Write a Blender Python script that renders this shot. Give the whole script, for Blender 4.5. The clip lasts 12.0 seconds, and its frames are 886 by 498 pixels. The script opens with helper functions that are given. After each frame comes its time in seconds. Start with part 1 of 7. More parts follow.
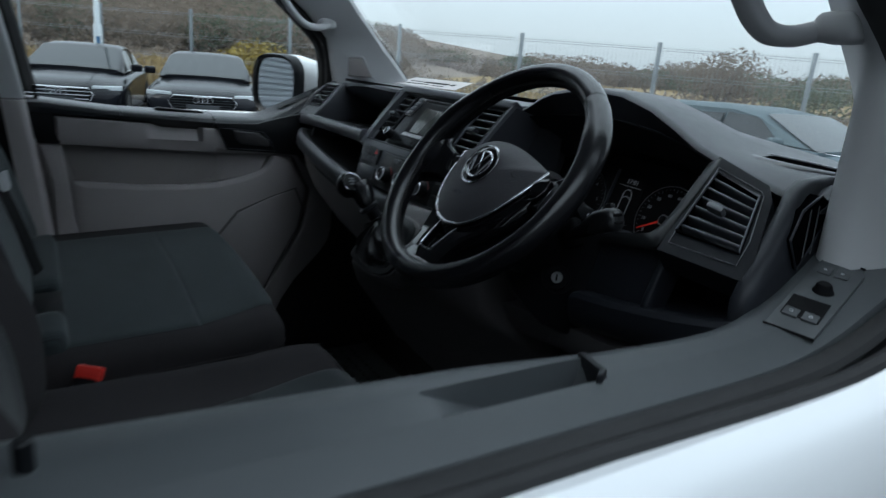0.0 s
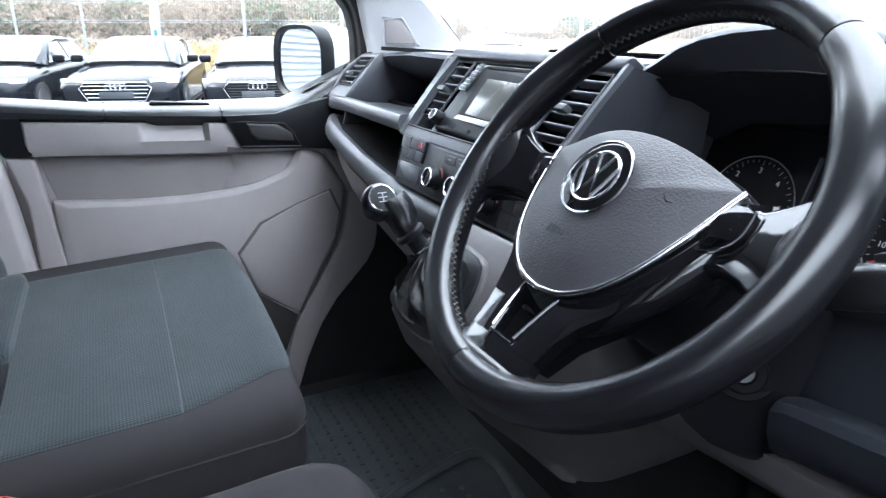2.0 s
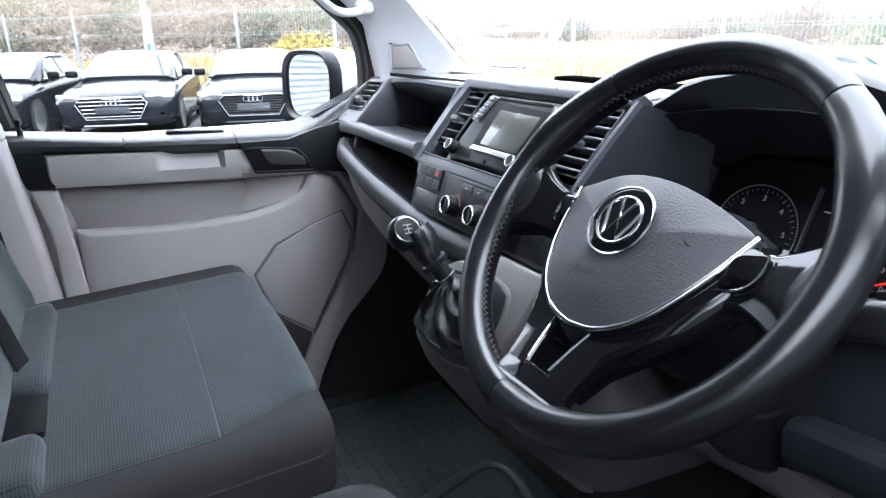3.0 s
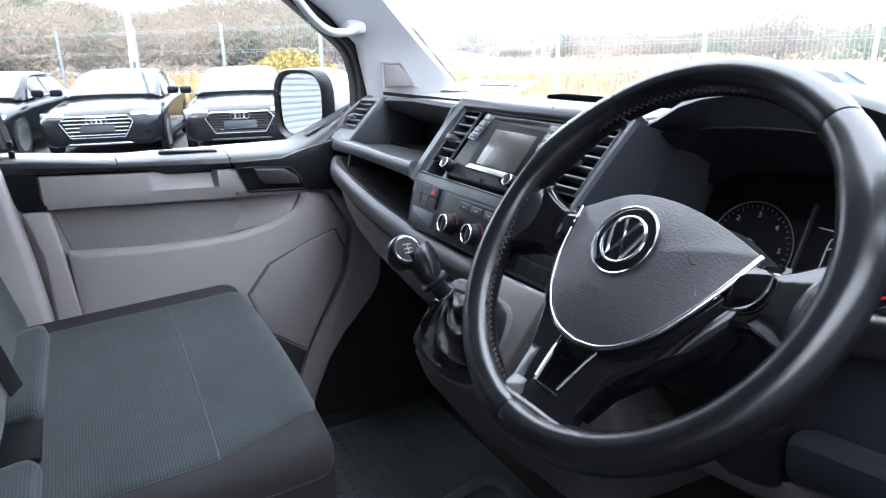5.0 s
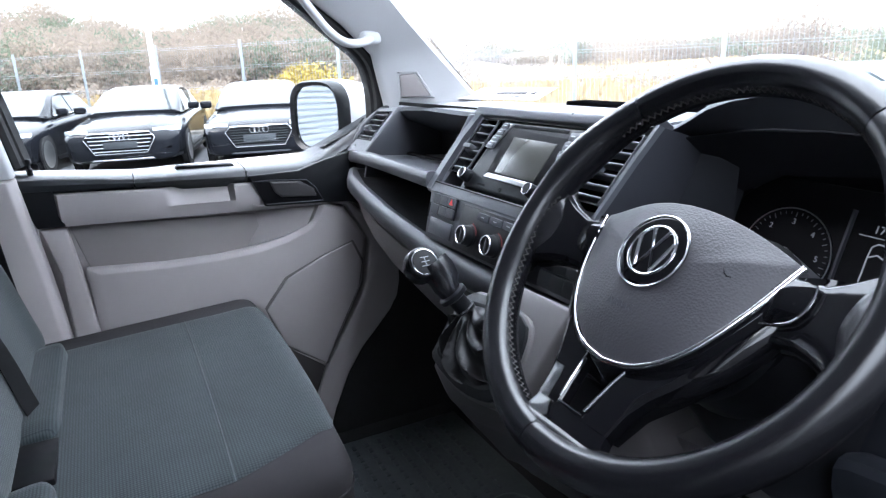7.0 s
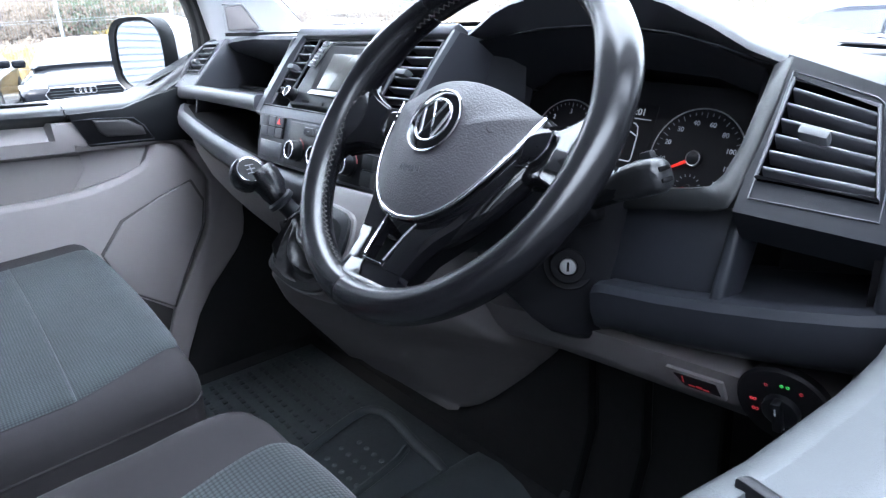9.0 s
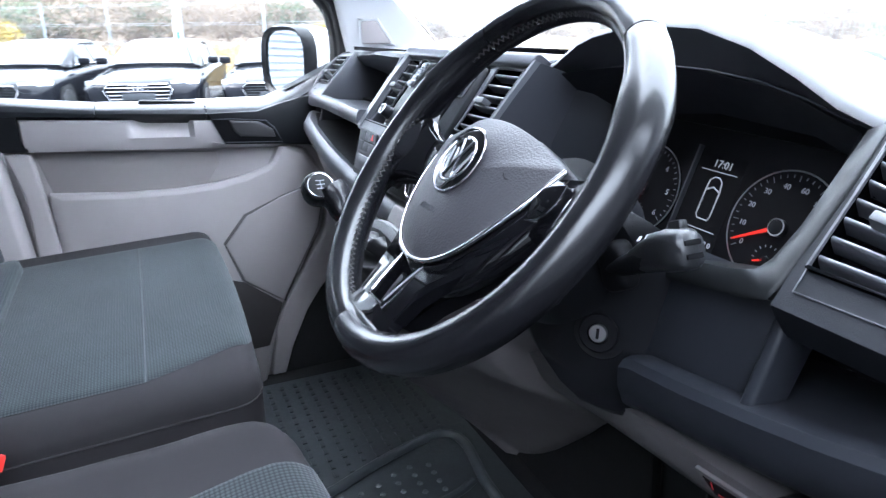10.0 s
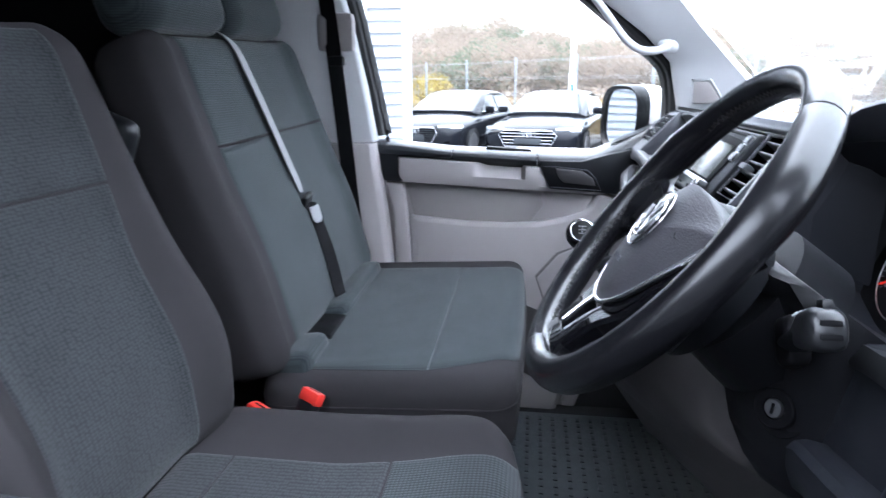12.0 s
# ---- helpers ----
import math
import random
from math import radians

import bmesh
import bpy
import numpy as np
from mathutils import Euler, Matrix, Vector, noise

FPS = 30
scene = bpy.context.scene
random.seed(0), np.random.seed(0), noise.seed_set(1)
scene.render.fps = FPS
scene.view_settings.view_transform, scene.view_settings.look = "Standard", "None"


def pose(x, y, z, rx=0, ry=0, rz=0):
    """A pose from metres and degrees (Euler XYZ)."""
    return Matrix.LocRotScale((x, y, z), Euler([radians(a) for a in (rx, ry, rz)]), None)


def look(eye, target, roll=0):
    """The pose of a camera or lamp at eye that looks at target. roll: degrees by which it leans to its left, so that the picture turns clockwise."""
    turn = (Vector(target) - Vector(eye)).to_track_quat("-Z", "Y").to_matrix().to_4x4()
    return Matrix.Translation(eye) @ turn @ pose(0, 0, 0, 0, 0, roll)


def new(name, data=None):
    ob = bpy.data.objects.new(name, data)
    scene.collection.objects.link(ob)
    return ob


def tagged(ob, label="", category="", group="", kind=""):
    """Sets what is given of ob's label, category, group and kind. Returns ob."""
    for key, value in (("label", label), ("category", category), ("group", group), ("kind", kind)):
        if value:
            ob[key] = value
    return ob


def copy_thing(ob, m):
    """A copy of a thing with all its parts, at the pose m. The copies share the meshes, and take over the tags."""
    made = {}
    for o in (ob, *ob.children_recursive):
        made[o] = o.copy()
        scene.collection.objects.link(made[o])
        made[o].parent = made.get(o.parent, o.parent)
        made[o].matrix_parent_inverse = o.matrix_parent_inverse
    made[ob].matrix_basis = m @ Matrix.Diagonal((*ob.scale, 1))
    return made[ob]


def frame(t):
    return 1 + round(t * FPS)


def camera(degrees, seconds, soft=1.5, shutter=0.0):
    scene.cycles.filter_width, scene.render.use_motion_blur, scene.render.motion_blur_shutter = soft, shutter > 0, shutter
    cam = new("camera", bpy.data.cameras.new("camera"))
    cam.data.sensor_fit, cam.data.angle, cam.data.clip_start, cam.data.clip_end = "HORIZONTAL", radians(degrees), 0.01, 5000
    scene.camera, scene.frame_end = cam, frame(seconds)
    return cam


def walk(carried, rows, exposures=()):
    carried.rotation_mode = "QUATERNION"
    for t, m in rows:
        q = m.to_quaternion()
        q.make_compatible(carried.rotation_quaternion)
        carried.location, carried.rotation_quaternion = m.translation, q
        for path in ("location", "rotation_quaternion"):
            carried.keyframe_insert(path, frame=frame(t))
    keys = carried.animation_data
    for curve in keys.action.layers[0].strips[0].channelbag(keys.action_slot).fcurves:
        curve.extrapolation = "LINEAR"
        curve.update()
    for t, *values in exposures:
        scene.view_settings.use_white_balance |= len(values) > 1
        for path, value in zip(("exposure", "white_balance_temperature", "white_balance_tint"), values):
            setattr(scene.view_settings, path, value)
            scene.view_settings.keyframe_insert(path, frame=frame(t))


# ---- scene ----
cam = camera(68.5, 12.0, soft=1.3, shutter=0.35)
PATH = [
    (0, (1.197, 0.065, 1.531), (-0.425, 1.102, 0.989), 5.0),
    (0.5, (1.023, 0.2, 1.542), (-0.515, 1.364, 1.013), 4.0),
    (1, (0.914, 0.291, 1.539), (-0.625, 1.424, 0.95), 3.5),
    (1.5, (0.855, 0.302, 1.521), (-0.734, 1.346, 0.9), 2.2),
    (2, (0.822, 0.277, 1.505), (-0.873, 1.127, 0.87), 0.4),
    (2.5, (0.833, 0.251, 1.526), (-0.867, 1.092, 0.891), -0.5),
    (3, (0.837, 0.23, 1.549), (-0.857, 1.093, 0.928), -0.9),
    (3.2, (0.833, 0.224, 1.548), (-0.866, 1.084, 0.936), -1.0),
    (4.8, (0.838, 0.216, 1.552), (-0.844, 1.129, 0.97), -1.4),
    (5, (0.832, 0.214, 1.556), (-0.855, 1.118, 0.978), -1.2),
    (5.5, (0.815, 0.218, 1.564), (-0.887, 1.103, 0.998), -1.1),
    (6, (0.799, 0.224, 1.558), (-0.916, 1.091, 1.005), -1.8),
    (6.5, (0.8, 0.225, 1.557), (-0.923, 1.078, 1.009), -2.3),
    (7, (0.809, 0.228, 1.552), (-0.913, 1.084, 1.004), -2.5),
    (7.5, (0.836, 0.231, 1.544), (-0.86, 1.133, 0.987), -2.5),
    (7.7, (0.853, 0.238, 1.536), (-0.806, 1.197, 0.965), -2.3),
    (9.3, (0.918, 0.22, 1.493), (-0.54, 1.4, 0.798), -3.0),
    (9.5, (0.92, 0.243, 1.498), (-0.618, 1.328, 0.822), -3.2),
    (10, (0.944, 0.355, 1.507), (-0.781, 1.142, 0.869), -0.3),
    (10.5, (0.958, 0.417, 1.497), (-0.848, 0.997, 0.863), -1.1),
    (11, (0.97, 0.432, 1.492), (-0.907, 0.772, 0.892), -0.9),
    (11.5, (1.01, 0.472, 1.501), (-0.91, 0.478, 0.942), -0.5),
    (12, (1.078, 0.488, 1.526), (-0.842, 0.222, 1.033), -0.1),
]
EXPOSURES = [(0, 0.35, 5950, 2), (0.5, 2.2, 5950, 0), (1.0, 2.7, 6050, 6), (1.5, 3.1, 6080, 8), (2.0, 3.2, 6080, 9), (3.0, 3.1, 6180, 12), (5.0, 2.92, 6130, 12), (7.5, 2.92, 6080, 12), (9.5, 3.5, 5880, 11), (12.0, 3.05, 5980, 13)]
walk(cam, [(t, look(eye, target, roll)) for t, eye, target, roll in PATH], EXPOSURES)

# ---- sky and sun: a bright overcast late afternoon ----
world = bpy.data.worlds.new("overcast_sky")
scene.world = world
world.use_nodes = True
wn, wl = world.node_tree.nodes, world.node_tree.links
wn.clear()
sky = wn.new("ShaderNodeTexSky")
sky.sky_type, sky.sun_disc = "NISHITA", False
sky.sun_elevation, sky.sun_rotation = radians(51), radians(193)
sky.air_density, sky.dust_density, sky.ozone_density = 1.0, 4.0, 1.0
soften = wn.new("ShaderNodeHueSaturation")
soften.inputs["Saturation"].default_value = 0.8
backg = wn.new("ShaderNodeBackground")
backg.inputs["Strength"].default_value = 0.15
wout = wn.new("ShaderNodeOutputWorld")
wl.new(sky.outputs["Color"], soften.inputs["Color"])
# the cloud layer: brighter overhead than at the horizon
dirn, split = wn.new("ShaderNodeTexCoord"), wn.new("ShaderNodeSeparateXYZ")
wl.new(dirn.outputs["Generated"], split.inputs["Vector"])
grade = wn.new("ShaderNodeMapRange")
grade.inputs["To Min"].default_value, grade.inputs["To Max"].default_value = 4.6, 14.0
wl.new(split.outputs["Z"], grade.inputs["Value"])
cloud = wn.new("ShaderNodeVectorMath")
cloud.operation = "SCALE"
cloud.inputs[0].default_value = (0.93, 1.0, 1.08)
wl.new(grade.outputs["Result"], cloud.inputs["Scale"])
cover_mix = wn.new("ShaderNodeMix")
cover_mix.data_type = "RGBA"
cover_mix.inputs["Factor"].default_value = 0.75
wl.new(soften.outputs["Color"], cover_mix.inputs["A"])
wl.new(cloud.outputs["Vector"], cover_mix.inputs["B"])
wl.new(cover_mix.outputs["Result"], backg.inputs["Color"])
wl.new(backg.outputs["Background"], wout.inputs["Surface"])
sun = new("sun", bpy.data.lights.new("sun", "SUN"))
sun.data.energy, sun.data.angle, sun.data.color = 0.6, radians(30), (1.0, 0.97, 0.93)
sun.matrix_world = look((-8, -34, 44), (0, 0, 0))


# ---- small toolkit ----
def node_tree(name):
    m = bpy.data.materials.new(name)
    m.use_nodes = True
    n, l = m.node_tree.nodes, m.node_tree.links
    return m, n, l, n["Principled BSDF"]


def mat(name, col, rough=0.5, metal=0.0, var=0.10, vscale=9.0, grain=0.0, gscale=900.0, coat=0.0, rvar=0.06, spec=0.5, pattern="noise", stretch=(1, 1, 1)):
    """A surface with broad blotches, a fine relief and uneven gloss."""
    m, n, l, p = node_tree(name)
    tc = n.new("ShaderNodeTexCoord")
    mp = n.new("ShaderNodeMapping")
    mp.inputs["Scale"].default_value = stretch
    l.new(tc.outputs["Object"], mp.inputs["Vector"])
    big = n.new("ShaderNodeTexNoise")
    big.inputs["Scale"].default_value, big.inputs["Detail"].default_value = vscale, 5.0
    l.new(mp.outputs["Vector"], big.inputs["Vector"])
    mix = n.new("ShaderNodeMix")
    mix.data_type = "RGBA"
    mix.inputs["A"].default_value = (*[max(0.0, c * (1 - var)) for c in col], 1)
    mix.inputs["B"].default_value = (*[min(1.0, c * (1 + var)) for c in col], 1)
    l.new(big.outputs["Fac"], mix.inputs["Factor"])
    l.new(mix.outputs["Result"], p.inputs["Base Color"])
    rr = n.new("ShaderNodeMapRange")
    rr.inputs["To Min"].default_value, rr.inputs["To Max"].default_value = max(0.02, rough - rvar), min(1.0, rough + rvar)
    mid = n.new("ShaderNodeTexNoise")
    mid.inputs["Scale"].default_value, mid.inputs["Detail"].default_value = vscale * 7, 4.0
    l.new(mp.outputs["Vector"], mid.inputs["Vector"])
    l.new(mid.outputs["Fac"], rr.inputs["Value"])
    l.new(rr.outputs["Result"], p.inputs["Roughness"])
    p.inputs["Metallic"].default_value = metal
    p.inputs["Specular IOR Level"].default_value = spec
    p.inputs["Coat Weight"].default_value = coat
    p.inputs["Coat Roughness"].default_value = 0.03
    if grain:
        if pattern == "voronoi":
            g = n.new("ShaderNodeTexVoronoi")
            out = g.outputs["Distance"]
        else:
            g = n.new("ShaderNodeTexNoise")
            g.inputs["Detail"].default_value = 3.0
            out = g.outputs["Fac"]
        g.inputs["Scale"].default_value = gscale
        l.new(mp.outputs["Vector"], g.inputs["Vector"])
        b = n.new("ShaderNodeBump")
        b.inputs["Strength"].default_value, b.inputs["Distance"].default_value = grain, 0.0006
        l.new(out, b.inputs["Height"])
        l.new(b.outputs["Normal"], p.inputs["Normal"])
    return m


def cloth(name, dark, light, scale, relief, stretch=(1, 1, 1), randomness=0.0, sheen=0.15, upright=False):
    """Woven cloth: a regular knit of small dots over a broad unevenness."""
    m, n, l, p = node_tree(name)
    tc = n.new("ShaderNodeTexCoord")
    mp = n.new("ShaderNodeMapping")
    mp.inputs["Scale"].default_value = stretch
    l.new(tc.outputs["Object"], mp.inputs["Vector"])
    if upright:
        mp.inputs["Rotation"].default_value = (radians(90), 0, 0)
    dots = n.new("ShaderNodeTexVoronoi")
    dots.voronoi_dimensions = "2D"
    dots.inputs["Scale"].default_value, dots.inputs["Randomness"].default_value = scale, randomness
    l.new(mp.outputs["Vector"], dots.inputs["Vector"])
    ramp = n.new("ShaderNodeMapRange")
    ramp.inputs["From Min"].default_value, ramp.inputs["From Max"].default_value = 0.25, 0.6
    l.new(dots.outputs["Distance"], ramp.inputs["Value"])
    broad = n.new("ShaderNodeTexNoise")
    broad.inputs["Scale"].default_value, broad.inputs["Detail"].default_value = 12.0, 6.0
    l.new(tc.outputs["Object"], broad.inputs["Vector"])
    mix = n.new("ShaderNodeMix")
    mix.data_type = "RGBA"
    mix.inputs["A"].default_value, mix.inputs["B"].default_value = (*light, 1), (*dark, 1)
    l.new(ramp.outputs["Result"], mix.inputs["Factor"])
    wear = n.new("ShaderNodeMix")
    wear.data_type, wear.blend_type = "RGBA", "MULTIPLY"
    wear.inputs["Factor"].default_value = 0.5
    l.new(mix.outputs["Result"], wear.inputs["A"])
    l.new(broad.outputs["Fac"], wear.inputs["B"])
    l.new(wear.outputs["Result"], p.inputs["Base Color"])
    p.inputs["Roughness"].default_value = 0.92
    p.inputs["Specular IOR Level"].default_value = 0.2
    p.inputs["Sheen Weight"].default_value = sheen
    b = n.new("ShaderNodeBump")
    b.invert = True
    b.inputs["Strength"].default_value, b.inputs["Distance"].default_value = relief, 0.001
    l.new(dots.outputs["Distance"], b.inputs["Height"])
    l.new(b.outputs["Normal"], p.inputs["Normal"])
    return m


def glow(name, col, strength):
    m, n, l, p = node_tree(name)
    p.inputs["Base Color"].default_value = (*[c * 0.3 for c in col], 1)
    p.inputs["Emission Color"].default_value = (*col, 1)
    p.inputs["Emission Strength"].default_value = strength
    return m


def clear_glass(name, tint=(1, 1, 1), veil=0.0):
    m, n, l, p = node_tree(name)
    p.inputs["Base Color"].default_value = (*tint, 1)
    p.inputs["Transmission Weight"].default_value = 1.0
    p.inputs["Roughness"].default_value = 0.0
    p.inputs["IOR"].default_value = 1.45
    if veil:
        # a faint pale veil mixed in, painting the glare haze over the view
        tr, mx, out = n.new("ShaderNodeBsdfTranslucent"), n.new("ShaderNodeMixShader"), n["Material Output"]
        tr.inputs["Color"].default_value = (0.85, 0.88, 0.90, 1)
        mx.inputs["Fac"].default_value = veil
        l.new(p.outputs["BSDF"], mx.inputs[1])
        l.new(tr.outputs["BSDF"], mx.inputs[2])
        l.new(mx.outputs["Shader"], out.inputs["Surface"])
    return m


ROOT = {}


def thing(name, loc=(0, 0, 0), label="", category="", group="", kind=""):
    ob = new(name)
    ob.empty_display_size = 0.05
    ob.location = loc
    ROOT[ob.name] = Matrix.Translation(loc)
    return tagged(ob, label, category, group, kind)


def finish(bm, name, material, sharp=38):
    bmesh.ops.recalc_face_normals(bm, faces=bm.faces)
    me = bpy.data.meshes.new(name)
    bm.to_mesh(me)
    bm.free()
    for q in me.polygons:
        q.use_smooth = True
    me.set_sharp_from_angle(angle=radians(sharp))
    me.materials.append(material)
    return me


def part(name, bm, material, parent, label="", m=None, sharp=38):
    """One mesh under a thing or a part; bm is in world metres, or in the frame m."""
    base = ROOT[parent.name]
    if m is not None:
        bm.transform(m)
    bm.transform(base.inverted())
    ob = new(name, finish(bm, name, material, sharp))
    ob.parent = parent
    ROOT[ob.name] = base
    return tagged(ob, label)


def solo(name, bm, material, label="", category="", group="", kind="", m=None, sharp=38):
    """A thing of one mesh."""
    if m is not None:
        bm.transform(m)
    ob = new(name, finish(bm, name, material, sharp))
    ROOT[ob.name] = Matrix.Identity(4)
    return tagged(ob, label, category, group, kind)


def bevel(bm, w, seg=2, angle=25):
    if w > 0:
        es = [e for e in bm.edges if len(e.link_faces) == 2 and e.calc_face_angle(0) > radians(angle)]
        bmesh.ops.bevel(bm, geom=es, offset=w, segments=seg, profile=0.5, affect="EDGES", clamp_overlap=True)
    return bm


def box(x0, x1, y0, y1, z0, z1, b=0.0, seg=2):
    bm = bmesh.new()
    bmesh.ops.create_cube(bm, size=1)
    bm.transform(Matrix.Translation(((x0 + x1) / 2, (y0 + y1) / 2, (z0 + z1) / 2)) @ Matrix.Diagonal((x1 - x0, y1 - y0, z1 - z0, 1)))
    return bevel(bm, b, seg)


def prism(poly, axis, a, b, bev=0.0, seg=2):
    """A polygon drawn across an axis ('x': (y, z), 'y': (x, z), 'z': (x, y)), drawn out from a to b."""
    put = {"x": lambda p, k: (k, p[0], p[1]), "y": lambda p, k: (p[0], k, p[1]), "z": lambda p, k: (p[0], p[1], k)}[axis]
    bm = bmesh.new()
    lo = [bm.verts.new(put(p, a)) for p in poly]
    hi = [bm.verts.new(put(p, b)) for p in poly]
    bm.faces.new(lo)
    bm.faces.new(hi[::-1])
    for i in range(len(poly)):
        j = (i + 1) % len(poly)
        bm.faces.new((lo[i], hi[i], hi[j], lo[j]))
    bmesh.ops.recalc_face_normals(bm, faces=bm.faces)
    return bevel(bm, bev, seg)


def loft(rings, closed=True, caps=True, bev=0.0):
    """A skin over rings of equal length."""
    bm = bmesh.new()
    vs = [[bm.verts.new(p) for p in r] for r in rings]
    k = len(rings[0])
    for a, b in zip(vs, vs[1:]):
        for i in range(k if closed else k - 1):
            j = (i + 1) % k
            bm.faces.new((a[i], a[j], b[j], b[i]))
    if caps and closed:
        bm.faces.new(vs[0][::-1])
        bm.faces.new(vs[-1])
    bmesh.ops.recalc_face_normals(bm, faces=bm.faces)
    return bevel(bm, bev)


def smooth_path(pts, n=6):
    """Catmull-Rom through the points."""
    p = [Vector(q) for q in pts]
    p = [p[0] * 2 - p[1]] + p + [p[-1] * 2 - p[-2]]
    out = []
    for i in range(1, len(p) - 2):
        for k in range(n):
            t = k / n
            a, b, c, d = p[i - 1], p[i], p[i + 1], p[i + 2]
            out.append(0.5 * (2 * b + (c - a) * t + (2 * a - 5 * b + 4 * c - d) * t * t + (3 * b - a - 3 * c + d) * t ** 3))
    return out + [p[-2]]


def tube(pts, r, n=10, closed=False, flat=1.0, up=None):
    """A round (or flattened) bar along points; r is one radius or one for each point."""
    pts = [Vector(p) for p in pts]
    m = len(pts)
    rs = r if hasattr(r, "__len__") else [r] * m
    rings, side = [], None
    for i, p in enumerate(pts):
        t = (pts[(i + 1) % m] - pts[i - 1]) if closed else (pts[min(i + 1, m - 1)] - pts[max(i - 1, 0)])
        t.normalize()
        if side is None:
            ref = Vector(up) if up else (Vector((0, 0, 1)) if abs(t.z) < 0.9 else Vector((1, 0, 0)))
            side = t.cross(ref).normalized()
        side = (side - t * side.dot(t)).normalized()
        o = t.cross(side)
        rings.append([p + rs[i] * (math.cos(a) * side + flat * math.sin(a) * o) for a in (2 * math.pi * k / n for k in range(n))])
    if closed:
        rings.append(rings[0])
    bm = loft(rings, caps=not closed)
    if closed:
        bmesh.ops.remove_doubles(bm, verts=bm.verts, dist=1e-6)
    return bm


def ribbon(pts, width_dir, w, t):
    """A flat strap along points, w wide along width_dir and t thick."""
    pts = [Vector(p) for p in pts]
    wd = Vector(width_dir).normalized()
    rings = []
    for i, p in enumerate(pts):
        d = (pts[min(i + 1, len(pts) - 1)] - pts[max(i - 1, 0)]).normalized()
        nrm = d.cross(wd).normalized()
        rings.append([p + wd * w / 2 * a + nrm * t / 2 * b for a, b in ((-1, -1), (1, -1), (1, 1), (-1, 1))])
    return loft(rings)


def lathe(profile, n=32):
    """A turned solid about the z axis from (radius, height) pairs."""
    rings = [[(r * math.cos(a), r * math.sin(a), h) for a in (2 * math.pi * k / n for k in range(n))] for r, h in profile]
    return loft(rings)


def ring(R, r, n=40, k=8):
    return tube([(R * math.cos(a), R * math.sin(a), 0) for a in (2 * math.pi * i / n for i in range(n))], r, k, closed=True)


def merge(*bms):
    a = bms[0]
    for b in bms[1:]:
        me = bpy.data.meshes.new("join")
        b.to_mesh(me)
        b.free()
        a.from_mesh(me)
        bpy.data.meshes.remove(me)
    return a


def frame_of(origin, ex, ev):
    """A pose with its x along ex, its y along ev and its z out of their plane."""
    ex, ev = Vector(ex).normalized(), Vector(ev)
    ev = (ev - ex * ev.dot(ex)).normalized()
    nz = ex.cross(ev)
    return Matrix.Translation(origin) @ Matrix((ex, ev, nz)).transposed().to_4x4()


def puff(size, r, cuts=(16, 16, 8), shape=None):
    """A soft block about its centre: rounded by r, then bent by shape(u, v, w, p)."""
    sx, sy, sz = (s / 2 for s in size)
    bm = bmesh.new()
    nx, ny, nz = cuts
    keep = {}

    def vert(i, j, k):
        if (i, j, k) not in keep:
            u, v, w = 2 * i / nx - 1, 2 * j / ny - 1, 2 * k / nz - 1
            p = Vector((u * sx, v * sy, w * sz))
            c = Vector([max(-s + r, min(s - r, q)) for q, s in zip(p, (sx, sy, sz))])
            d = p - c
            if d.length > 1e-9:
                big = max(abs(q) for q in d)
                p = c + d * (big / d.length)
            keep[(i, j, k)] = bm.verts.new(shape(u, v, w, p) if shape else p)
        return keep[(i, j, k)]
    for k in (0, nz):
        for i in range(nx):
            for j in range(ny):
                bm.faces.new([vert(i, j, k), vert(i + 1, j, k), vert(i + 1, j + 1, k), vert(i, j + 1, k)])
    for j in (0, ny):
        for i in range(nx):
            for k in range(nz):
                bm.faces.new([vert(i, j, k), vert(i + 1, j, k), vert(i + 1, j, k + 1), vert(i, j, k + 1)])
    for i in (0, nx):
        for j in range(ny):
            for k in range(nz):
                bm.faces.new([vert(i, j, k), vert(i, j + 1, k), vert(i, j + 1, k + 1), vert(i, j, k + 1)])
    bmesh.ops.recalc_face_normals(bm, faces=bm.faces)
    return bm


def text_mesh(body, size, material_depth=0.0004):
    """Raised letters in Blender's own face, flat in xy, centred."""
    cu = bpy.data.curves.new("letters", "FONT")
    cu.body, cu.size, cu.extrude = body, size, material_depth
    cu.align_x, cu.align_y = "CENTER", "CENTER"
    cu.resolution_u = 3
    ob = bpy.data.objects.new("letters", cu)
    me = bpy.data.meshes.new_from_object(ob)
    bm = bmesh.new()
    bm.from_mesh(me)
    bpy.data.objects.remove(ob)
    bpy.data.curves.remove(cu)
    bpy.data.meshes.remove(me)
    return bm


# ---- materials ----
COLUMN = mat("black_column_plastic", (0.0075, 0.0078, 0.0095), 0.42, spec=0.22, grain=0.3, gscale=1000, var=0.12)
RIM = mat("dark_grey_cluster_rim", (0.008, 0.0087, 0.0095), 0.46, grain=0.25, gscale=1200, var=0.10, spec=0.3)
BLACK_TRIM = mat("black_grained_plastic", (0.006, 0.0065, 0.008), 0.40, spec=0.20, grain=0.25, gscale=1100, var=0.15)
DASH = mat("charcoal_dashboard_plastic", (0.046, 0.048, 0.056), 0.44, grain=0.4, gscale=1000, var=0.12)
# Lower dash plastic; also carries the shade inside the binnacle.
DASH_LOW = mat("blue_black_dash_and_shade", (0.0145, 0.016, 0.0205), 0.46, grain=0.35, gscale=1000, var=0.12, spec=0.27)
DASH_SOFT = mat("charcoal_fascia_plastic", (0.058, 0.060, 0.069), 0.30, grain=0.2, gscale=1300, var=0.10, spec=0.85)
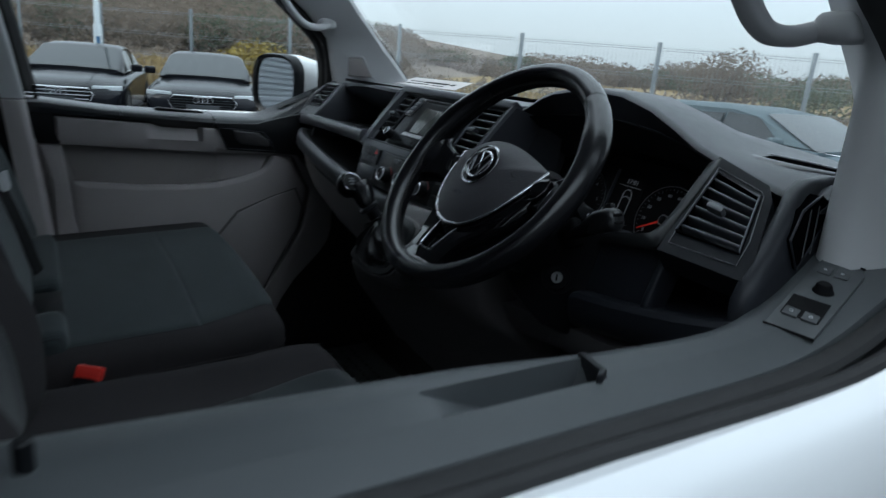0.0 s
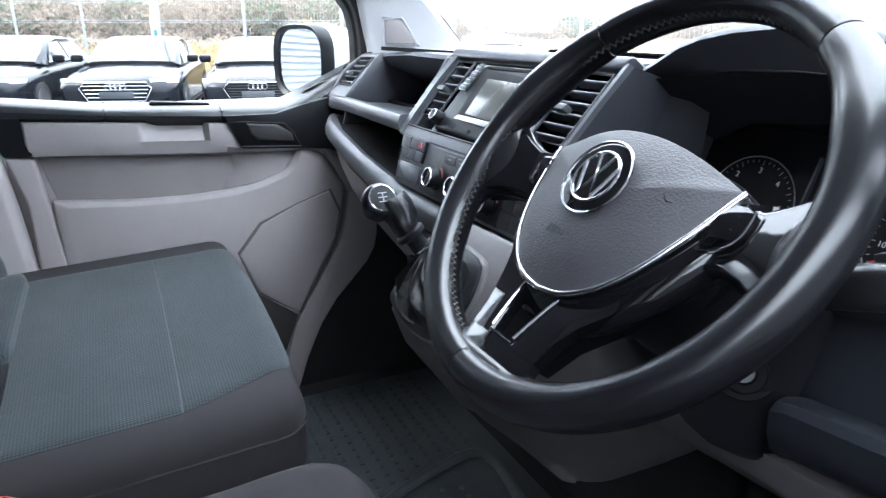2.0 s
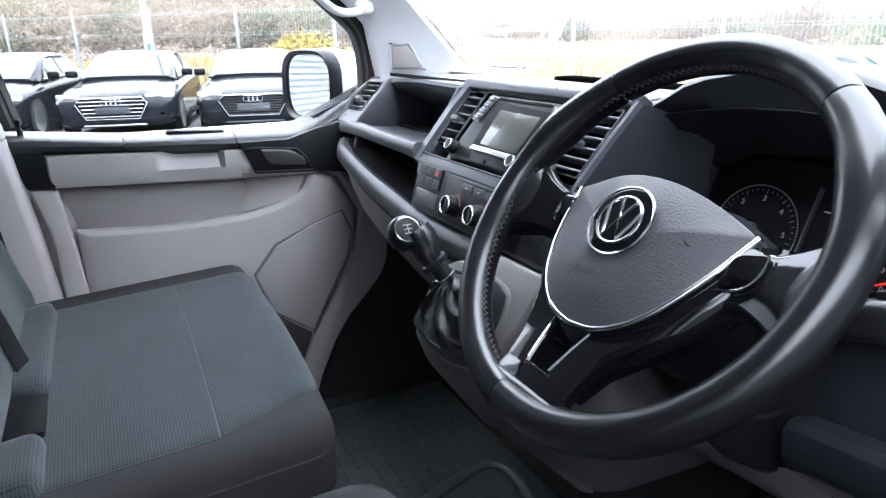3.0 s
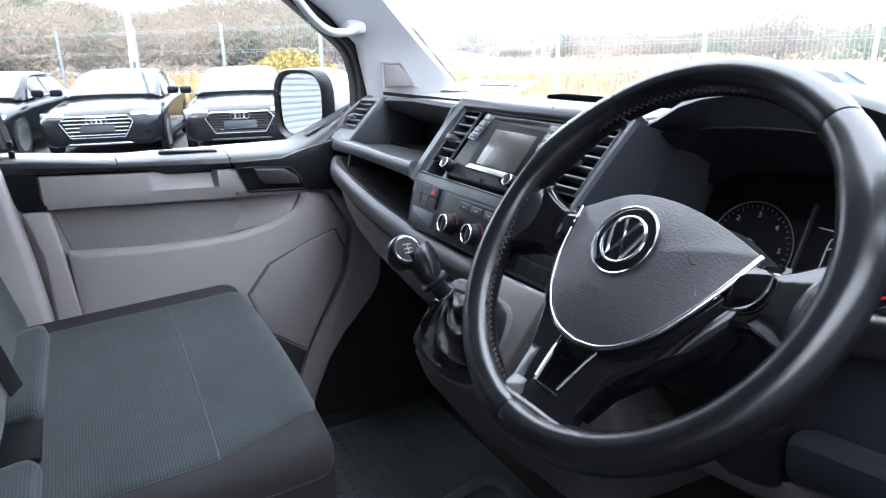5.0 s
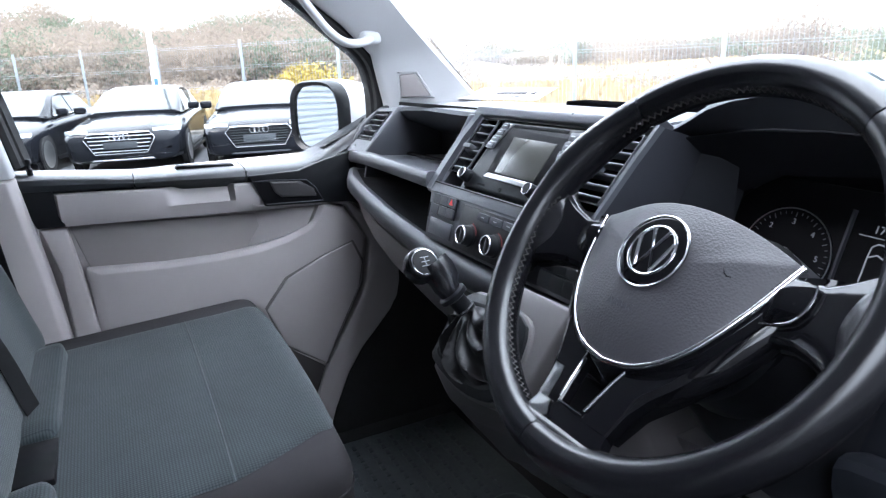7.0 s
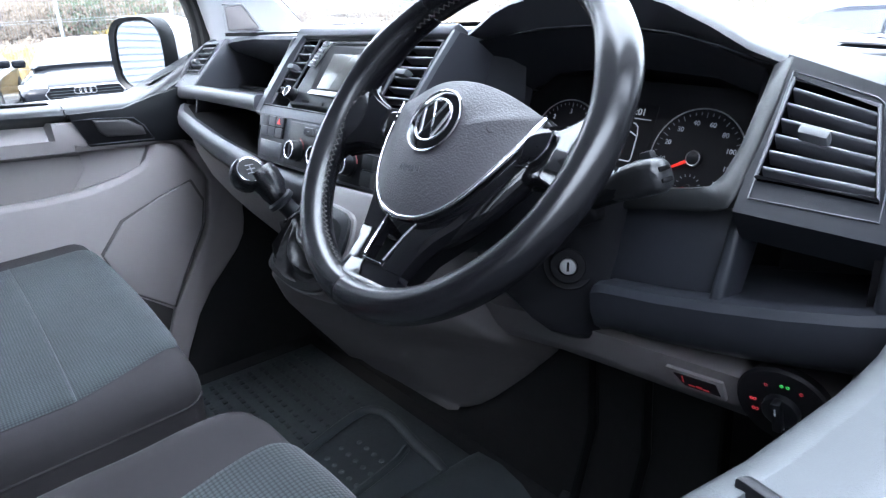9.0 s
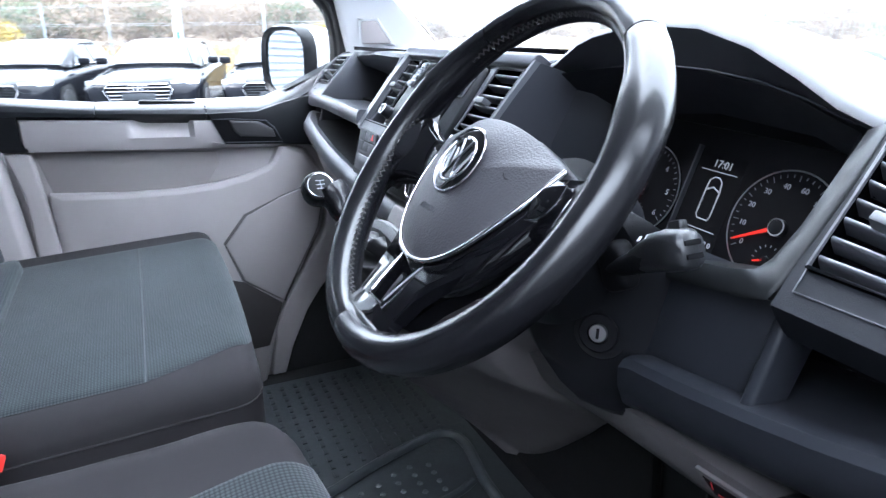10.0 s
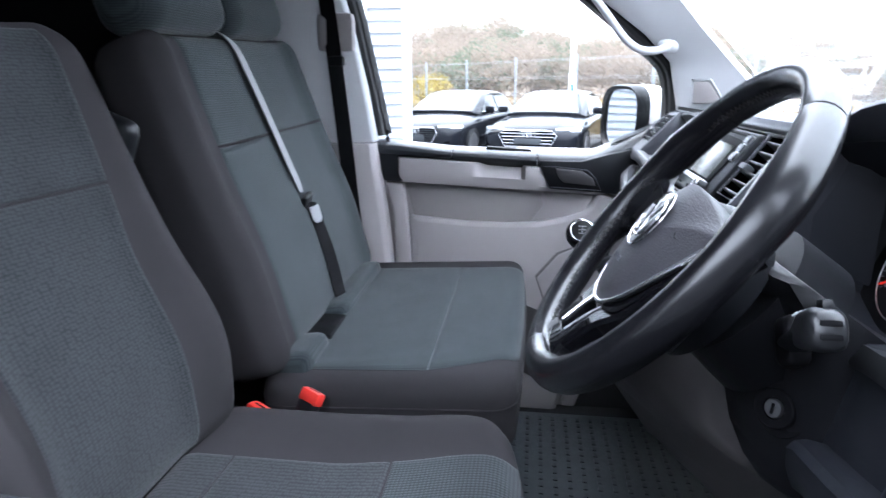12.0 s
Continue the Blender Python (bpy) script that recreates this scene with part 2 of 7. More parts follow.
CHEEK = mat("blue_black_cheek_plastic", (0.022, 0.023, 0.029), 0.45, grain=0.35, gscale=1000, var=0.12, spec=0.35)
FASCIA_LOW = mat("blue_black_fascia_plastic", (0.0085, 0.0095, 0.012), 0.5, grain=0.35, gscale=1000, var=0.12, spec=0.13)
LEDGE = mat("blue_black_ledge_plastic", (0.013, 0.0145, 0.018), 0.38, grain=0.3, gscale=1000, var=0.12)
GREY_TRIM = mat("warm_grey_door_plastic", (0.345, 0.318, 0.316), 0.5, grain=0.35, gscale=900, var=0.06)
GREY_DARK = mat("mid_grey_trim_and_pocket_shade", (0.25, 0.228, 0.226), 0.6, grain=0.35, gscale=900, var=0.07)
DOOR_DASH = mat("grey_green_ledge_plastic", (0.052, 0.057, 0.061), 0.50, grain=0.4, gscale=900, var=0.10)
STALK = mat("worn_stalk_plastic", (0.013, 0.0135, 0.015), 0.30, spec=0.5, grain=0.3, gscale=500, var=0.35, vscale=90)
DASH_LIP = mat("smooth_grey_fascia_lip", (0.09, 0.094, 0.10), 0.34, grain=0.2, gscale=1300, var=0.06)
PILLAR = mat("pale_grey_pillar_plastic", (0.47, 0.475, 0.485), 0.55, grain=0.3, gscale=800, var=0.05)
# Same plastic as the door, darkened to put the footwell's shade in.
CONSOLE = mat("grey_console_footwell_shade", (0.128, 0.118, 0.119), 0.5, grain=0.35, gscale=900, var=0.07)
KNEE = mat("warm_grey_knee_plastic", (0.115, 0.107, 0.109), 0.5, grain=0.35, gscale=900, var=0.07)
CONSOLE_LIP = mat("pale_grey_console_rim", (0.125, 0.116, 0.117), 0.45, grain=0.25, var=0.05)
LEATHER = mat("black_wheel_leather", (0.0065, 0.0065, 0.008), 0.25, spec=0.55, var=0.05, vscale=10, rvar=0.0)
PAD = mat("airbag_cover_grain", (0.048, 0.046, 0.052), 0.5, grain=0.5, gscale=500, var=0.1, pattern="voronoi")
GAITER = mat("black_gaiter_leather", (0.008, 0.008, 0.009), 0.36, grain=0.25, gscale=600, var=0.2, spec=0.3)
STITCH = mat("grey_black_thread", (0.055, 0.052, 0.050), 0.85, var=0.1, spec=0.1)
CAP = mat("black_knob_cap", (0.006, 0.006, 0.007), 0.3, var=0.05, spec=0.1, rvar=0.02)
PIANO = mat("gloss_black_trim", (0.004, 0.004, 0.005), 0.06, coat=0.15, var=0.05, rvar=0.02, spec=0.4)
CHROME = mat("satin_chrome", (0.72, 0.72, 0.74), 0.14, metal=1.0, var=0.03, rvar=0.05)
DULL_METAL = mat("brushed_metal", (0.5, 0.5, 0.5), 0.3, metal=1.0, var=0.06)
RUBBER = mat("black_rubber", (0.012, 0.012, 0.013), 0.75, grain=0.3, gscale=500, var=0.2)
MAT = mat("rubber_floor_mat", (0.052, 0.060, 0.064), 0.42, grain=0.5, gscale=260, var=0.35, vscale=14, rvar=0.15)
CARPET = mat("dark_footwell_lining", (0.012, 0.012, 0.013), 0.9, grain=0.8, gscale=600, var=0.3)
# Shade of the door bin's mouth, given as a dark warm grey.
BIN = mat("bin_mouth_shade", (0.035, 0.031, 0.031), 0.7, grain=0.3, gscale=900, var=0.1)
STUD = mat("pale_rubber_stud", (0.11, 0.12, 0.125), 0.5, grain=0.3, gscale=600, var=0.3, vscale=30)
# Speaker groove: crease shade put into a darker grey.
GROOVE = mat("shaded_grey_groove", (0.12, 0.11, 0.11), 0.7, var=0.08)
LAMP_MARK = mat("dim_red_print", (0.20, 0.025, 0.022), 0.6, var=0.1)
# Metal tongue: the window's reflection is put in as a pale colour.
TONGUE = mat("pale_tongue_glint", (0.72, 0.73, 0.75), 0.35, metal=0.3, var=0.05)
# Black plastic; also stands for the shade inside trays, cubby and recesses.
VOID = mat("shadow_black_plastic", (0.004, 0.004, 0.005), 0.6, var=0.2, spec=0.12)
# Openings: the dark of unlit depth is put into the colour.
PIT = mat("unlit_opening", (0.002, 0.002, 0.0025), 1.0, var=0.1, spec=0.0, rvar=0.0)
SCREEN = mat("dark_screen_glass", (0.045, 0.045, 0.040), 0.24, var=0.04, rvar=0.02, coat=0.05)
PAINT_WHITE = mat("white_van_paint", (0.78, 0.79, 0.8), 0.25, coat=0.5, var=0.012, rvar=0.01)
MIRROR = mat("mirror_glass", (0.50, 0.53, 0.55), 0.02, metal=1.0, var=0.0, rvar=0.0)
SEAT_CLOTH = cloth("teal_grey_seat_cloth", (0.022, 0.029, 0.032), (0.060, 0.073, 0.078), 230, 0.8)
SEAT_CLOTH_BACK = cloth("teal_grey_back_cloth", (0.022, 0.029, 0.031), (0.056, 0.069, 0.073), 230, 0.8, upright=True)
SEAT_KNIT = cloth("dotted_grey_seat_knit", (0.020, 0.024, 0.026), (0.068, 0.078, 0.083), 190, 0.9)
SEAT_RIB = cloth("ribbed_grey_seat_cloth", (0.026, 0.028, 0.031), (0.060, 0.063, 0.068), 240, 0.6, stretch=(0.6, 1.0, 1.0), randomness=0.35)
SEAT_RIB_BACK = cloth("ribbed_grey_back_cloth", (0.020, 0.023, 0.025), (0.052, 0.056, 0.061), 240, 0.5, stretch=(0.6, 1.0, 1.0), randomness=0.35, upright=True)
SEAT_SIDE = mat("brown_grey_seat_border", (0.038, 0.035, 0.037), 0.95, grain=0.6, gscale=1500, var=0.12, spec=0.15)
LATCH = mat("dark_brown_grey_latch_plastic", (0.030, 0.028, 0.029), 0.45, grain=0.3, var=0.08)
THREAD = mat("pale_seam_thread", (0.085, 0.095, 0.10), 0.9, var=0.1)
SEAT_BASE = mat("black_seat_base", (0.012, 0.012, 0.013), 0.7, var=0.2)
BELT = mat("grey_belt_webbing", (0.25, 0.25, 0.26), 0.6, grain=0.6, gscale=1200, var=0.08)
BELT_DARK = mat("black_belt_webbing", (0.006, 0.006, 0.007), 0.75, grain=0.6, gscale=1200, var=0.15, spec=0.15)
RED = mat("red_buckle_plastic", (0.75, 0.04, 0.03), 0.4, var=0.06)
LIT_WHITE = glow("lit_display_white", (0.9, 0.93, 1.0), 0.022)
LIT_RED = glow("lit_needle_red", (1.0, 0.03, 0.012), 0.07)
LIT_SYMBOL = glow("lit_symbol_red", (1.0, 0.06, 0.07), 0.014)
LIT_GREEN = glow("lit_switch_green", (0.1, 1.0, 0.15), 0.03)
LIT_DIM = glow("lit_symbol_dim", (0.85, 0.88, 0.95), 0.006)
TICK = mat("dim_dial_print", (0.16, 0.165, 0.18), 0.6, var=0.02)
PRINT = mat("pale_print", (0.45, 0.46, 0.48), 0.6, var=0.02)
GLASS = clear_glass("window_glass", (0.98, 1.0, 0.99))
# Windscreen glass with the glare haze mixed into it.
SCREEN_GLASS = clear_glass("hazed_windscreen_glass", (0.98, 1.0, 0.99), 0.008)

# ---- the van's shell ----
def shell():
    # floor pan with a raised step under the seats
    solo("floor", merge(box(-0.86, 0.86, 0.36, 1.12, 0.50, 0.56), box(-0.86, 0.86, -0.55, 0.36, 0.50, 0.60)), CARPET, "black lined cab floor of a van", "floor", kind="structure")
    solo("wall_front", prism([(1.05, 0.5), (1.10, 0.5), (1.34, 1.40), (1.30, 1.42), (1.02, 0.95)], "x", -0.86, 0.86), CARPET, "dark lined bulkhead of the footwell", "wall", kind="structure")
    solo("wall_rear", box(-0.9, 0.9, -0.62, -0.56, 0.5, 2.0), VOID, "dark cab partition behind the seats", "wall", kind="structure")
    roof = [[(x, y, 1.93 + 0.05 * (1 - (x / 0.8) ** 2) - 0.09 * max(0, (y - 0.2) / 0.4) ** 2 + dz) for x in (-0.82, -0.6, -0.3, 0, 0.3, 0.6, 0.82)] for dz, ys in ((0, (-0.6, -0.3, 0, 0.3, 0.6)),) for y in ys]
    top = [[(x, y, z + 0.04) for x, y, z in r] for r in roof]
    bm = merge(loft(roof, closed=False, caps=False), loft(top, closed=False, caps=False))
    solo("ceiling", bm, PILLAR, "pale grey cab headliner", "ceiling", kind="structure")
    # windscreen: a curved sheet with real thickness
    rows = []
    for z, y0, half in ((1.44, 1.12, 0.76), (1.60, 0.97, 0.745), (1.76, 0.81, 0.725), (1.92, 0.62, 0.70)):
        rows.append([(half * u, y0 + 0.03 + 0.16 * (1 - u * u), z) for u in [k / 6 - 1 for k in range(13)]])
    outer = [[(x, y + 0.004, z + 0.003) for x, y, z in r] for r in rows]
    bm = loft([a + b[::-1] for a, b in zip(rows, outer)])
    glass = solo("window_1", bm, SCREEN_GLASS, "clear curved windscreen of the van", "windscreen", kind="structure")
    glass.visible_shadow = False
    # bonnet and scuttle outside the windscreen, and the front of the body
    bon = [[(0.86 * u, y + 0.2 * (1 - u * u), z - 0.03 * u * u) for u in [k / 6 - 1 for k in range(13)]] for y, z in ((1.12, 1.405), (1.30, 1.36), (1.55, 1.25), (1.72, 1.05), (1.76, 0.75), (1.72, 0.35))]
    solo("van_bonnet", loft(bon, closed=False), PAINT_WHITE, "white painted sloping van bonnet", "bonnet", kind="structure")


shell()


def a_pillar(s, name):
    """Pillar trim from the dashboard's corner to the roof; s: -1 left, 1 right."""
    rings = []
    far = 0.055 if s > 0 else 0.0
    for z, y1, y2, x1, x2 in ((1.38, 0.875, 1.14, 0.765, 0.675) if s < 0 else (1.28, 0.845, 1.14, 0.755, 0.675), (1.46, 0.862 if s < 0 else 0.840, 1.088, 0.765 if s < 0 else 0.757, 0.67), (1.58, 0.835, 0.972, 0.76, 0.668), (1.65, 0.765, 0.905, 0.757, 0.664), (1.71, 0.685, 0.852, 0.755, 0.66), (1.80, 0.56, 0.765, 0.742, 0.652), (1.95, 0.34, 0.60, 0.72, 0.63)):
        x1, x2 = x1 + far, x2 + far
        rings.append([(s * x1, y1, z), (s * (x1 - 0.016), y1 + 0.012, z), (s * (x1 * 0.62 + x2 * 0.38 - 0.006), y1 * 0.6 + y2 * 0.4 - 0.01, z), (s * (x2 - 0.004), y2 - 0.015, z), (s * x2, y2, z), (s * (x2 + 0.05), y2 + 0.02, z), (s * (x1 + 0.07), y1 + 0.07, z), (s * (x1 + 0.03), y1 + 0.005, z)])
    dense = []
    for a, b in zip(rings, rings[1:]):
        for k in range(4):
            dense.append([Vector(p).lerp(Vector(q), k / 4) for p, q in zip(a, b)])
    dense.append([Vector(p) for p in rings[-1]])
    ob = solo(name, loft(dense), PILLAR, "pale grey moulded windscreen pillar trim", "pillar trim", kind="structure", sharp=50)
    bar = thing("grab_handle", (s * 0.73, 0.81, 1.61), "pale grey plastic grab handle on the windscreen pillar", "grab handle", group="pillar grab handles")
    dz, out = (0.0, 0.0) if s < 0 else (-0.012, 0.045)
    path = smooth_path([(s * 0.738, 0.835, 1.622 + dz), (s * 0.715, 0.812, 1.614 + dz), (s * 0.70, 0.785, 1.606 + dz), (s * 0.694, 0.745, 1.609 + dz), (s * 0.692, 0.705, 1.638 + dz), (s * 0.69, 0.655, 1.70 + dz), (s * 0.69, 0.60, 1.765 + dz), (s * 0.70, 0.56, 1.80 + dz), (s * 0.728, 0.555, 1.815 + dz)], 5)
    part("grip", tube([p + Vector((out, 0, 0)) for p in path], 0.0125 if s < 0 else 0.015, 12, flat=0.8), PILLAR, bar)
    part("handle_foot", puff((0.05, 0.05, 0.034), 0.014, (6, 6, 6)), PILLAR, bar, m=pose(s * 0.735 + out, 0.822, 1.618 + dz))
    return ob


def kick_panels():
    for s, nm in ((-1, "wall_kick_left"), (1, "wall_kick_right")):
        solo(nm, prism([(0.60, 0.5), (0.64, 0.62), (0.69, 0.74), (0.78, 0.855), (0.845, 0.935), (0.858, 1.02), (0.85, 1.08), (0.80, 1.16), (0.79, 1.24), (0.86, 1.29), (0.93, 1.30), (1.30, 1.34), (1.30, 0.5)], "x", s * 0.79, s * 0.90, 0.004), CARPET, "black lined side of the footwell", "footwell lining", kind="structure")
    solo("wall_sill", merge(box(-0.96, -0.80, -0.55, 1.2, 0.42, 0.60), box(0.80, 0.98, -0.55, 1.2, 0.42, 0.60)), CARPET, "black door sills of the cab", "door sill", kind="structure")


kick_panels()
a_pillar(-1, "trim_left")
a_pillar(1, "trim_right")


def tweeter():
    t = thing("tweeter_grille", (-0.73, 0.93, 1.48), "small grey four-cornered tweeter grille on the pillar", "speaker grille")
    m = frame_of((-0.742, 0.90, 1.475), (0.105, 0.215, 0.004), (0.004, -0.02, 0.13))
    poly = [(0.0, 0.0), (0.076, 0.0), (0.04, 0.056), (0.0, 0.056)]
    part("grille", prism(poly, "z", 0.004, 0.017, 0.004), GREY_DARK, t, m=m)
    rim = [(x, y, 0.016) for x, y in ((-0.004, -0.004), (0.084, -0.004), (0.043, 0.061), (-0.004, 0.061))]
    part("grille_rim", tube(rim, 0.0022, 6, closed=True), PILLAR, t, m=m)


tweeter()


# ---- doors: one function shapes the upper ledge on either side ----
LEDGE_DROP = ((-0.1, 0.008), (0.07, 0.010), (0.25, 0.022), (0.50, 0.022), (0.70, 0.020), (0.95, 0.010))


def ledge_rings(s, ys):
    """Cross-sections of the ledge under the side window."""
    out = []
    for y in ys:
        up = 0.0 if y < 0.645 else 0.44 * (y - 0.645) ** 1.03
        fall = 0.026 * max(0.0, min(1.3, y / 0.5))
        drop = 0.024
        for (ya, da), (yb, db) in zip(LEDGE_DROP, LEDGE_DROP[1:]):
            if ya <= y <= yb:
                drop = da + (db - da) * (y - ya) / (yb - ya)
        prof = [(0.885, 1.374 - fall * 0.55 + up - drop), (0.80, 1.377 - fall * 0.7 + up - drop), (0.768, 1.376 - fall * 0.85 + up - drop), (0.756, 1.368 - fall + up - drop * 0.85), (0.752, 1.354 - fall + up - drop * 0.5), (0.756, 1.336 - fall + up * 0.8), (0.770, 1.330 - fall + up * 0.4), (0.785, 1.315 - fall), (0.885, 1.315 - fall)]
        tuck = 0.026 * min(1.0, max(0.0, (y - 0.70) / 0.06))
        out.append([(s * (x + (tuck if x < 0.80 else 0.0)), y, z) for x, z in prof])
    return out


def passenger_door():
    d = thing("door_1", (-0.86, 0.45, 0.6), "closed passenger door with grey and black plastic lining", "van door", kind="structure")
    part("outer_skin", prism([(0.02, 0.45), (0.02, 1.335), (0.95, 1.335), (0.99, 1.1), (0.95, 0.45)], "x", -0.965, -0.90, 0.01), PAINT_WHITE, d, "white painted steel")
    for a, b in ((0.03, 0.258), (0.2605, 0.498), (0.5005, 0.90)):
        k = max(2, round((b - a) / 0.03))
        part("ledge", loft(ledge_rings(-1, [a + (b - a) * i / k for i in range(k + 1)])), LEDGE, d, "charcoal grained plastic under the window")
    for y in (0.2592, 0.4992):
        part("ledge_joint", box(-0.88, -0.7600, y - 0.006, y + 0.006, 1.318, 1.3280, 0.002), VOID, d)
        part("ledge_joint", box(-0.88, -0.7750, y - 0.006, y + 0.006, 1.318, 1.3330, 0.002), VOID, d)
    # downward arm of the dark trim at the rear, and the dark bezel about the latch handle
    part("rear_arm", prism([(0.036, 1.352), (0.103, 1.348), (0.103, 1.322), (0.116, 1.252), (0.062, 1.253), (0.048, 1.30)], "x", -0.80, -0.7575, 0.004), BLACK_TRIM, d)
    part("latch_bezel", prism([(0.503, 1.318), (0.62, 1.318), (0.69, 1.338), (0.757, 1.352), (0.775, 1.30), (0.80, 1.205), (0.74, 1.226), (0.672, 1.232), (0.535, 1.240)], "x", -0.80, -0.7480, 0.003), BLACK_TRIM, d, "charcoal surround of the latch")
    cup = [(0.508, 1.303), (0.545, 1.303), (0.638, 1.294), (0.660, 1.272), (0.676, 1.238), (0.533, 1.246)]
    part("latch_cup", prism(cup, "x", -0.762, -0.7472, 0.001), VOID, d)
    part("latch_edge", tube([(-0.7468, y, z) for y, z in cup], 0.0014, 6, closed=True), DASH, d, "fine edge round the latch recess")
    part("latch_handle", loft([[(x, y, z) for y, z in pts] for x, pts in ((-0.758, ((0.548, 1.300), (0.622, 1.293), (0.655, 1.272), (0.660, 1.250), (0.572, 1.257), (0.557, 1.272))), (-0.7445, ((0.550, 1.299), (0.622, 1.292), (0.654, 1.271), (0.659, 1.252), (0.575, 1.259), (0.559, 1.273))), (-0.7425, ((0.556, 1.294), (0.610, 1.290), (0.644, 1.270), (0.648, 1.260), (0.578, 1.265), (0.565, 1.274))))], bev=0.001), LATCH, d, "dark grey plastic door latch")
    # grey upper insert: upright face, crease, lower bevel, and a scooped pull open to the light
    rings = []
    for y, sc in ((0.104, -0.3), (0.110, 0), (0.20, 0), (0.315, 0), (0.330, 0.35), (0.345, 0.75), (0.36, 1), (0.40, 1), (0.456, 1), (0.468, 0), (0.50, 0), (0.510, 0), (0.516, -0.3)):
        t = (y - 0.104) / 0.41
        top, crs, low = 1.3225 - 0.0235 * t, 1.279 - 0.017 * t, 1.2515 - 0.020 * t
        face = -0.752 - 0.034 * abs(sc)
        crx = -0.7495 - 0.0045 * max(0.0, sc) - (0.010 if sc < 0 else 0.0)
        lead = 0.02 * max(0.0, (y - 0.47) / 0.045)
        rings.append([(-0.80, y, top), (face - 0.004, y, top), (face, y, top - 0.003), (crx, y + lead, crs), (-0.763, y + lead, low), (-0.80, y + lead, low)])
    part("upper_insert", loft(rings), GREY_TRIM, d, "warm grey plastic insert with a scooped pull", sharp=32)
    part("lower_strip", loft([[(x, y, z) for x, z in ((-0.80, zt), (-0.7515, zt), (-0.7525, zt - 0.003), (-0.763, zl), (-0.80, zl))] for y, zt, zl in ((0.505, 1.248, 1.2315), (0.54, 1.241, 1.2300), (0.60, 1.236, 1.2265), (0.66, 1.2325, 1.2235), (0.69, 1.2315, 1.224))]), GREY_TRIM, d, sharp=32)
    # main lining: back plate, pocket, swelling lower panel
    part("lining", prism([(0.06, 1.252), (0.545, 1.238), (0.70, 1.236), (0.80, 1.165), (0.855, 1.08), (0.862, 0.97), (0.80, 0.87), (0.705, 0.75), (0.64, 0.60), (0.625, 0.55), (0.08, 0.55)], "x", -0.90, -0.792, 0.004), GREY_TRIM, d, "warm grey plastic back plate")
    # Pocket back takes a darker grey: the recess's shade is in the colour.
    part("map_pocket", prism([(0.118, 1.246), (0.515, 1.220), (0.522, 1.187), (0.50, 1.158), (0.479, 1.128), (0.42, 1.11), (0.30, 1.11), (0.150, 1.12)], "x", -0.80, -0.7885, 0.003), GREY_DARK, d, "back of the map pocket, recess shade in its mid grey")
    part("pocket_ramp", loft([[(x, y, z) for x, y, z in ((-0.80, 0.515, 1.232 - 0.008 * k), (-0.789, 0.525, 1.224 - 0.008 * k), (-0.789, 0.522, 1.186), (-0.789, 0.485, 1.138), (-0.80, 0.48, 1.13))] if k == 0 else [(x, y, z) for x, y, z in ((-0.80, 0.665, 1.236), (-0.768, 0.665, 1.234), (-0.767, 0.658, 1.205), (-0.767, 0.63, 1.168), (-0.80, 0.62, 1.15))] for k in (0, 1)]), GREY_TRIM, d, "sloping end of the map pocket")
    prof = [(0.136, 1.150), (0.30, 1.136), (0.417, 1.134), (0.505, 1.140), (0.575, 1.155), (0.630, 1.174), (0.650, 1.190), (0.660, 1.210), (0.672, 1.230), (0.73, 1.21), (0.787, 1.12), (0.766, 1.00), (0.712, 0.90), (0.645, 0.785), (0.58, 0.56), (0.15, 0.56)]
    inner = [(y + dy, z + dz) for (y, z), (dy, dz) in zip(prof, ((0.026, -0.014), (0, -0.010), (0, -0.010), (0.003, -0.012), (0.005, -0.012), (0.008, -0.010), (0.010, -0.006), (0.010, -0.004), (0.006, -0.008), (-0.008, -0.008), (-0.012, 0), (-0.012, 0), (-0.012, 0), (-0.012, 0), (-0.012, 0), (0.016, 0)))]
    part("lower_panel", loft([[(-0.80, y, z) for y, z in prof], [(-0.766, y, z) for y, z in prof], [(-0.757, y, z) for y, z in inner]], bev=0.002), GREY_TRIM, d, "warm grey swelling lower panel")
    part("rear_border", prism([(0.064, 1.250), (0.115, 1.246), (0.128, 1.14), (0.140, 1.018), (0.150, 0.56), (0.085, 0.56), (0.090, 1.02), (0.089, 1.15)], "x", -0.80, -0.760, 0.006, 3), GREY_TRIM, d)
    part("front_border", prism([(0.668, 1.234), (0.745, 1.228), (0.80, 1.17), (0.845, 1.11), (0.866, 1.075), (0.874, 1.03), (0.873, 0.985), (0.864, 0.945), (0.841, 0.907), (0.799, 0.862), (0.753, 0.815), (0.709, 0.751), (0.664, 0.655), (0.635, 0.57), (0.595, 0.57), (0.622, 0.72), (0.652, 0.79), (0.719, 0.895), (0.762, 0.965), (0.777, 1.00), (0.786, 1.05), (0.797, 1.11), (0.740, 1.214)], "x", -0.80, -0.764, 0.006, 3), GREY_TRIM, d)
    spk = [(0.509, 0.978), (0.568, 1.050), (0.66, 1.092), (0.742, 1.118), (0.766, 1.06), (0.752, 0.995), (0.682, 0.872), (0.645, 0.800), (0.547, 0.875)]
    part("speaker_groove", prism([(y + (0.005 if y > 0.62 else -0.0055), z + (0.0055 if z > 0.95 else -0.005)) for y, z in spk], "x", -0.775, -0.7555, 0.002), GROOVE, d)
    part("speaker_panel", prism(spk, "x", -0.785, -0.7525, 0.003, 3), GREY_TRIM, d, "warm grey speaker panel with a fine edge")
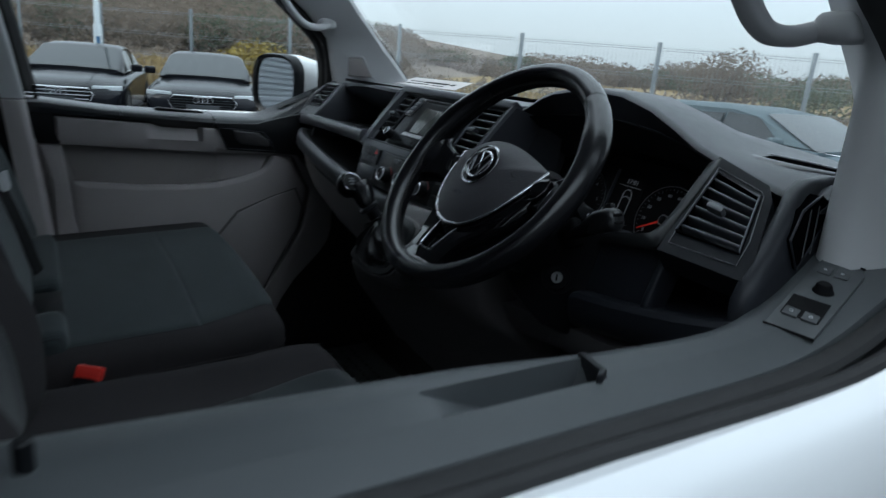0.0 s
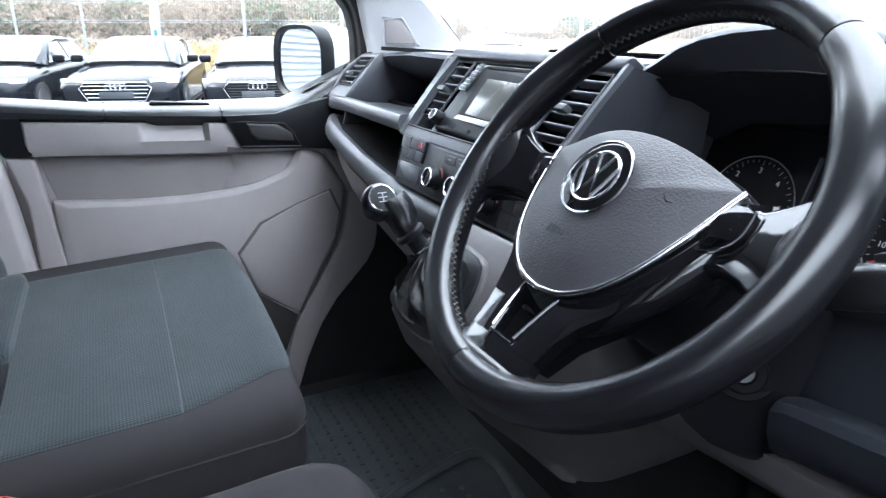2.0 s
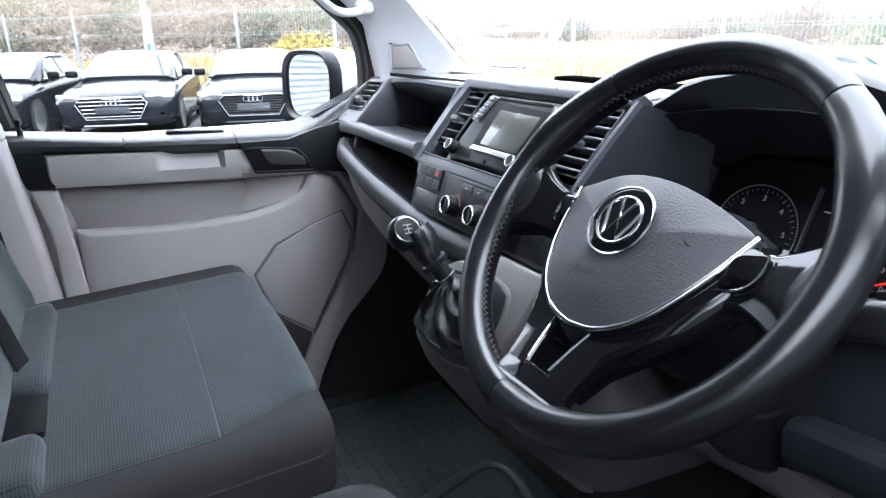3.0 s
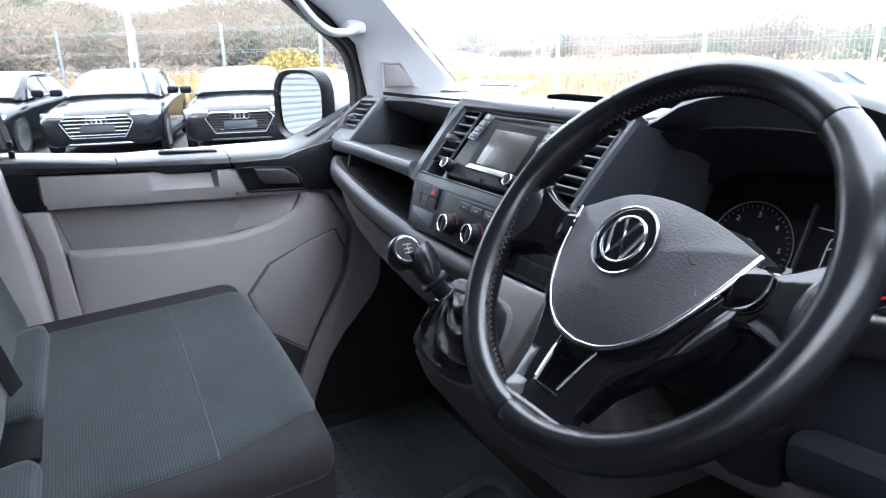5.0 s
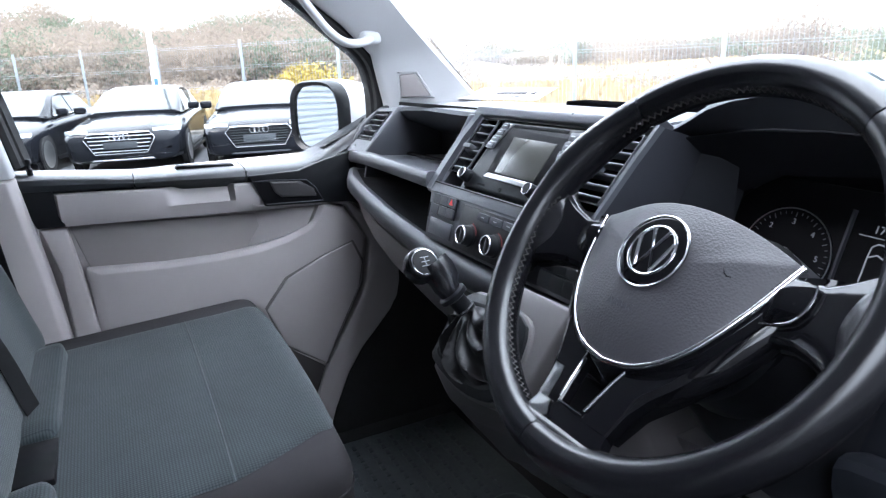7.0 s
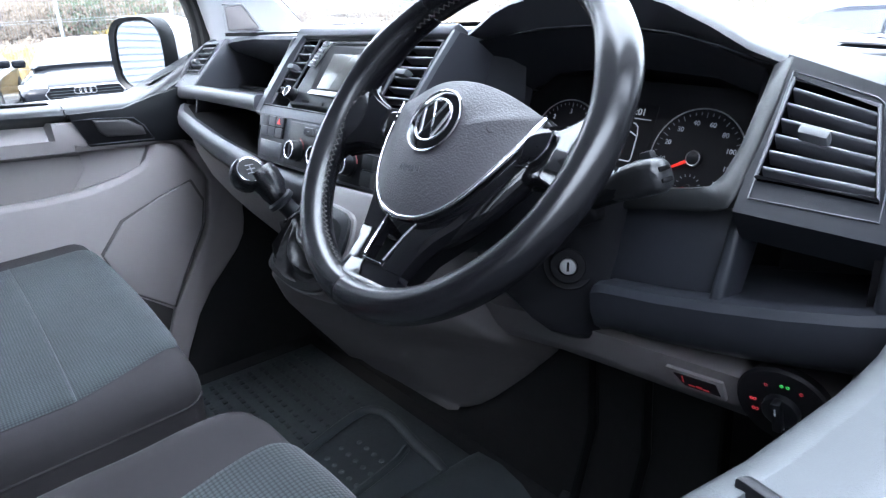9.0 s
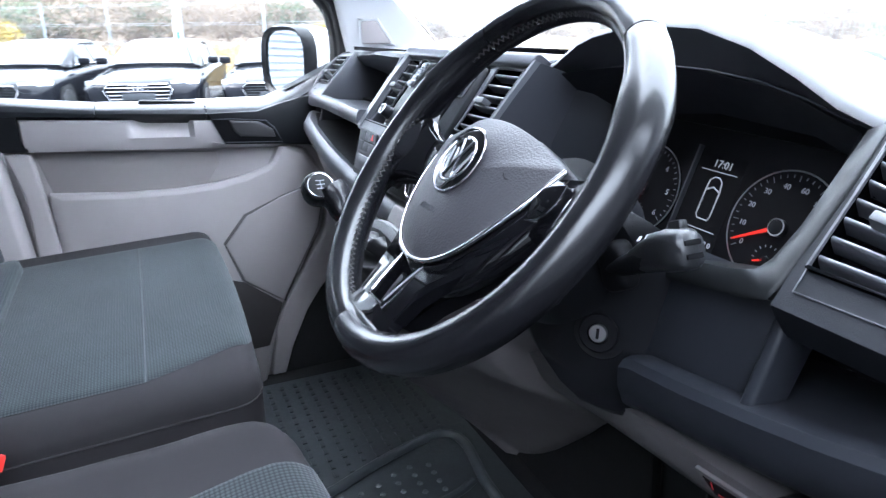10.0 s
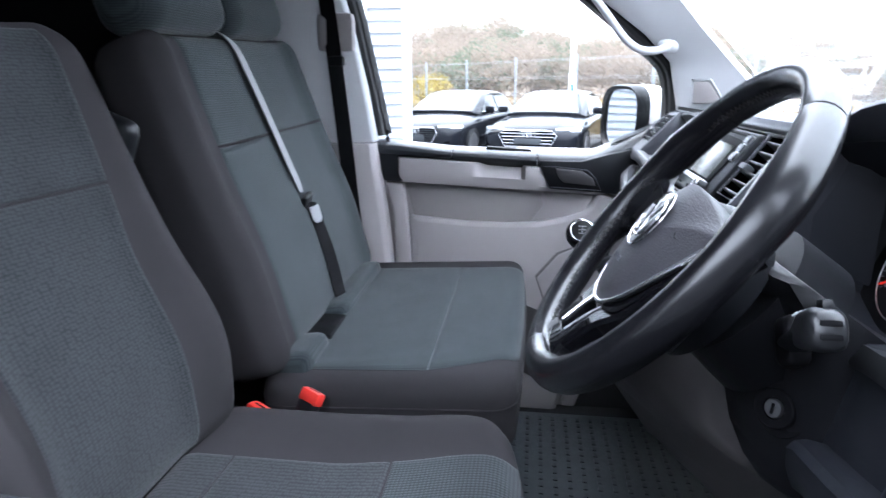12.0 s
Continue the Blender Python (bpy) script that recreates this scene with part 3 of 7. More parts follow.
    # No hollow here: a flat dark plate carries the bin's shade.
    part("bin_mouth", prism([(0.46, 0.90), (0.547, 0.868), (0.642, 0.792), (0.618, 0.73), (0.595, 0.67), (0.50, 0.665), (0.44, 0.70)], "x", -0.775, -0.7545, 0.003), BIN, d, "dark plate for the shade in the door bin's mouth")
    part("ledge_slot", prism([(0.345, 1.330), (0.49, 1.322), (0.48, 1.3425), (0.355, 1.3500)], "x", -0.838, -0.806, 0.003), VOID, d, "dark slot in the ledge")
    part("lock_pin", lathe([(0.006, 0), (0.006, 0.014), (0.0035, 0.016), (0.0035, 0.024), (0.0055, 0.026), (0.0055, 0.034), (0.002, 0.036)], 12), BLACK_TRIM, d, m=pose(-0.79, 0.068, 1.362))
    # window frame and pane
    path = smooth_path([(-0.80, 0.862, 1.42), (-0.795, 0.858, 1.50), (-0.79, 0.835, 1.575), (-0.785, 0.765, 1.64), (-0.78, 0.68, 1.71), (-0.77, 0.56, 1.80), (-0.76, 0.42, 1.88), (-0.755, 0.25, 1.91), (-0.755, 0.05, 1.91), (-0.765, -0.045, 1.86), (-0.775, -0.015, 1.70), (-0.79, 0.02, 1.52), (-0.80, 0.045, 1.38)], 4)
    part("window_seal", tube(path, 0.015, 8, up=(1, 0, 0)), RUBBER, d, "black rubber window seal")
    frame_out = [Vector(p) + Vector((-0.03, 0, 0)) for p in path]
    part("window_frame", tube(frame_out, 0.028, 8, up=(1, 0, 0)), RUBBER, d, "black inner window frame")
    poly = [(0.03, 1.37), (0.88, 1.40), (0.84, 1.575), (0.68, 1.71), (0.42, 1.88), (0.25, 1.91), (0.05, 1.91), (-0.03, 1.86)]
    bm = bmesh.new()
    a = [bm.verts.new((-0.83 + (z - 1.37) * 0.12, y, z)) for y, z in poly]
    b = [bm.verts.new((-0.834 + (z - 1.37) * 0.12, y, z)) for y, z in poly]
    bm.faces.new(a), bm.faces.new(b[::-1])
    for i in range(len(poly)):
        bm.faces.new((a[i], b[i], b[i - 1], a[i - 1]))
    pane = part("pane", bm, GLASS, d, "clear side window glass")
    pane.visible_shadow = False
    part("mirror_corner", prism([(0.70, 1.36), (0.90, 1.40), (0.90, 1.445), (0.86, 1.437), (0.79, 1.398), (0.72, 1.372)], "x", -0.845, -0.80, 0.005), BLACK_TRIM, d)


passenger_door()


def door_mirror():
    d = thing("door_mirror", (-0.98, 0.80, 1.32), "large upright door mirror with a white shell and black rim", "door mirror")
    m = frame_of((-0.985, 0.747, 1.424), (0.906, 0.423, 0), (0, 0.03, 1))

    def ring_at(w, h, z, dx=0, dy=0, n=28, p=3.2):
        out = []
        for k in range(n):
            a = 2 * math.pi * k / n
            c, s_ = math.cos(a), math.sin(a)
            out.append((dx + w * abs(c) ** (2 / p) * (1 if c > 0 else -1), dy + 0.88 * h * abs(s_) ** (2 / p) * (1 if s_ > 0 else -1), z))
        return out
    # the frame's z points away from the face of the glass when seen from behind: forwards is -z
    part("rim", loft([ring_at(0.098, 0.108, 0.012), ring_at(0.103, 0.113, 0.0), ring_at(0.104, 0.114, -0.03), ring_at(0.09, 0.10, -0.03), ring_at(0.088, 0.098, 0.004), ring_at(0.098, 0.108, 0.012)], caps=False), BLACK_TRIM, d, "black plastic rim", m=m)
    part("mirror_glass", loft([ring_at(0.087, 0.096, -0.006), ring_at(0.087, 0.096, -0.001)]), MIRROR, d, "silvered mirror glass", m=m)
    part("shell", loft([ring_at(0.101, 0.111, -0.025), ring_at(0.106, 0.115, -0.06, 0.01), ring_at(0.10, 0.105, -0.11, 0.02), ring_at(0.075, 0.08, -0.155, 0.03), ring_at(0.03, 0.035, -0.175, 0.035)]), PAINT_WHITE, d, "white painted shell", m=m)
    part("stalk", tube(smooth_path([(-0.83, 0.84, 1.41), (-0.87, 0.82, 1.37), (-0.93, 0.80, 1.34), (-0.98, 0.79, 1.34)], 4), 0.028, 10, flat=0.7), BLACK_TRIM, d)


door_mirror()


def driver_door():
    d = thing("door_2", (0.90, 0.45, 0.6), "driver's door with its window lowered, charcoal ledge and white skin", "van door", kind="structure")

    def rise(y):
        pts = ((0.60, 0.0), (0.66, 0.002), (0.72, 0.009), (0.77, 0.023), (0.82, 0.043), (0.87, 0.064), (0.92, 0.083), (1.0, 0.105))
        for (ya, za), (yb, zb) in zip(pts, pts[1:]):
            if y <= yb:
                return za + (zb - za) * max(0.0, y - ya) / (yb - ya)
        return pts[-1][1]

    def inner_edge(y):
        pts = ((-0.10, 0.745), (0.0, 0.752), (0.2, 0.765), (0.35, 0.774), (0.45, 0.788), (0.5, 0.796), (0.6, 0.803), (0.66, 0.803), (0.73, 0.796), (0.85, 0.772), (0.96, 0.752))
        for (ya, xa), (yb, xb) in zip(pts, pts[1:]):
            if y <= yb:
                return xa + (xb - xa) * (y - ya) / (yb - ya)
        return pts[-1][1]

    def pull(y):
        # depth of the hand recess along the ledge
        return max(0.0, min(1.0, (y - 0.30) / 0.07, (0.466 - y) / 0.006))
    ys = [-0.04 + 0.03 * i for i in range(11)] + [0.30, 0.32, 0.34, 0.36, 0.37, 0.40, 0.43, 0.459, 0.466, 0.475, 0.487] + [0.50 + 0.03 * i for i in range(16)]
    part("outer_skin", loft([[(x, y, z + rise(y) * 0.5) for x, z in ((0.985, 0.45), (1.0, 0.9), (0.99, 1.16), (0.975, 1.235), (0.955, 1.264), (0.938, 1.273), (0.924 + 0.02 * max(0, y - 0.4), 1.270), (0.922, 0.45))] for y in ys]), PAINT_WHITE, d, "white painted steel")
    rings = []
    for y in ys:
        u, e, k = rise(y), inner_edge(y), 0.030 * pull(y)
        rings.append([(x, y, z) for x, z in ((0.888, 1.262 + u * 0.9), (0.884, 1.274 + u), (0.868, 1.281 + u), (0.8485, 1.286 + u), (0.8465, 1.287 + u - k), (max(0.814, e + 0.026), 1.288 + u - k), (max(0.812, e + 0.024), 1.289 + u), (e + 0.022, 1.289 + u), (e + 0.010, 1.286 + u), (e + 0.003, 1.279 + u), (e, 1.264 + u), (e, 0.60), (0.888, 0.60))])
    part("lining", loft(rings), DOOR_DASH, d, "charcoal grained plastic ledge and lining with a pull recess", sharp=40)
    part("window_seal", tube([(0.900, y, 1.270 + rise(y) * 0.85) for y in ys], 0.013, 8, flat=0.8), RUBBER, d, "black rubber seal over the lowered pane")
    part("seal_lip", tube([(0.917 + 0.03 * max(0, y - 0.4), y, 1.270 + rise(y) * 0.7) for y in ys], 0.009, 8), RUBBER, d)
    part("pull_lip", prism([(0.808, 0.467), (0.812, 0.474), (0.846, 0.467), (0.853, 0.455), (0.851, 0.449), (0.843, 0.460)], "z", 1.27, 1.2935, 0.002), BLACK_TRIM, d, "raised front lip of the pull recess")
    # switch plate with window rockers, mirror knob and lock keys
    m = frame_of((0.8375, 0.787, 1.3215), (0.05, 0.013, -0.003), (-0.015, 0.139, 0.053)) @ Matrix.Diagonal((0.82, 0.64, 1.0, 1.0))
    plate = part("switch_plate", prism([(-0.028, -0.118), (0.032, -0.118), (0.040, 0.09), (0.030, 0.115), (-0.016, 0.115), (-0.022, 0.09)], "z", -0.004, 0.0016, 0.001), DOOR_DASH, d, "charcoal plate of window and mirror switches", m=m)
    for ends in ((-0.029, -0.119, 0.033, -0.119), (-0.020, 0.112, 0.036, 0.112)):
        part("plate_joint", tube([(ends[0], ends[1], 0.0018), (ends[2], ends[3], 0.0018)], 0.0017, 5), VOID, plate, m=m)
    # Raised black plate that paints the shade of the switch well.
    part("switch_well", box(-0.020, 0.027, -0.080, -0.022, 0.002, 0.0036, 0.0008), VOID, plate, "dark plate for the shaded well of the window switches", m=m)
    for x in (-0.0085, 0.0155):
        part("window_switch", prism([(-0.0095, -0.083), (0.0095, -0.083), (0.0095, -0.062), (-0.0095, -0.060)], "z", 0.001, 0.0048, 0.0015), DOOR_DASH, plate, m=m @ pose(x, 0, 0))
        part("switch_symbol", ring(0.0022, 0.0005, 14, 5), PRINT, plate, m=m @ pose(x, -0.072, 0.0050))
    part("mirror_knob", lathe([(0.014, 0), (0.013, 0.003), (0.0115, 0.004), (0.0100, 0.010), (0.008, 0.0115), (0, 0.0115)], 20), VOID, plate, m=m @ pose(0.008, 0.012, 0.001))
    for x in (-0.006, 0.016):
        part("lock_key", box(x - 0.009, x + 0.009, 0.062, 0.088, 0.0, 0.0035, 0.0015), DOOR_DASH, plate, m=m)
        part("lock_symbol", box(x - 0.002, x + 0.002, 0.072, 0.076, 0.0034, 0.0040), PRINT, plate, m=m)
    # lock pin and upper frame of the door
    part("lock_pin", lathe([(0.006, 0), (0.006, 0.02), (0.004, 0.022)], 12), BLACK_TRIM, d, m=pose(0.806, 0.045, 1.287))
    path = smooth_path([(0.905, 1.00, 1.30), (0.910, 0.90, 1.37), (0.908, 0.845, 1.42), (0.902, 0.80, 1.48), (0.892, 0.735, 1.56), (0.878, 0.655, 1.63), (0.84, 0.53, 1.74), (0.80, 0.36, 1.86), (0.78, 0.15, 1.92), (0.78, -0.05, 1.90), (0.80, -0.10, 1.8), (0.84, -0.07, 1.55), (0.87, -0.04, 1.28)], 4)
    part("window_frame", tube([Vector(p) + Vector((0.012, 0.026, 0.012)) for p in path], 0.036, 10, up=(1, 0, 0)), RUBBER, d, "black frame round the open window")


driver_door()


def b_pillar():
    up = [[(x, y, z) for x, y in ((-0.722, f), (-0.735, f + 0.006), (-0.78, f + 0.004), (-0.80, -0.30), (-0.70, -0.30), (-0.705, f - 0.09))] for z, f in ((1.366, 0.040), (1.50, 0.018), (1.65, -0.012), (1.80, -0.05), (1.95, -0.08))]
    solo("trim_pillar_upper", loft(up, bev=0.004), PILLAR, "pale grey trim of the door pillar", "pillar trim", kind="structure")
    lo = [[(x, y, z) for x, y in ((-0.70, f - 0.012), (-0.715, f), (-0.78, f), (-0.80, -0.30), (-0.69, -0.30), (-0.69, f - 0.08))] for z, f in ((0.6, 0.10), (1.0, 0.086), (1.15, 0.072), (1.26, 0.058), (1.364, 0.045))]
    solo("trim_pillar_lower", loft(lo, bev=0.004), GREY_TRIM, "warm grey lower cover of the door pillar", "pillar trim", kind="structure")
    rp = [[(x, y, z) for x, y in ((0.74, f), (0.90, f), (0.92, -0.40), (0.72, -0.40), (0.72, f - 0.08))] for z, f in ((0.6, -0.03), (1.36, -0.05), (1.95, -0.14))]
    solo("trim_pillar_right", loft(rp, bev=0.004), GREY_TRIM, "warm grey trim of the driver's door pillar", "pillar trim", kind="structure")
    side = box(-0.94, -0.80, -0.60, -0.02, 0.45, 2.0, 0.01)
    solo("wall_left", side, PAINT_WHITE, "white painted van side behind the door", "wall", kind="structure")
    solo("wall_right", box(0.92, 1.02, -0.60, -0.06, 0.45, 2.0, 0.01), PAINT_WHITE, "white painted van side behind the driver's door", "wall", kind="structure")


b_pillar()


def shoulder_belt():
    b = thing("seat_belt", (-0.69, 0.0, 0.7), "black lap and shoulder belt with its buckle tongue on the pillar", "seat belt")
    part("webbing", ribbon([(-0.698, -0.085, 1.93), (-0.696, -0.07, 1.75), (-0.69, -0.05, 1.58), (-0.68, -0.03, 1.40), (-0.665, -0.01, 1.2), (-0.655, 0.01, 1.02)], (0.25, 1, 0.1), 0.046, 0.002), BELT_DARK, b)
    t = part("tongue", puff((0.05, 0.014, 0.026), 0.005, (6, 4, 4)), BLACK_TRIM, b, m=pose(-0.688, -0.045, 1.585, 0, 0, 70))
    part("tongue_plate", box(-0.012, 0.012, -0.002, 0.002, -0.045, 0.0), DULL_METAL, t, m=pose(-0.688, -0.045, 1.59, 20, 0, 70))
    part("guide", puff((0.04, 0.10, 0.10), 0.012, (5, 5, 5)), GREY_DARK, b, m=pose(-0.715, -0.05, 1.66))


shoulder_belt()

# ---- dashboard ----
CF = frame_of((0, 0.745, 1.378), (1, 0, 0), (0, 0.573, 0.819))
HV = frame_of((0, 0.705, 1.30), (1, 0, 0), (0, 0.29, 0.957))
RV = frame_of((0.673, 0.746, 1.357), (0.09, 0.006, -0.005), (-0.111, 0.743, 0.66)) @ Matrix(((1, -0.11, 0, 0), (0, 1, 0, 0), (0, 0, 1, 0), (0, 0, 0, 1)))
LV = frame_of((-0.70, 0.759, 1.362), (1, 0, 0.03), (0, 0.69, 0.72))


def air_vent(dash, m, w, h, n, lean=0.0, label="charcoal air vent with slats", frame_w=0.006, top=None):
    """A vent in its own frame: corner at 0, w wide, h high, its top edge falling by lean and top wide."""
    top = w if top is None else top
    quad = [(0, 0), (w, 0), (top, h - lean), (0, h)]
    # Back and throat are painted black for the shade behind the slats.
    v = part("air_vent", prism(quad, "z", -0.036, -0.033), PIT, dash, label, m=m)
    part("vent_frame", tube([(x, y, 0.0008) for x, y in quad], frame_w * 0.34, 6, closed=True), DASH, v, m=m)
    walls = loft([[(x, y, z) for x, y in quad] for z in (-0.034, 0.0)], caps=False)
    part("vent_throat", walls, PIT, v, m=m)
    for i in range(n):
        y = h * (i + 0.6) / (n + 0.2)
        k = lean * (y / h)
        wide = w + (top - w) * min(1.0, y / h)
        sl = prism([(-0.0012, -0.011), (0.0008, -0.011), (0.0022, -0.002), (0.0023, 0.002), (0.0012, 0.0042), (-0.0006, 0.0044), (-0.0019, 0.003), (-0.0022, 0.0)], "x", 0.002, wide - 0.002, 0.0005)
        sh = Matrix.Identity(4)
        sh[1][0] = -k / wide
        part("slat", sl, DASH_SOFT, v, m=m @ pose(0, y, -0.004) @ sh @ pose(0, 0, 0, -10, 0, 0))
    y = h * (n // 2 - 0.1) / (n + 0.2)
    tab = puff((0.024, 0.009, 0.014), 0.002, (6, 4, 4))
    part("vent_tab", tab, DASH_LIP, v, "grey finger tab", m=m @ pose(w * 0.37, y - lean * 0.2, 0.004, 0, 0, -math.degrees(math.atan2(lean * 0.6, w))))
    return v


def ring_plate(outer, inner, z0, z1, soft=0.003):
    """A plate with a hole: both outlines have the same count of corners."""
    rings = [[(x, y, z) for x, y in pts] for pts, z in ((outer, z0), (outer, z1 - soft), ([(x * 0.985 + i * 0.015, y * 0.985 + j * 0.015) for (x, y), (i, j) in zip(outer, inner)], z1), (inner, z1), (inner, z0))]
    return loft(rings + rings[:1], caps=False)


HOOD = ((0.205, 1.462, 1.452), (0.222, 1.466, 1.453), (0.245, 1.478, 1.456), (0.27, 1.492, 1.460), (0.30, 1.502, 1.465), (0.34, 1.509, 1.470), (0.40, 1.514, 1.472), (0.46, 1.511, 1.470), (0.52, 1.495, 1.463), (0.57, 1.473, 1.451), (0.61, 1.452, 1.438), (0.65, 1.4355, 1.426), (0.70, 1.421, 1.408), (0.745, 1.408, 1.394), (0.785, 1.400, 1.388))


def hood_z(x):
    for (xa, za, _), (xb, zb, _) in zip(HOOD, HOOD[1:]):
        if x <= xb:
            return za + (zb - za) * max(0.0, x - xa) / (xb - xa)
    return HOOD[-1][1]


def dashboard():
    d = thing("dashboard", (0, 0.9, 1.2), "charcoal plastic van dashboard with open trays and vents", "dashboard")
    # top pad: falls gently to the windscreen
    xs = [-0.755, -0.70, -0.6, -0.45, -0.3, -0.15, 0, 0.15, 0.206, 0.214, 0.3, 0.45, 0.6, 0.69, 0.74]
    rings = []
    for x in xs:
        e = min(1.0, max(0.0, (abs(x) - 0.50) / 0.24))
        zl = 1.468 - 0.026 * e ** 1.5 - (0.03 * e if x > 0 else 0.0)
        yl = 0.808 + 0.042 * min(1.0, max(0.0, (-0.22 - x) / 0.42))
        if x > 0.21:
            zl, yl = min(zl, hood_z(x) - 0.022), 0.96
        rings.append([(x, y, z) for y, z in ((yl, zl - 0.010), (yl + 0.003, zl - 0.003), (yl + 0.012, zl), (yl + 0.06, zl + 0.002), (0.98, zl + 0.001), (1.12, min(zl + 0.002, 1.455 - 0.03 * e)), (1.30 - 0.16 * e, 1.43 - 0.02 * e), (1.30 - 0.16 * e, 1.37), (1.0, 1.37), (yl + 0.02, zl - 0.03))])
    part("top_pad", loft(rings), DASH, d, "soft charcoal top pad")
    # groove line along the top and the defroster slot by the glass
    part("defroster_slot", prism([(-0.20, 1.00), (0.10, 0.985), (0.13, 1.03), (-0.20, 1.045)], "z", 1.462, 1.4745, 0.003), PIT, d, "dark defroster slot")
    part("top_groove", box(-0.60, 0.20, 0.832, 0.836, 1.464, 1.4716), VOID, d)
    # passenger side: upper tray
    tray = [[(x, y0 + dy, z0 + dz) for dy, dz in ((0.006, -0.031), (0.0, -0.028), (-0.003, -0.021), (0.0, -0.006), (0.003, -0.0015), (0.008, 0.0), (0.017, -0.001), (0.021, -0.010))] + [(x, 0.965, z0 - 0.026), (x, 0.965, z0 - 0.045), (x, y0 + 0.03, z0 - 0.036)] for x, z0, y0 in ((-0.764, 1.353, 0.754), (-0.74, 1.356, 0.751), (-0.70, 1.358, 0.750), (-0.64, 1.361, 0.748), (-0.50, 1.364, 0.738), (-0.35, 1.367, 0.726), (-0.228, 1.369, 0.717))]
    part("tray_lip", loft(tray), DASH_SOFT, d, "smooth grey lip of the open tray")
    part("tray_back", box(-0.645, -0.20, 0.955, 0.975, 1.33, 1.45), DASH, d)
    part("tray_side", prism([(0.846, 1.458), (0.97, 1.455), (0.97, 1.33), (0.752, 1.345), (0.757, 1.364)], "x", -0.645, -0.633, 0.003), DASH, d)
    part("tray_side", prism([(0.806, 1.463), (0.97, 1.46), (0.97, 1.30), (0.735, 1.30), (0.735, 1.35)], "x", -0.228, -0.218, 0.003), DASH, d)
    # left end vent
    part("end_cap", prism([(0.862, 1.456), (0.95, 1.45), (0.95, 1.26), (0.755, 1.26), (0.757, 1.352), (0.777, 1.386), (0.793, 1.410), (0.817, 1.430), (0.84, 1.446)], "x", -0.770, -0.755, 0.004, 3), DASH, d)
    part("vent_surround", ring_plate([(-0.066, -0.010), (0.061, -0.004), (0.061, 0.129), (-0.060, 0.124)], [(-0.051, 0.027), (0.042, 0.028), (0.042, 0.116), (-0.048, 0.111)], -0.050, 0.0, 0.004), DASH_SOFT, d, m=LV)
    air_vent(d, LV @ pose(-0.051, 0.028, 0.001), 0.093, 0.086, 5, lean=0.0, label="small charcoal end vent with slats")
    # lower tray and its rounded lower roll
    roll = []
    for x, z0, y0 in ((-0.735, 1.288, 0.745), (-0.68, 1.278, 0.722), (-0.60, 1.270, 0.712), (-0.50, 1.258, 0.704), (-0.40, 1.247, 0.698), (-0.30, 1.238, 0.694), (-0.20, 1.231, 0.690), (-0.05, 1.228, 0.688), (0.10, 1.228, 0.688), (0.26, 1.23, 0.69)):
        roll.append([(x, y0 + dy, z0 + dz) for dy, dz in ((0.012, 0.026), (0.002, 0.022), (-0.004, 0.012), (-0.004, -0.004), (0.003, -0.018), (0.018, -0.028), (0.05, -0.034), (0.20, -0.02), (0.20, 0.012), (0.03, 0.020))])
    part("lower_roll", loft(roll), DASH, d, "rounded charcoal lower rail")
    # Tray back and floor are black sheets that hold the tray's shade.
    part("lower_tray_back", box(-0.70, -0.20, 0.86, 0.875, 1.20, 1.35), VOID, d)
    part("lower_tray_floor", loft([[(x, y0 + 0.022, z0 + 0.0235), (x, 0.862, z0 + 0.024)] for x, z0, y0 in ((-0.72, 1.285, 0.738), (-0.60, 1.270, 0.712), (-0.40, 1.247, 0.698), (-0.215, 1.232, 0.691))], closed=False), VOID, d, "black sheet for the shade in the lower tray")
    part("tray_divider", prism([(0.760, 1.336), (0.86, 1.336), (0.86, 1.25), (0.745, 1.27)], "x", -0.652, -0.644, 0.002), DASH, d)
    # grey lower dash under the roll, sweeping forward into the footwell
    low = []
    for x, z0, y0 in ((-0.745, 1.255, 0.76), (-0.66, 1.245, 0.735), (-0.5, 1.225, 0.716), (-0.35, 1.21, 0.708), (-0.2, 1.20, 0.702), (0.0, 1.198, 0.70), (0.25, 1.20, 0.702)):
        low.append([(x, y0 + dy, z0 + dz) for dy, dz in ((0.0, 0.0), (0.012, -0.045), (0.035, -0.10), (0.075, -0.15), (0.14, -0.19), (0.30, -0.21), (0.30, 0.0))])
    part("glovebox_panel", loft(low), CONSOLE, d, "warm grey lower panel over the footwell")
    # centre fascia: sloped frame for vents and radio
    part("centre_fascia", prism([(-0.228, -0.046), (0.200, -0.046), (0.222, 0.114), (-0.205, 0.114)], "z", -0.08, -0.042, 0.004), DASH_SOFT, d, "charcoal sloped centre fascia", m=CF)
    for fill in ([(-0.218, -0.03), (-0.196, -0.03), (-0.165, 0.106), (-0.19, 0.106)], [(-0.138, -0.03), (-0.122, -0.03), (-0.095, 0.106), (-0.107, 0.106)], [(0.100, -0.03), (0.112, -0.03), (0.142, 0.106), (0.116, 0.106)], [(0.194, -0.03), (0.202, -0.03), (0.224, 0.106), (0.214, 0.106)]):
        part("fascia_post", prism(fill, "z", -0.042, -0.006, 0.0015), DASH_SOFT, d, m=CF)
    for x0, x1 in ((-0.232, -0.206), (0.197, 0.211)):
        rail = loft([[(x, v, w) for x, w in ((x0 + k, -0.01), (x0 + k + 0.004, 0.003), (x1 + k - 0.004, 0.003), (x1 + k, -0.01))] for v, k in ((-0.046, 0.0), (-0.01, 0.003), (0.06, 0.015), (0.112, 0.036 if x0 < 0 else 0.026))])
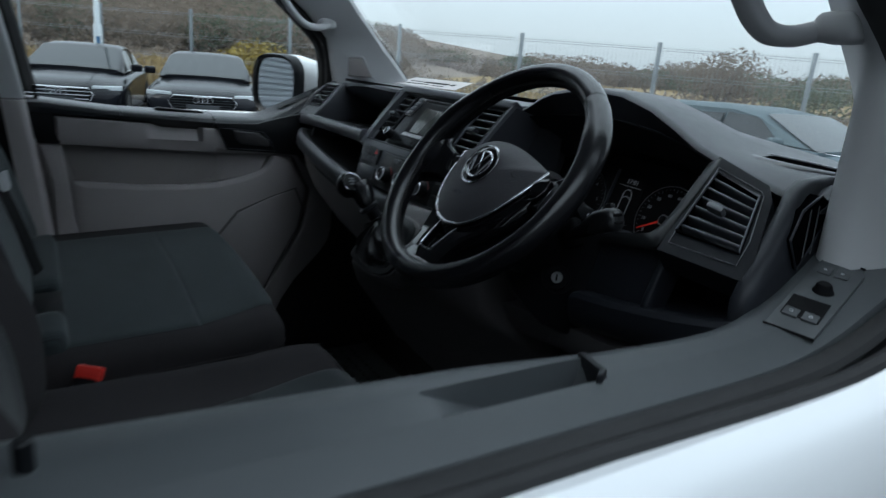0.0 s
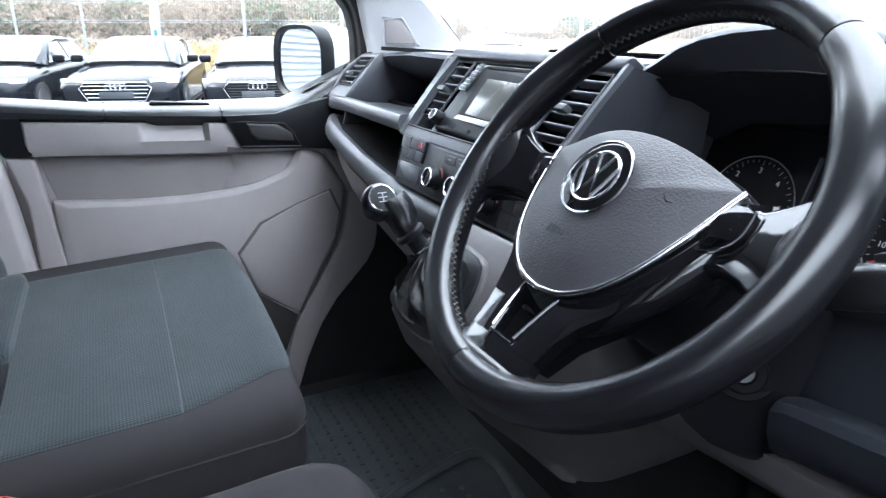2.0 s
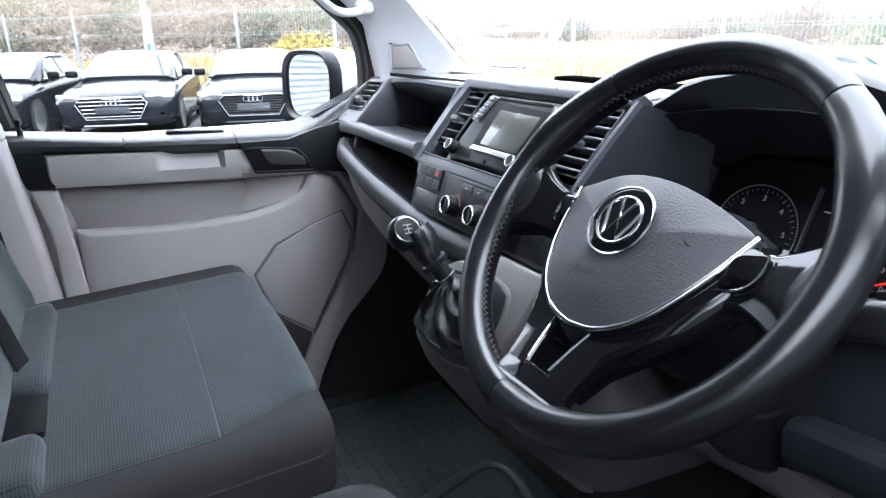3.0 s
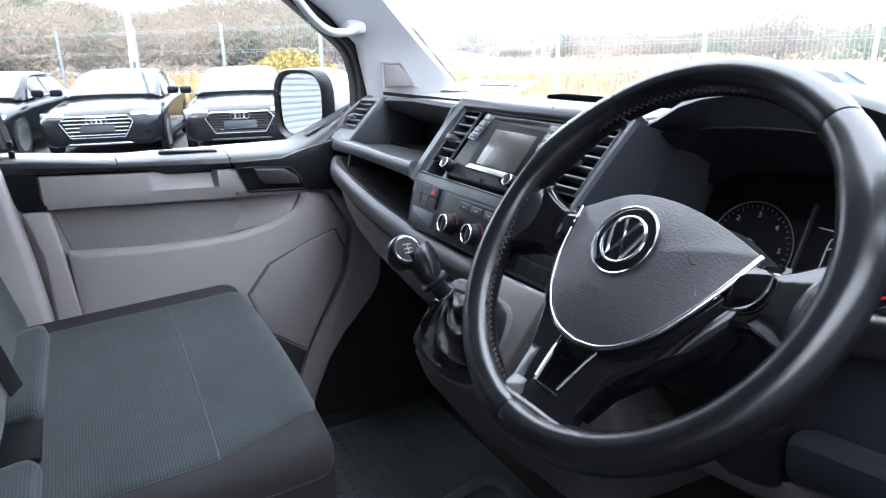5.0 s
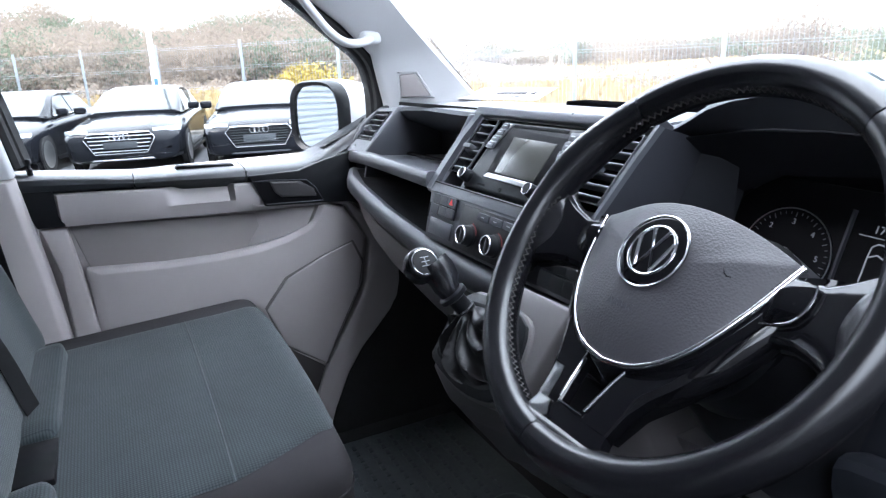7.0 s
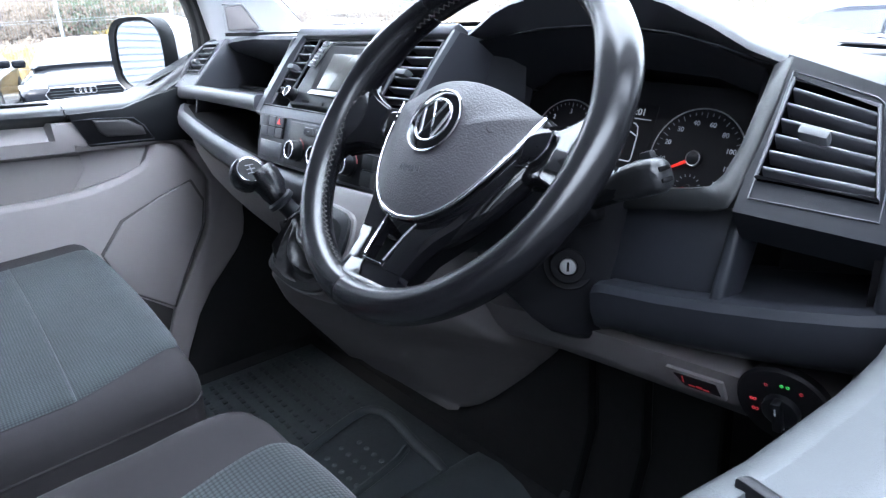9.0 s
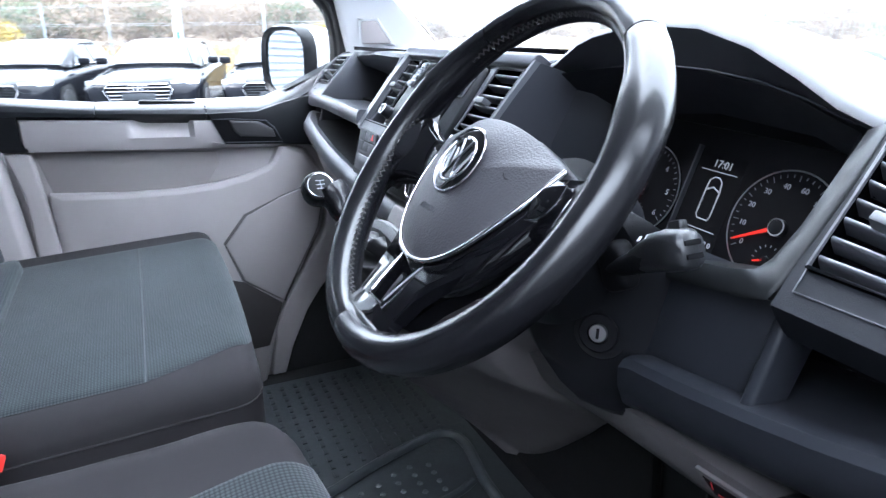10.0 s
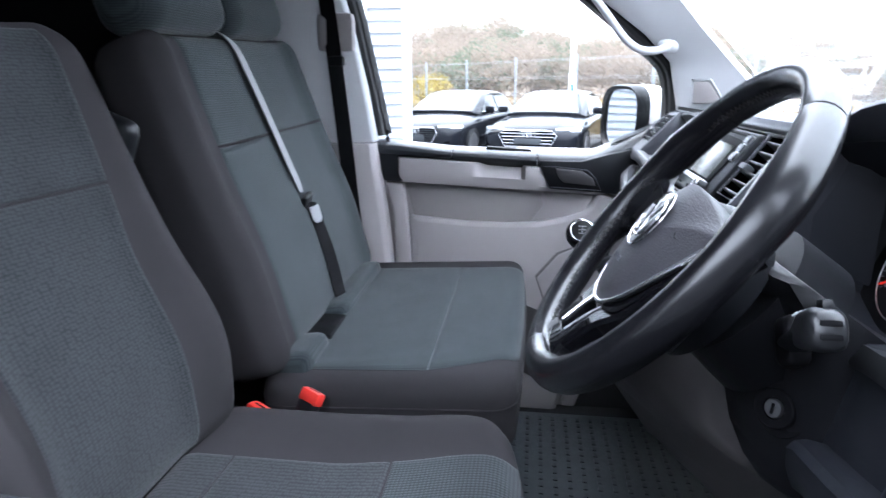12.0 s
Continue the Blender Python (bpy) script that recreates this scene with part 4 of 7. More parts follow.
        part("fascia_rail", rail, DASH_SOFT, d, m=CF)
    part("fascia_brow", prism([(-0.205, 0.104), (0.226, 0.104), (0.236, 0.122), (-0.20, 0.122)], "z", -0.02, 0.004, 0.004, 3), DASH_SOFT, d, m=CF)
    part("fascia_sill", prism([(-0.228, -0.05), (0.215, -0.05), (0.215, -0.028), (-0.222, -0.028)], "z", -0.03, 0.0015, 0.003, 3), DASH, d, m=CF)
    part("fascia_groove", box(-0.22, 0.21, -0.0325, -0.0305, 0.0005, 0.0021), VOID, d, m=CF)
    for s in (-1, 1):
        m = CF @ pose(-0.190 if s < 0 else 0.128, -0.004 if s < 0 else 0.0, -0.003)
        sh = Matrix.Identity(4)
        sh[0][1] = 0.18
        air_vent(d, m @ sh, 0.054 if s < 0 else 0.068, 0.102 if s < 0 else 0.098, 6, label="charcoal centre vent with slats")
    # radio
    r = part("radio", prism([(-0.126, -0.024), (0.118, -0.024), (0.121, 0.098), (-0.098, 0.098)], "z", -0.03, 0.001, 0.006, 3), BLACK_TRIM, d, "black car radio with a blank touch screen", m=CF)
    part("screen_bezel", prism([(-0.068, -0.001), (0.072, -0.003), (0.090, 0.080), (-0.066, 0.086)], "z", 0.0, 0.0035, 0.002), VOID, r, m=CF)
    part("screen", prism([(-0.046, 0.009), (0.059, 0.008), (0.068, 0.069), (-0.042, 0.071)], "z", 0.002, 0.0045, 0.0008), SCREEN, r, "blank grey-brown screen", m=CF)
    part("screen_ledge", prism([(-0.068, -0.002), (0.072, -0.004), (0.064, 0.005), (-0.060, 0.006)], "z", 0.003, 0.0062, 0.0015), DULL_METAL, r, "pale bright strip under the screen", m=CF)
    part("disc_slot", box(-0.062, 0.075, 0.0885, 0.0925, 0.0, 0.0022), VOID, r, m=CF)
    for s in (-1, 1):
        part("button_bank", prism([(-0.111, 0.048), (-0.088, 0.046), (-0.066, 0.092), (-0.090, 0.094)] if s < 0 else [(0.080, 0.046), (0.100, 0.046), (0.108, 0.090), (0.086, 0.090)], "z", 0.0, 0.0035, 0.0015), DULL_METAL, r, "pale rim of the radio buttons", m=CF)
        for k in range(4 if s < 0 else 3):
            t = (k + 0.5) / (4 if s < 0 else 3)
            if s < 0:
                x, y = -0.0995 + 0.0215 * t, 0.047 + 0.046 * t
            else:
                x, y = 0.090 + 0.007 * t, 0.046 + 0.044 * t
            part("radio_button", puff((0.019, 0.0095 if s < 0 else 0.0130, 0.004), 0.0015, (4, 4, 2)), DASH_SOFT, r, m=CF @ pose(x, y, 0.004, 0, 0, 0))
            part("button_mark", box(-0.004, 0.004, -0.0008, 0.0008, 0.0, 0.0006), PRINT, r, m=CF @ pose(x, y, 0.006))
    for x in (-0.116, 0.070):
        part("radio_knob", lathe([(0.0115, 0), (0.0115, 0.003), (0.0105, 0.004), (0.0095, 0.014), (0.0085, 0.016), (0.0, 0.0162)], 24), BLACK_TRIM, r, "black knob with a bright face ring", m=CF @ pose(x, -0.007, 0.001))
        part("knob_ring", ring(0.0086, 0.0009, 24, 6), CHROME, r, m=CF @ pose(x, -0.007, 0.0168))
    part("card_slot", box(-0.078, -0.058, -0.0165, -0.0135, 0.0005, 0.0022), VOID, r, m=CF)
    part("socket", lathe([(0.004, 0), (0.004, 0.001), (0.002, 0.001), (0.002, 0.0002)], 12), VOID, r, m=CF @ pose(-0.012, -0.015, 0.001))
    # heater panel
    h = part("heater_panel", prism([(-0.200, -0.040), (0.21, -0.040), (0.215, 0.044), (-0.212, 0.044)], "z", -0.03, 0.0, 0.004), DASH, d, "charcoal heater and switch panel", m=HV)
    part("switch_bank", prism([(-0.188, 0.004), (-0.106, 0.004), (-0.104, 0.040), (-0.188, 0.040)], "z", 0.0, 0.003, 0.0015), BLACK_TRIM, h, m=HV)
    for i in range(3):
        for j in range(2):
            part("switch", puff((0.0255, 0.0165, 0.004), 0.0015, (4, 4, 2)), DASH, h, m=HV @ pose(-0.174 + 0.027 * i, 0.013 + 0.0185 * j, 0.0035))
    part("hazard_symbol", prism([(-0.006, -0.004), (0.006, -0.004), (0, 0.006)], "z", 0, 0.0008), RED, h, "red hazard triangle", m=HV @ pose(-0.120, 0.0315, 0.0056))
    part("side_slot", box(-0.204, -0.200, -0.005, 0.02, 0.0, 0.0012), VOID, h, m=HV)
    part("coin_shelf", prism([(-0.188, -0.03), (-0.108, -0.03), (-0.108, -0.003), (-0.188, -0.003)], "z", -0.001, 0.0022, 0.001), DASH_SOFT, h, m=HV)
    part("heater_plate", prism([(-0.094, -0.035), (0.142, -0.035), (0.142, 0.037), (-0.084, 0.037)], "z", 0.0, 0.002, 0.003, 2), BLACK_TRIM, h, m=HV)
    for i in range(4):
        part("heater_button", puff((0.032, 0.012, 0.004), 0.0015, (4, 4, 2)), DASH, h, m=HV @ pose(-0.018 + 0.036 * i, 0.026, 0.003))
        part("button_lamp", box(-0.004, 0.004, -0.0006, 0.0006, 0, 0.0005), PRINT if i != 3 else RED, h, m=HV @ pose(-0.018 + 0.036 * i, 0.026, 0.0052))
    for x in (-0.046, 0.028, 0.112):
        k = part("heater_knob", lathe([(0.0180, 0), (0.0180, 0.003), (0.0160, 0.005), (0.0155, 0.016), (0.0148, 0.018), (0.0115, 0.0165), (0, 0.0165)], 30), BLACK_TRIM, h, "black heater knob with a pale ring", m=HV @ pose(x, -0.008, 0.002))
        part("knob_ring", ring(0.0136, 0.0012, 30, 6), CHROME, k, m=HV @ pose(x, -0.008, 0.0200))
        part("knob_bar", box(-0.002, 0.002, -0.0105, 0.0105, 0.0160, 0.0185, 0.001), DASH, k, m=HV @ pose(x, -0.008, 0.002))
        part("temperature_mark", tube([(0.0205 * math.cos(a), 0.0205 * math.sin(a), 0.0022) for a in (0.2, 0.5, 0.8, 1.1, 1.4)], 0.0008, 5), LAMP_MARK, k, m=HV @ pose(x, -0.008, 0.002))
    for i in range(3):
        for j in range(2):
            part("switch", puff((0.0265, 0.022, 0.004), 0.0015, (4, 4, 2)), BLACK_TRIM, h, m=HV @ pose(0.157 + 0.026 * i, -0.022 + 0.024 * j, 0.003))
    return d


DASHBOARD = dashboard()


def driver_side(d):
    """Instrument hood and cluster, right vent, shelf, knee panel."""
    # hood: an arched cowl over the cluster
    rings = []
    for x, z, zin in HOOD:
        flat = max(z + 0.001, 1.4465 - 0.088 * (x - 0.60)) if x > 0.55 else z + 0.001
        back = min(flat - 0.002, 1.456)
        yf = 0.842 + 0.020 * min(1.0, max(0.0, (x - 0.61) / 0.08))
        rings.append([(x, y, zz) for y, zz in ((yf + 0.020, zin), (yf + 0.003, z - 0.009), (yf - 0.003, z - 0.004), (yf, z + 0.001), (yf + 0.008, z + 0.003), (0.90, z * 0.4 + flat * 0.6 + 0.003), (0.95, flat), (1.01, flat * 0.45 + back * 0.55), (1.08, back), (1.20, back - 0.018), (1.20, 1.36), (0.91, zin - 0.004))])
    part("cluster_hood", loft(rings), DASH, d, "arched charcoal hood over the dials", sharp=50)
    # binnacle: walls sloping from the fascia down to the dials
    mouth = [(0.212, 0.824, 1.450), (0.30, 0.860, 1.464), (0.42, 0.862, 1.471), (0.54, 0.861, 1.457), (0.618, 0.860, 1.430), (0.652, 0.765, 1.362), (0.648, 0.752, 1.325), (0.60, 0.79, 1.275), (0.46, 0.80, 1.268), (0.30, 0.785, 1.275), (0.205, 0.752, 1.32), (0.195, 0.762, 1.375)]
    deep = [(0.272, 0.912, 1.385), (0.32, 0.918, 1.41), (0.42, 0.922, 1.42), (0.54, 0.918, 1.412), (0.612, 0.912, 1.39), (0.620, 0.905, 1.335), (0.612, 0.898, 1.275), (0.57, 0.892, 1.255), (0.45, 0.892, 1.252), (0.34, 0.892, 1.255), (0.275, 0.90, 1.275), (0.262, 0.905, 1.33)]
    bm = loft([mouth, deep], caps=False)
    part("binnacle", bm, DASH_LOW, d, "deep binnacle, shade in its blue-black colour", sharp=25)
    # Extra dark sheet that paints the shade under the lighter hood.
    part("hood_shade", loft([[(x, 0.866 + 0.020 * min(1.0, max(0.0, (x - 0.61) / 0.08)), zin - 0.002), (x, 0.925, zin - 0.010)] for x, z, zin in HOOD if 0.23 < x < 0.68], closed=False), DASH_LOW, d, "dark sheet for the shade under the hood")
    part("brow_edge", tube([(x, 0.859 + 0.020 * min(1.0, max(0.0, (x - 0.61) / 0.08)), zin - 0.0008) for x, z, zin in HOOD if 0.21 < x < 0.66], 0.0009, 6), DASH, d, "fine edge under the hood")
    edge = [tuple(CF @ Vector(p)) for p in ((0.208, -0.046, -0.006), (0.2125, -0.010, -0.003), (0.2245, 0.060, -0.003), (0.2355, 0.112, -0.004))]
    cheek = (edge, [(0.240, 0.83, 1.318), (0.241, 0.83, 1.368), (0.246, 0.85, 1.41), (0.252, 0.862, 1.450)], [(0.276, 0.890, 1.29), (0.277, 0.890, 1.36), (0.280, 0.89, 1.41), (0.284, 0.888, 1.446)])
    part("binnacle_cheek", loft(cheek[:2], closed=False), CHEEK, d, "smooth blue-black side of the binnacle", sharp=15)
    # Second facet takes a darker tone for the hood's shadow.
    part("binnacle_cheek", loft(cheek[1:], closed=False), DASH_LOW, d, "inner side of the binnacle, darker for the hood's shadow", sharp=15)
    # rim that frames the dials on the driver's side and below
    rim_out = [(0.648, 0.850, 1.441), (0.656, 0.812, 1.408), (0.661, 0.770, 1.372), (0.664, 0.737, 1.341), (0.661, 0.729, 1.330), (0.640, 0.733, 1.322), (0.592, 0.743, 1.312), (0.54, 0.750, 1.301), (0.48, 0.756, 1.292), (0.40, 0.760, 1.288)]
    rim_in = [(0.632, 0.845, 1.433), (0.6385, 0.808, 1.403), (0.643, 0.775, 1.372), (0.641, 0.754, 1.351), (0.634, 0.746, 1.342), (0.618, 0.746, 1.337), (0.585, 0.752, 1.329), (0.54, 0.760, 1.321), (0.48, 0.766, 1.313), (0.40, 0.770, 1.308)]
    rings = []
    for o, i in zip(rim_out, rim_in):
        o, i = Vector(o), Vector(i)
        back = Vector((0, 0.035, -0.006))
        rings.append([o + back, o, o.lerp(i, 0.12) + Vector((0, -0.002, 0.002)), o.lerp(i, 0.9) + Vector((0, -0.0015, 0.0015)), i + Vector((0, 0.004, -0.002)), i + back])
    part("cluster_rim", loft(rings), RIM, d, "grey rim framing the dials", sharp=60)
    # cluster with two dials and a display, seen in a plane leaning to the driver
    m = frame_of((0.438, 0.899, 1.325), (1, 0, -0.03), (0, 0.36, 1))
    c = part("dial_unit", prism([(-0.180, -0.058), (-0.14, -0.074), (0.13, -0.074), (0.172, -0.06), (0.178, 0.06), (0.14, 0.085), (-0.14, 0.085), (-0.178, 0.05)], "z", -0.012, -0.003, 0.004), VOID, d, "black instrument cluster with two round dials", m=m)

    def dial(x, marks, needle, sub):
        mm = m @ pose(x, 0.002 if x > 0 else -0.004, 0) @ Matrix.Diagonal((1.05 if x > 0 else 1.0, 1.05 if x > 0 else 1.0, 1.0, 1.0))
        g = part("dial", lathe([(0.0, -0.003), (0.0545, -0.003), (0.0545, 0.0), (0, 0.0)], 40), VOID, c, "black round dial with pale figures", m=mm)
        part("dial_ring", ring(0.0545, 0.0008, 48, 6), DULL_METAL, g, "thin bright ring", m=mm)
        n = 32
        for i in range(n + 1):
            a = radians(216 - 252 * i / n)
            big = i % 4 == 0
            part("tick", box(0.045 if big else 0.0475, 0.0505, -0.0004, 0.0004, 0.0, 0.0006), TICK, g, m=mm @ pose(0, 0, 0, 0, 0, math.degrees(a)))
        for i, txt in enumerate(marks):
            a = radians(216 - 252 * i / (len(marks) - 1))
            part("figure", text_mesh(txt, 0.0092 if len(marks) < 10 else 0.0076), LIT_DIM, g, m=mm @ pose(0.0390 * math.cos(a), 0.0390 * math.sin(a), 0.0006))
        a = math.degrees(radians(needle))
        part("needle", prism([(0.006, -0.0017), (0.047, -0.0007), (0.047, 0.0007), (0.006, 0.0017)], "z", 0.003, 0.0045), LIT_RED, g, "lit red needle", m=mm @ pose(0, 0, 0, 0, 0, a))
        part("needle_hub", lathe([(0.0085, 0), (0.0085, 0.005), (0.0072, 0.006), (0, 0.006)], 24), BLACK_TRIM, g, m=mm)
        part("hub_ring", ring(0.0078, 0.0007, 24, 5), DULL_METAL, g, m=mm @ pose(0, 0, 0.0058))
        ms = mm @ pose(sub, -0.032, 0)
        for i in range(9):
            part("small_tick", box(0.0125, 0.015, -0.0004, 0.0004, 0, 0.0006), TICK, g, m=ms @ pose(0, 0, 0, 0, 0, 180 - 22.5 * i))
        part("small_needle", prism([(0.002, -0.0012), (0.012, -0.0005), (0.012, 0.0005), (0.002, 0.0012)], "z", 0.002, 0.003), LIT_RED, g, m=ms @ pose(0, 0, 0, 0, 0, 200))
        part("small_hub", lathe([(0.0042, 0), (0.0042, 0.003), (0, 0.003)], 16), BLACK_TRIM, g, m=ms)
    dial(-0.096, ["0", "1", "2", "3", "4", "5", "6"], 214, 0.0)
    dial(0.094, ["0", "10", "20", "30", "40", "60", "80", "100", "120", "140"], 210, 0.0)
    disp = part("trip_display", box(-0.030, 0.030, -0.052, 0.056, -0.004, -0.0022), VOID, c, "small trip display showing the time", m=m)
    part("clock_figures", text_mesh("17:01", 0.0118), LIT_WHITE, disp, m=m @ pose(0.002, 0.046, -0.0015))
    for v in (0.038, -0.026):
        part("display_line", box(-0.024, 0.024, v - 0.0005, v + 0.0005, -0.0022, -0.0014), LIT_WHITE, disp, m=m)
    part("van_symbol", tube([(-0.006, -0.017, 0), (0.008, -0.017, 0), (0.010, -0.013, 0), (0.010, 0.016, 0), (0.008, 0.026, 0), (0.003, 0.030, 0), (-0.003, 0.030, 0), (-0.008, 0.026, 0), (-0.009, 0.016, 0), (-0.009, -0.013, 0)], 0.0008, 6, closed=True), LIT_WHITE, disp, "outline of a van", m=m @ pose(0.001, 0.002, -0.0016))
    part("van_symbol_screen", tube([(-0.008, 0.015, 0), (0, 0.019, 0), (0.009, 0.015, 0)], 0.0009, 5), LIT_WHITE, disp, m=m @ pose(0.001, 0.002, -0.0016))
    part("trip_figures", text_mesh("83852", 0.0085), LIT_WHITE, disp, m=m @ pose(-0.014, -0.040, -0.0015))
    part("trip_figures", text_mesh("192.0", 0.0085), LIT_WHITE, disp, m=m @ pose(0.017, -0.040, -0.0015))
    part("display_edge", box(-0.036, -0.0335, -0.06, 0.062, -0.003, 0.003), DASH, c, m=m)
    # right fascia with its vent
    plate = [(-0.009, -0.035), (0.1155, -0.034), (0.107, 0.0), (0.086, 0.0856), (0.0707, 0.1093), (-0.014, 0.1368)]
    hole = [(-0.001, -0.001), (0.089, -0.001), (0.0885, 0.003), (0.0715, 0.083), (0.0703, 0.087), (-0.001, 0.107)]
    part("right_fascia", ring_plate(plate, hole, -0.046, -0.006, 0.004), FASCIA_LOW, d, "charcoal fascia round the driver's vent", m=RV)
    edge = [(x, y, -0.005) for x, y in ((-0.0005, -0.0195), (0.0926, -0.0170), (0.0905, 0.02), (0.0730, 0.0900), (0.066, 0.0965), (-0.004, 0.1165))]
    part("fascia_bead", tube(edge, 0.0007, 6, closed=True), DASH_SOFT, d, "fine bead round the vent", m=RV)
    air_vent(d, RV @ pose(0.0, 0.0, -0.003), 0.088, 0.106, 6, lean=0.020, label="large charcoal driver's vent with slats", top=0.0698)
    # right end of the dash, with the side window vent
    cap = []
    for xi, yi, zi in ((0.768, 0.742, 1.10), (0.778, 0.730, 1.23), (0.784, 0.722, 1.275), (0.786, 0.716, 1.303), (0.781, 0.735, 1.326), (0.775, 0.762, 1.349), (0.766, 0.792, 1.377), (0.756, 0.822, 1.403), (0.747, 0.842, 1.416), (0.742, 0.870, 1.428), (0.742, 0.92, 1.4335)):
        xo = xi + 0.019
        cap.append([(x, y, z) for x, y, z in ((xi - 0.008, yi + 0.012, zi - 0.004), (xi - 0.002, yi + 0.001, zi + 0.001), (xi + 0.005, yi + 0.001, zi + 0.003), (xo - 0.005, yi + 0.003, zi + 0.003), (xo, yi + 0.009, zi), (xo + 0.001, yi + 0.025, zi - 0.006), (xo + 0.001, max(yi + 0.10, 0.88), zi - 0.02), (xo, 1.08, zi - 0.04), (xi - 0.008, 1.08, zi - 0.04))])
    part("end_cap", loft(cap), DASH_LOW, d, "charcoal rounded end of the dashboard", sharp=70)
    lean = Matrix(((1, 0, -0.26, 0.26 * 1.336), (0, 1, 0, 0), (0, 0, 1, 0), (0, 0, 0, 1)))
    tri = ((0.808, 1.336), (0.798, 1.370), (0.826, 1.402), (0.866, 1.418), (0.892, 1.404))
    sv = part("side_vent", prism(tri, "x", 0.780, 0.8008, 0.001), PIT, d, "small side window vent", m=lean)
    for q in (0.35, 0.7):
        part("side_vent_bar", tube([(0.8008, 0.803 + 0.05 * q, 1.345 + 0.01 * q), (0.8008, 0.825 + 0.05 * q, 1.398 + 0.012 * q)], 0.0012, 6), DASH_LOW, sv, m=lean)
    part("side_vent_rim", tube([(0.8006, y, z) for y, z in tri], 0.0016, 6, closed=True), DASH_LOW, sv, m=lean)
    DEM = Matrix.Translation((0, 0, 1.4450)) @ Matrix(((1, 0, 0, 0), (0, 1, 0, 0), (-0.088, 0, 1, 0.088 * 0.62), (0, 0, 0, 1)))
    DEM = DEM @ pose(0.680, 0.968, 0, 0, 0, 20)

    def oval(a, b):
        return [(a * math.cos(k * math.pi / 16), b * math.sin(k * math.pi / 16)) for k in range(32)]
    part("demister_rim", loft([[(x, y, z) for x, y in oval(a, b)] for a, b, z in ((0.082, 0.044, -0.012), (0.080, 0.042, 0.0005), (0.072, 0.035, 0.0032), (0.066, 0.030, 0.003), (0.064, 0.028, -0.003), (0.064, 0.028, -0.012))]), DASH_SOFT, d, "smooth rim of the demister slot", m=DEM, sharp=60)
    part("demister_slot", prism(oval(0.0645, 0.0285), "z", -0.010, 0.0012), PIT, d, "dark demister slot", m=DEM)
    # storage beside the column: lid, rib, open cubby and padded shelf
    part("cubby_lid", prism([(0.757, 1.322), (0.79, 1.322), (0.775, 1.225), (0.741, 1.225)], "x", 0.528, 0.655, 0.003), DASH_LOW, d, "flat charcoal lid beside the column")
    part("cubby_rib", prism([(0.752, 1.325), (0.80, 1.32), (0.76, 1.235), (0.722, 1.240)], "x", 0.654, 0.666, 0.004, 3), DASH_LOW, d)
    # Cubby walls are black in place of the shade inside.
    part("cubby_box", merge(box(0.655, 0.785, 0.86, 0.87, 1.20, 1.35), box(0.768, 0.784, 0.745, 0.87, 1.20, 1.325), box(0.655, 0.775, 0.775, 0.87, 1.322, 1.335)), VOID, d, "open cubby, its shade put into black walls")
    shelf = []
    for x, z in ((0.534, 1.224), (0.546, 1.229), (0.61, 1.237), (0.667, 1.247), (0.72, 1.258), (0.771, 1.271), (0.80, 1.28)):
        shelf.append([(x, y, z + dz) for y, dz in ((0.730, 0.003), (0.720, 0.001), (0.7145, -0.006), (0.716, -0.025), (0.724, -0.045), (0.738, -0.056), (0.76, -0.060), (0.87, -0.045), (0.87, -0.01), (0.745, 0.0))])
    part("shelf_pad", loft(shelf), DASH_LOW, d, "padded charcoal shelf edge")
    knee = []
    for x, z in ((0.27, 1.118), (0.36, 1.135), (0.45, 1.148), (0.53, 1.155), (0.60, 1.160), (0.70, 1.168), (0.79, 1.178)):
        knee.append([(x, y, z + dz) for y, dz in ((0.742, 0.005), (0.748, -0.008), (0.758, -0.032), (0.775, -0.052), (0.80, -0.058), (0.90, -0.02), (0.90, 0.01))])
    part("knee_panel", loft(knee), KNEE, d, "warm grey knee panel")
    fp = frame_of((0.638, 0.7475, 1.146), (1, 0, 0.10), (0, -0.35, 1))
    f = part("fuse_recess", prism([(-0.018, -0.014), (0.029, -0.014), (0.029, 0.009), (-0.030, 0.009)], "z", -0.004, 0.0002, 0.0001), KNEE, d, "small recess with lit red readout", m=fp)
    part("recess_face", prism([(-0.012, -0.009), (0.025, -0.009), (0.022, 0.005), (-0.022, 0.005)], "z", -0.001, 0.0010), VOID, f, m=fp)
    for x, h, y in ((-0.0125, 0.004, 0.0), (-0.004, 0.0008, -0.006), (0.004, 0.0012, -0.0055), (0.011, 0.0009, -0.0065)):
        part("readout_bar", box(x - (0.0007 if h > 0.002 else 0.003), x + (0.0007 if h > 0.002 else 0.003), y - h, y + h, 0.0010, 0.0016), LIT_SYMBOL, f, m=fp)
    sw = frame_of((0.722, 0.7445, 1.160), (1, 0.05, 0.07), (0, -0.25, 1))
    s = part("light_switch", lathe([(0.038, -0.01), (0.041, 0.0), (0.039, 0.003), (0.034, 0.004), (0.0, 0.004)], 36), VOID, d, "round black light switch with lit symbols", m=sw)
    part("switch_grip", merge(lathe([(0.016, 0.004), (0.015, 0.010), (0.013, 0.011), (0, 0.011)], 24), box(-0.004, 0.004, -0.016, 0.016, 0.008, 0.018, 0.002)), BLACK_TRIM, s, m=sw)
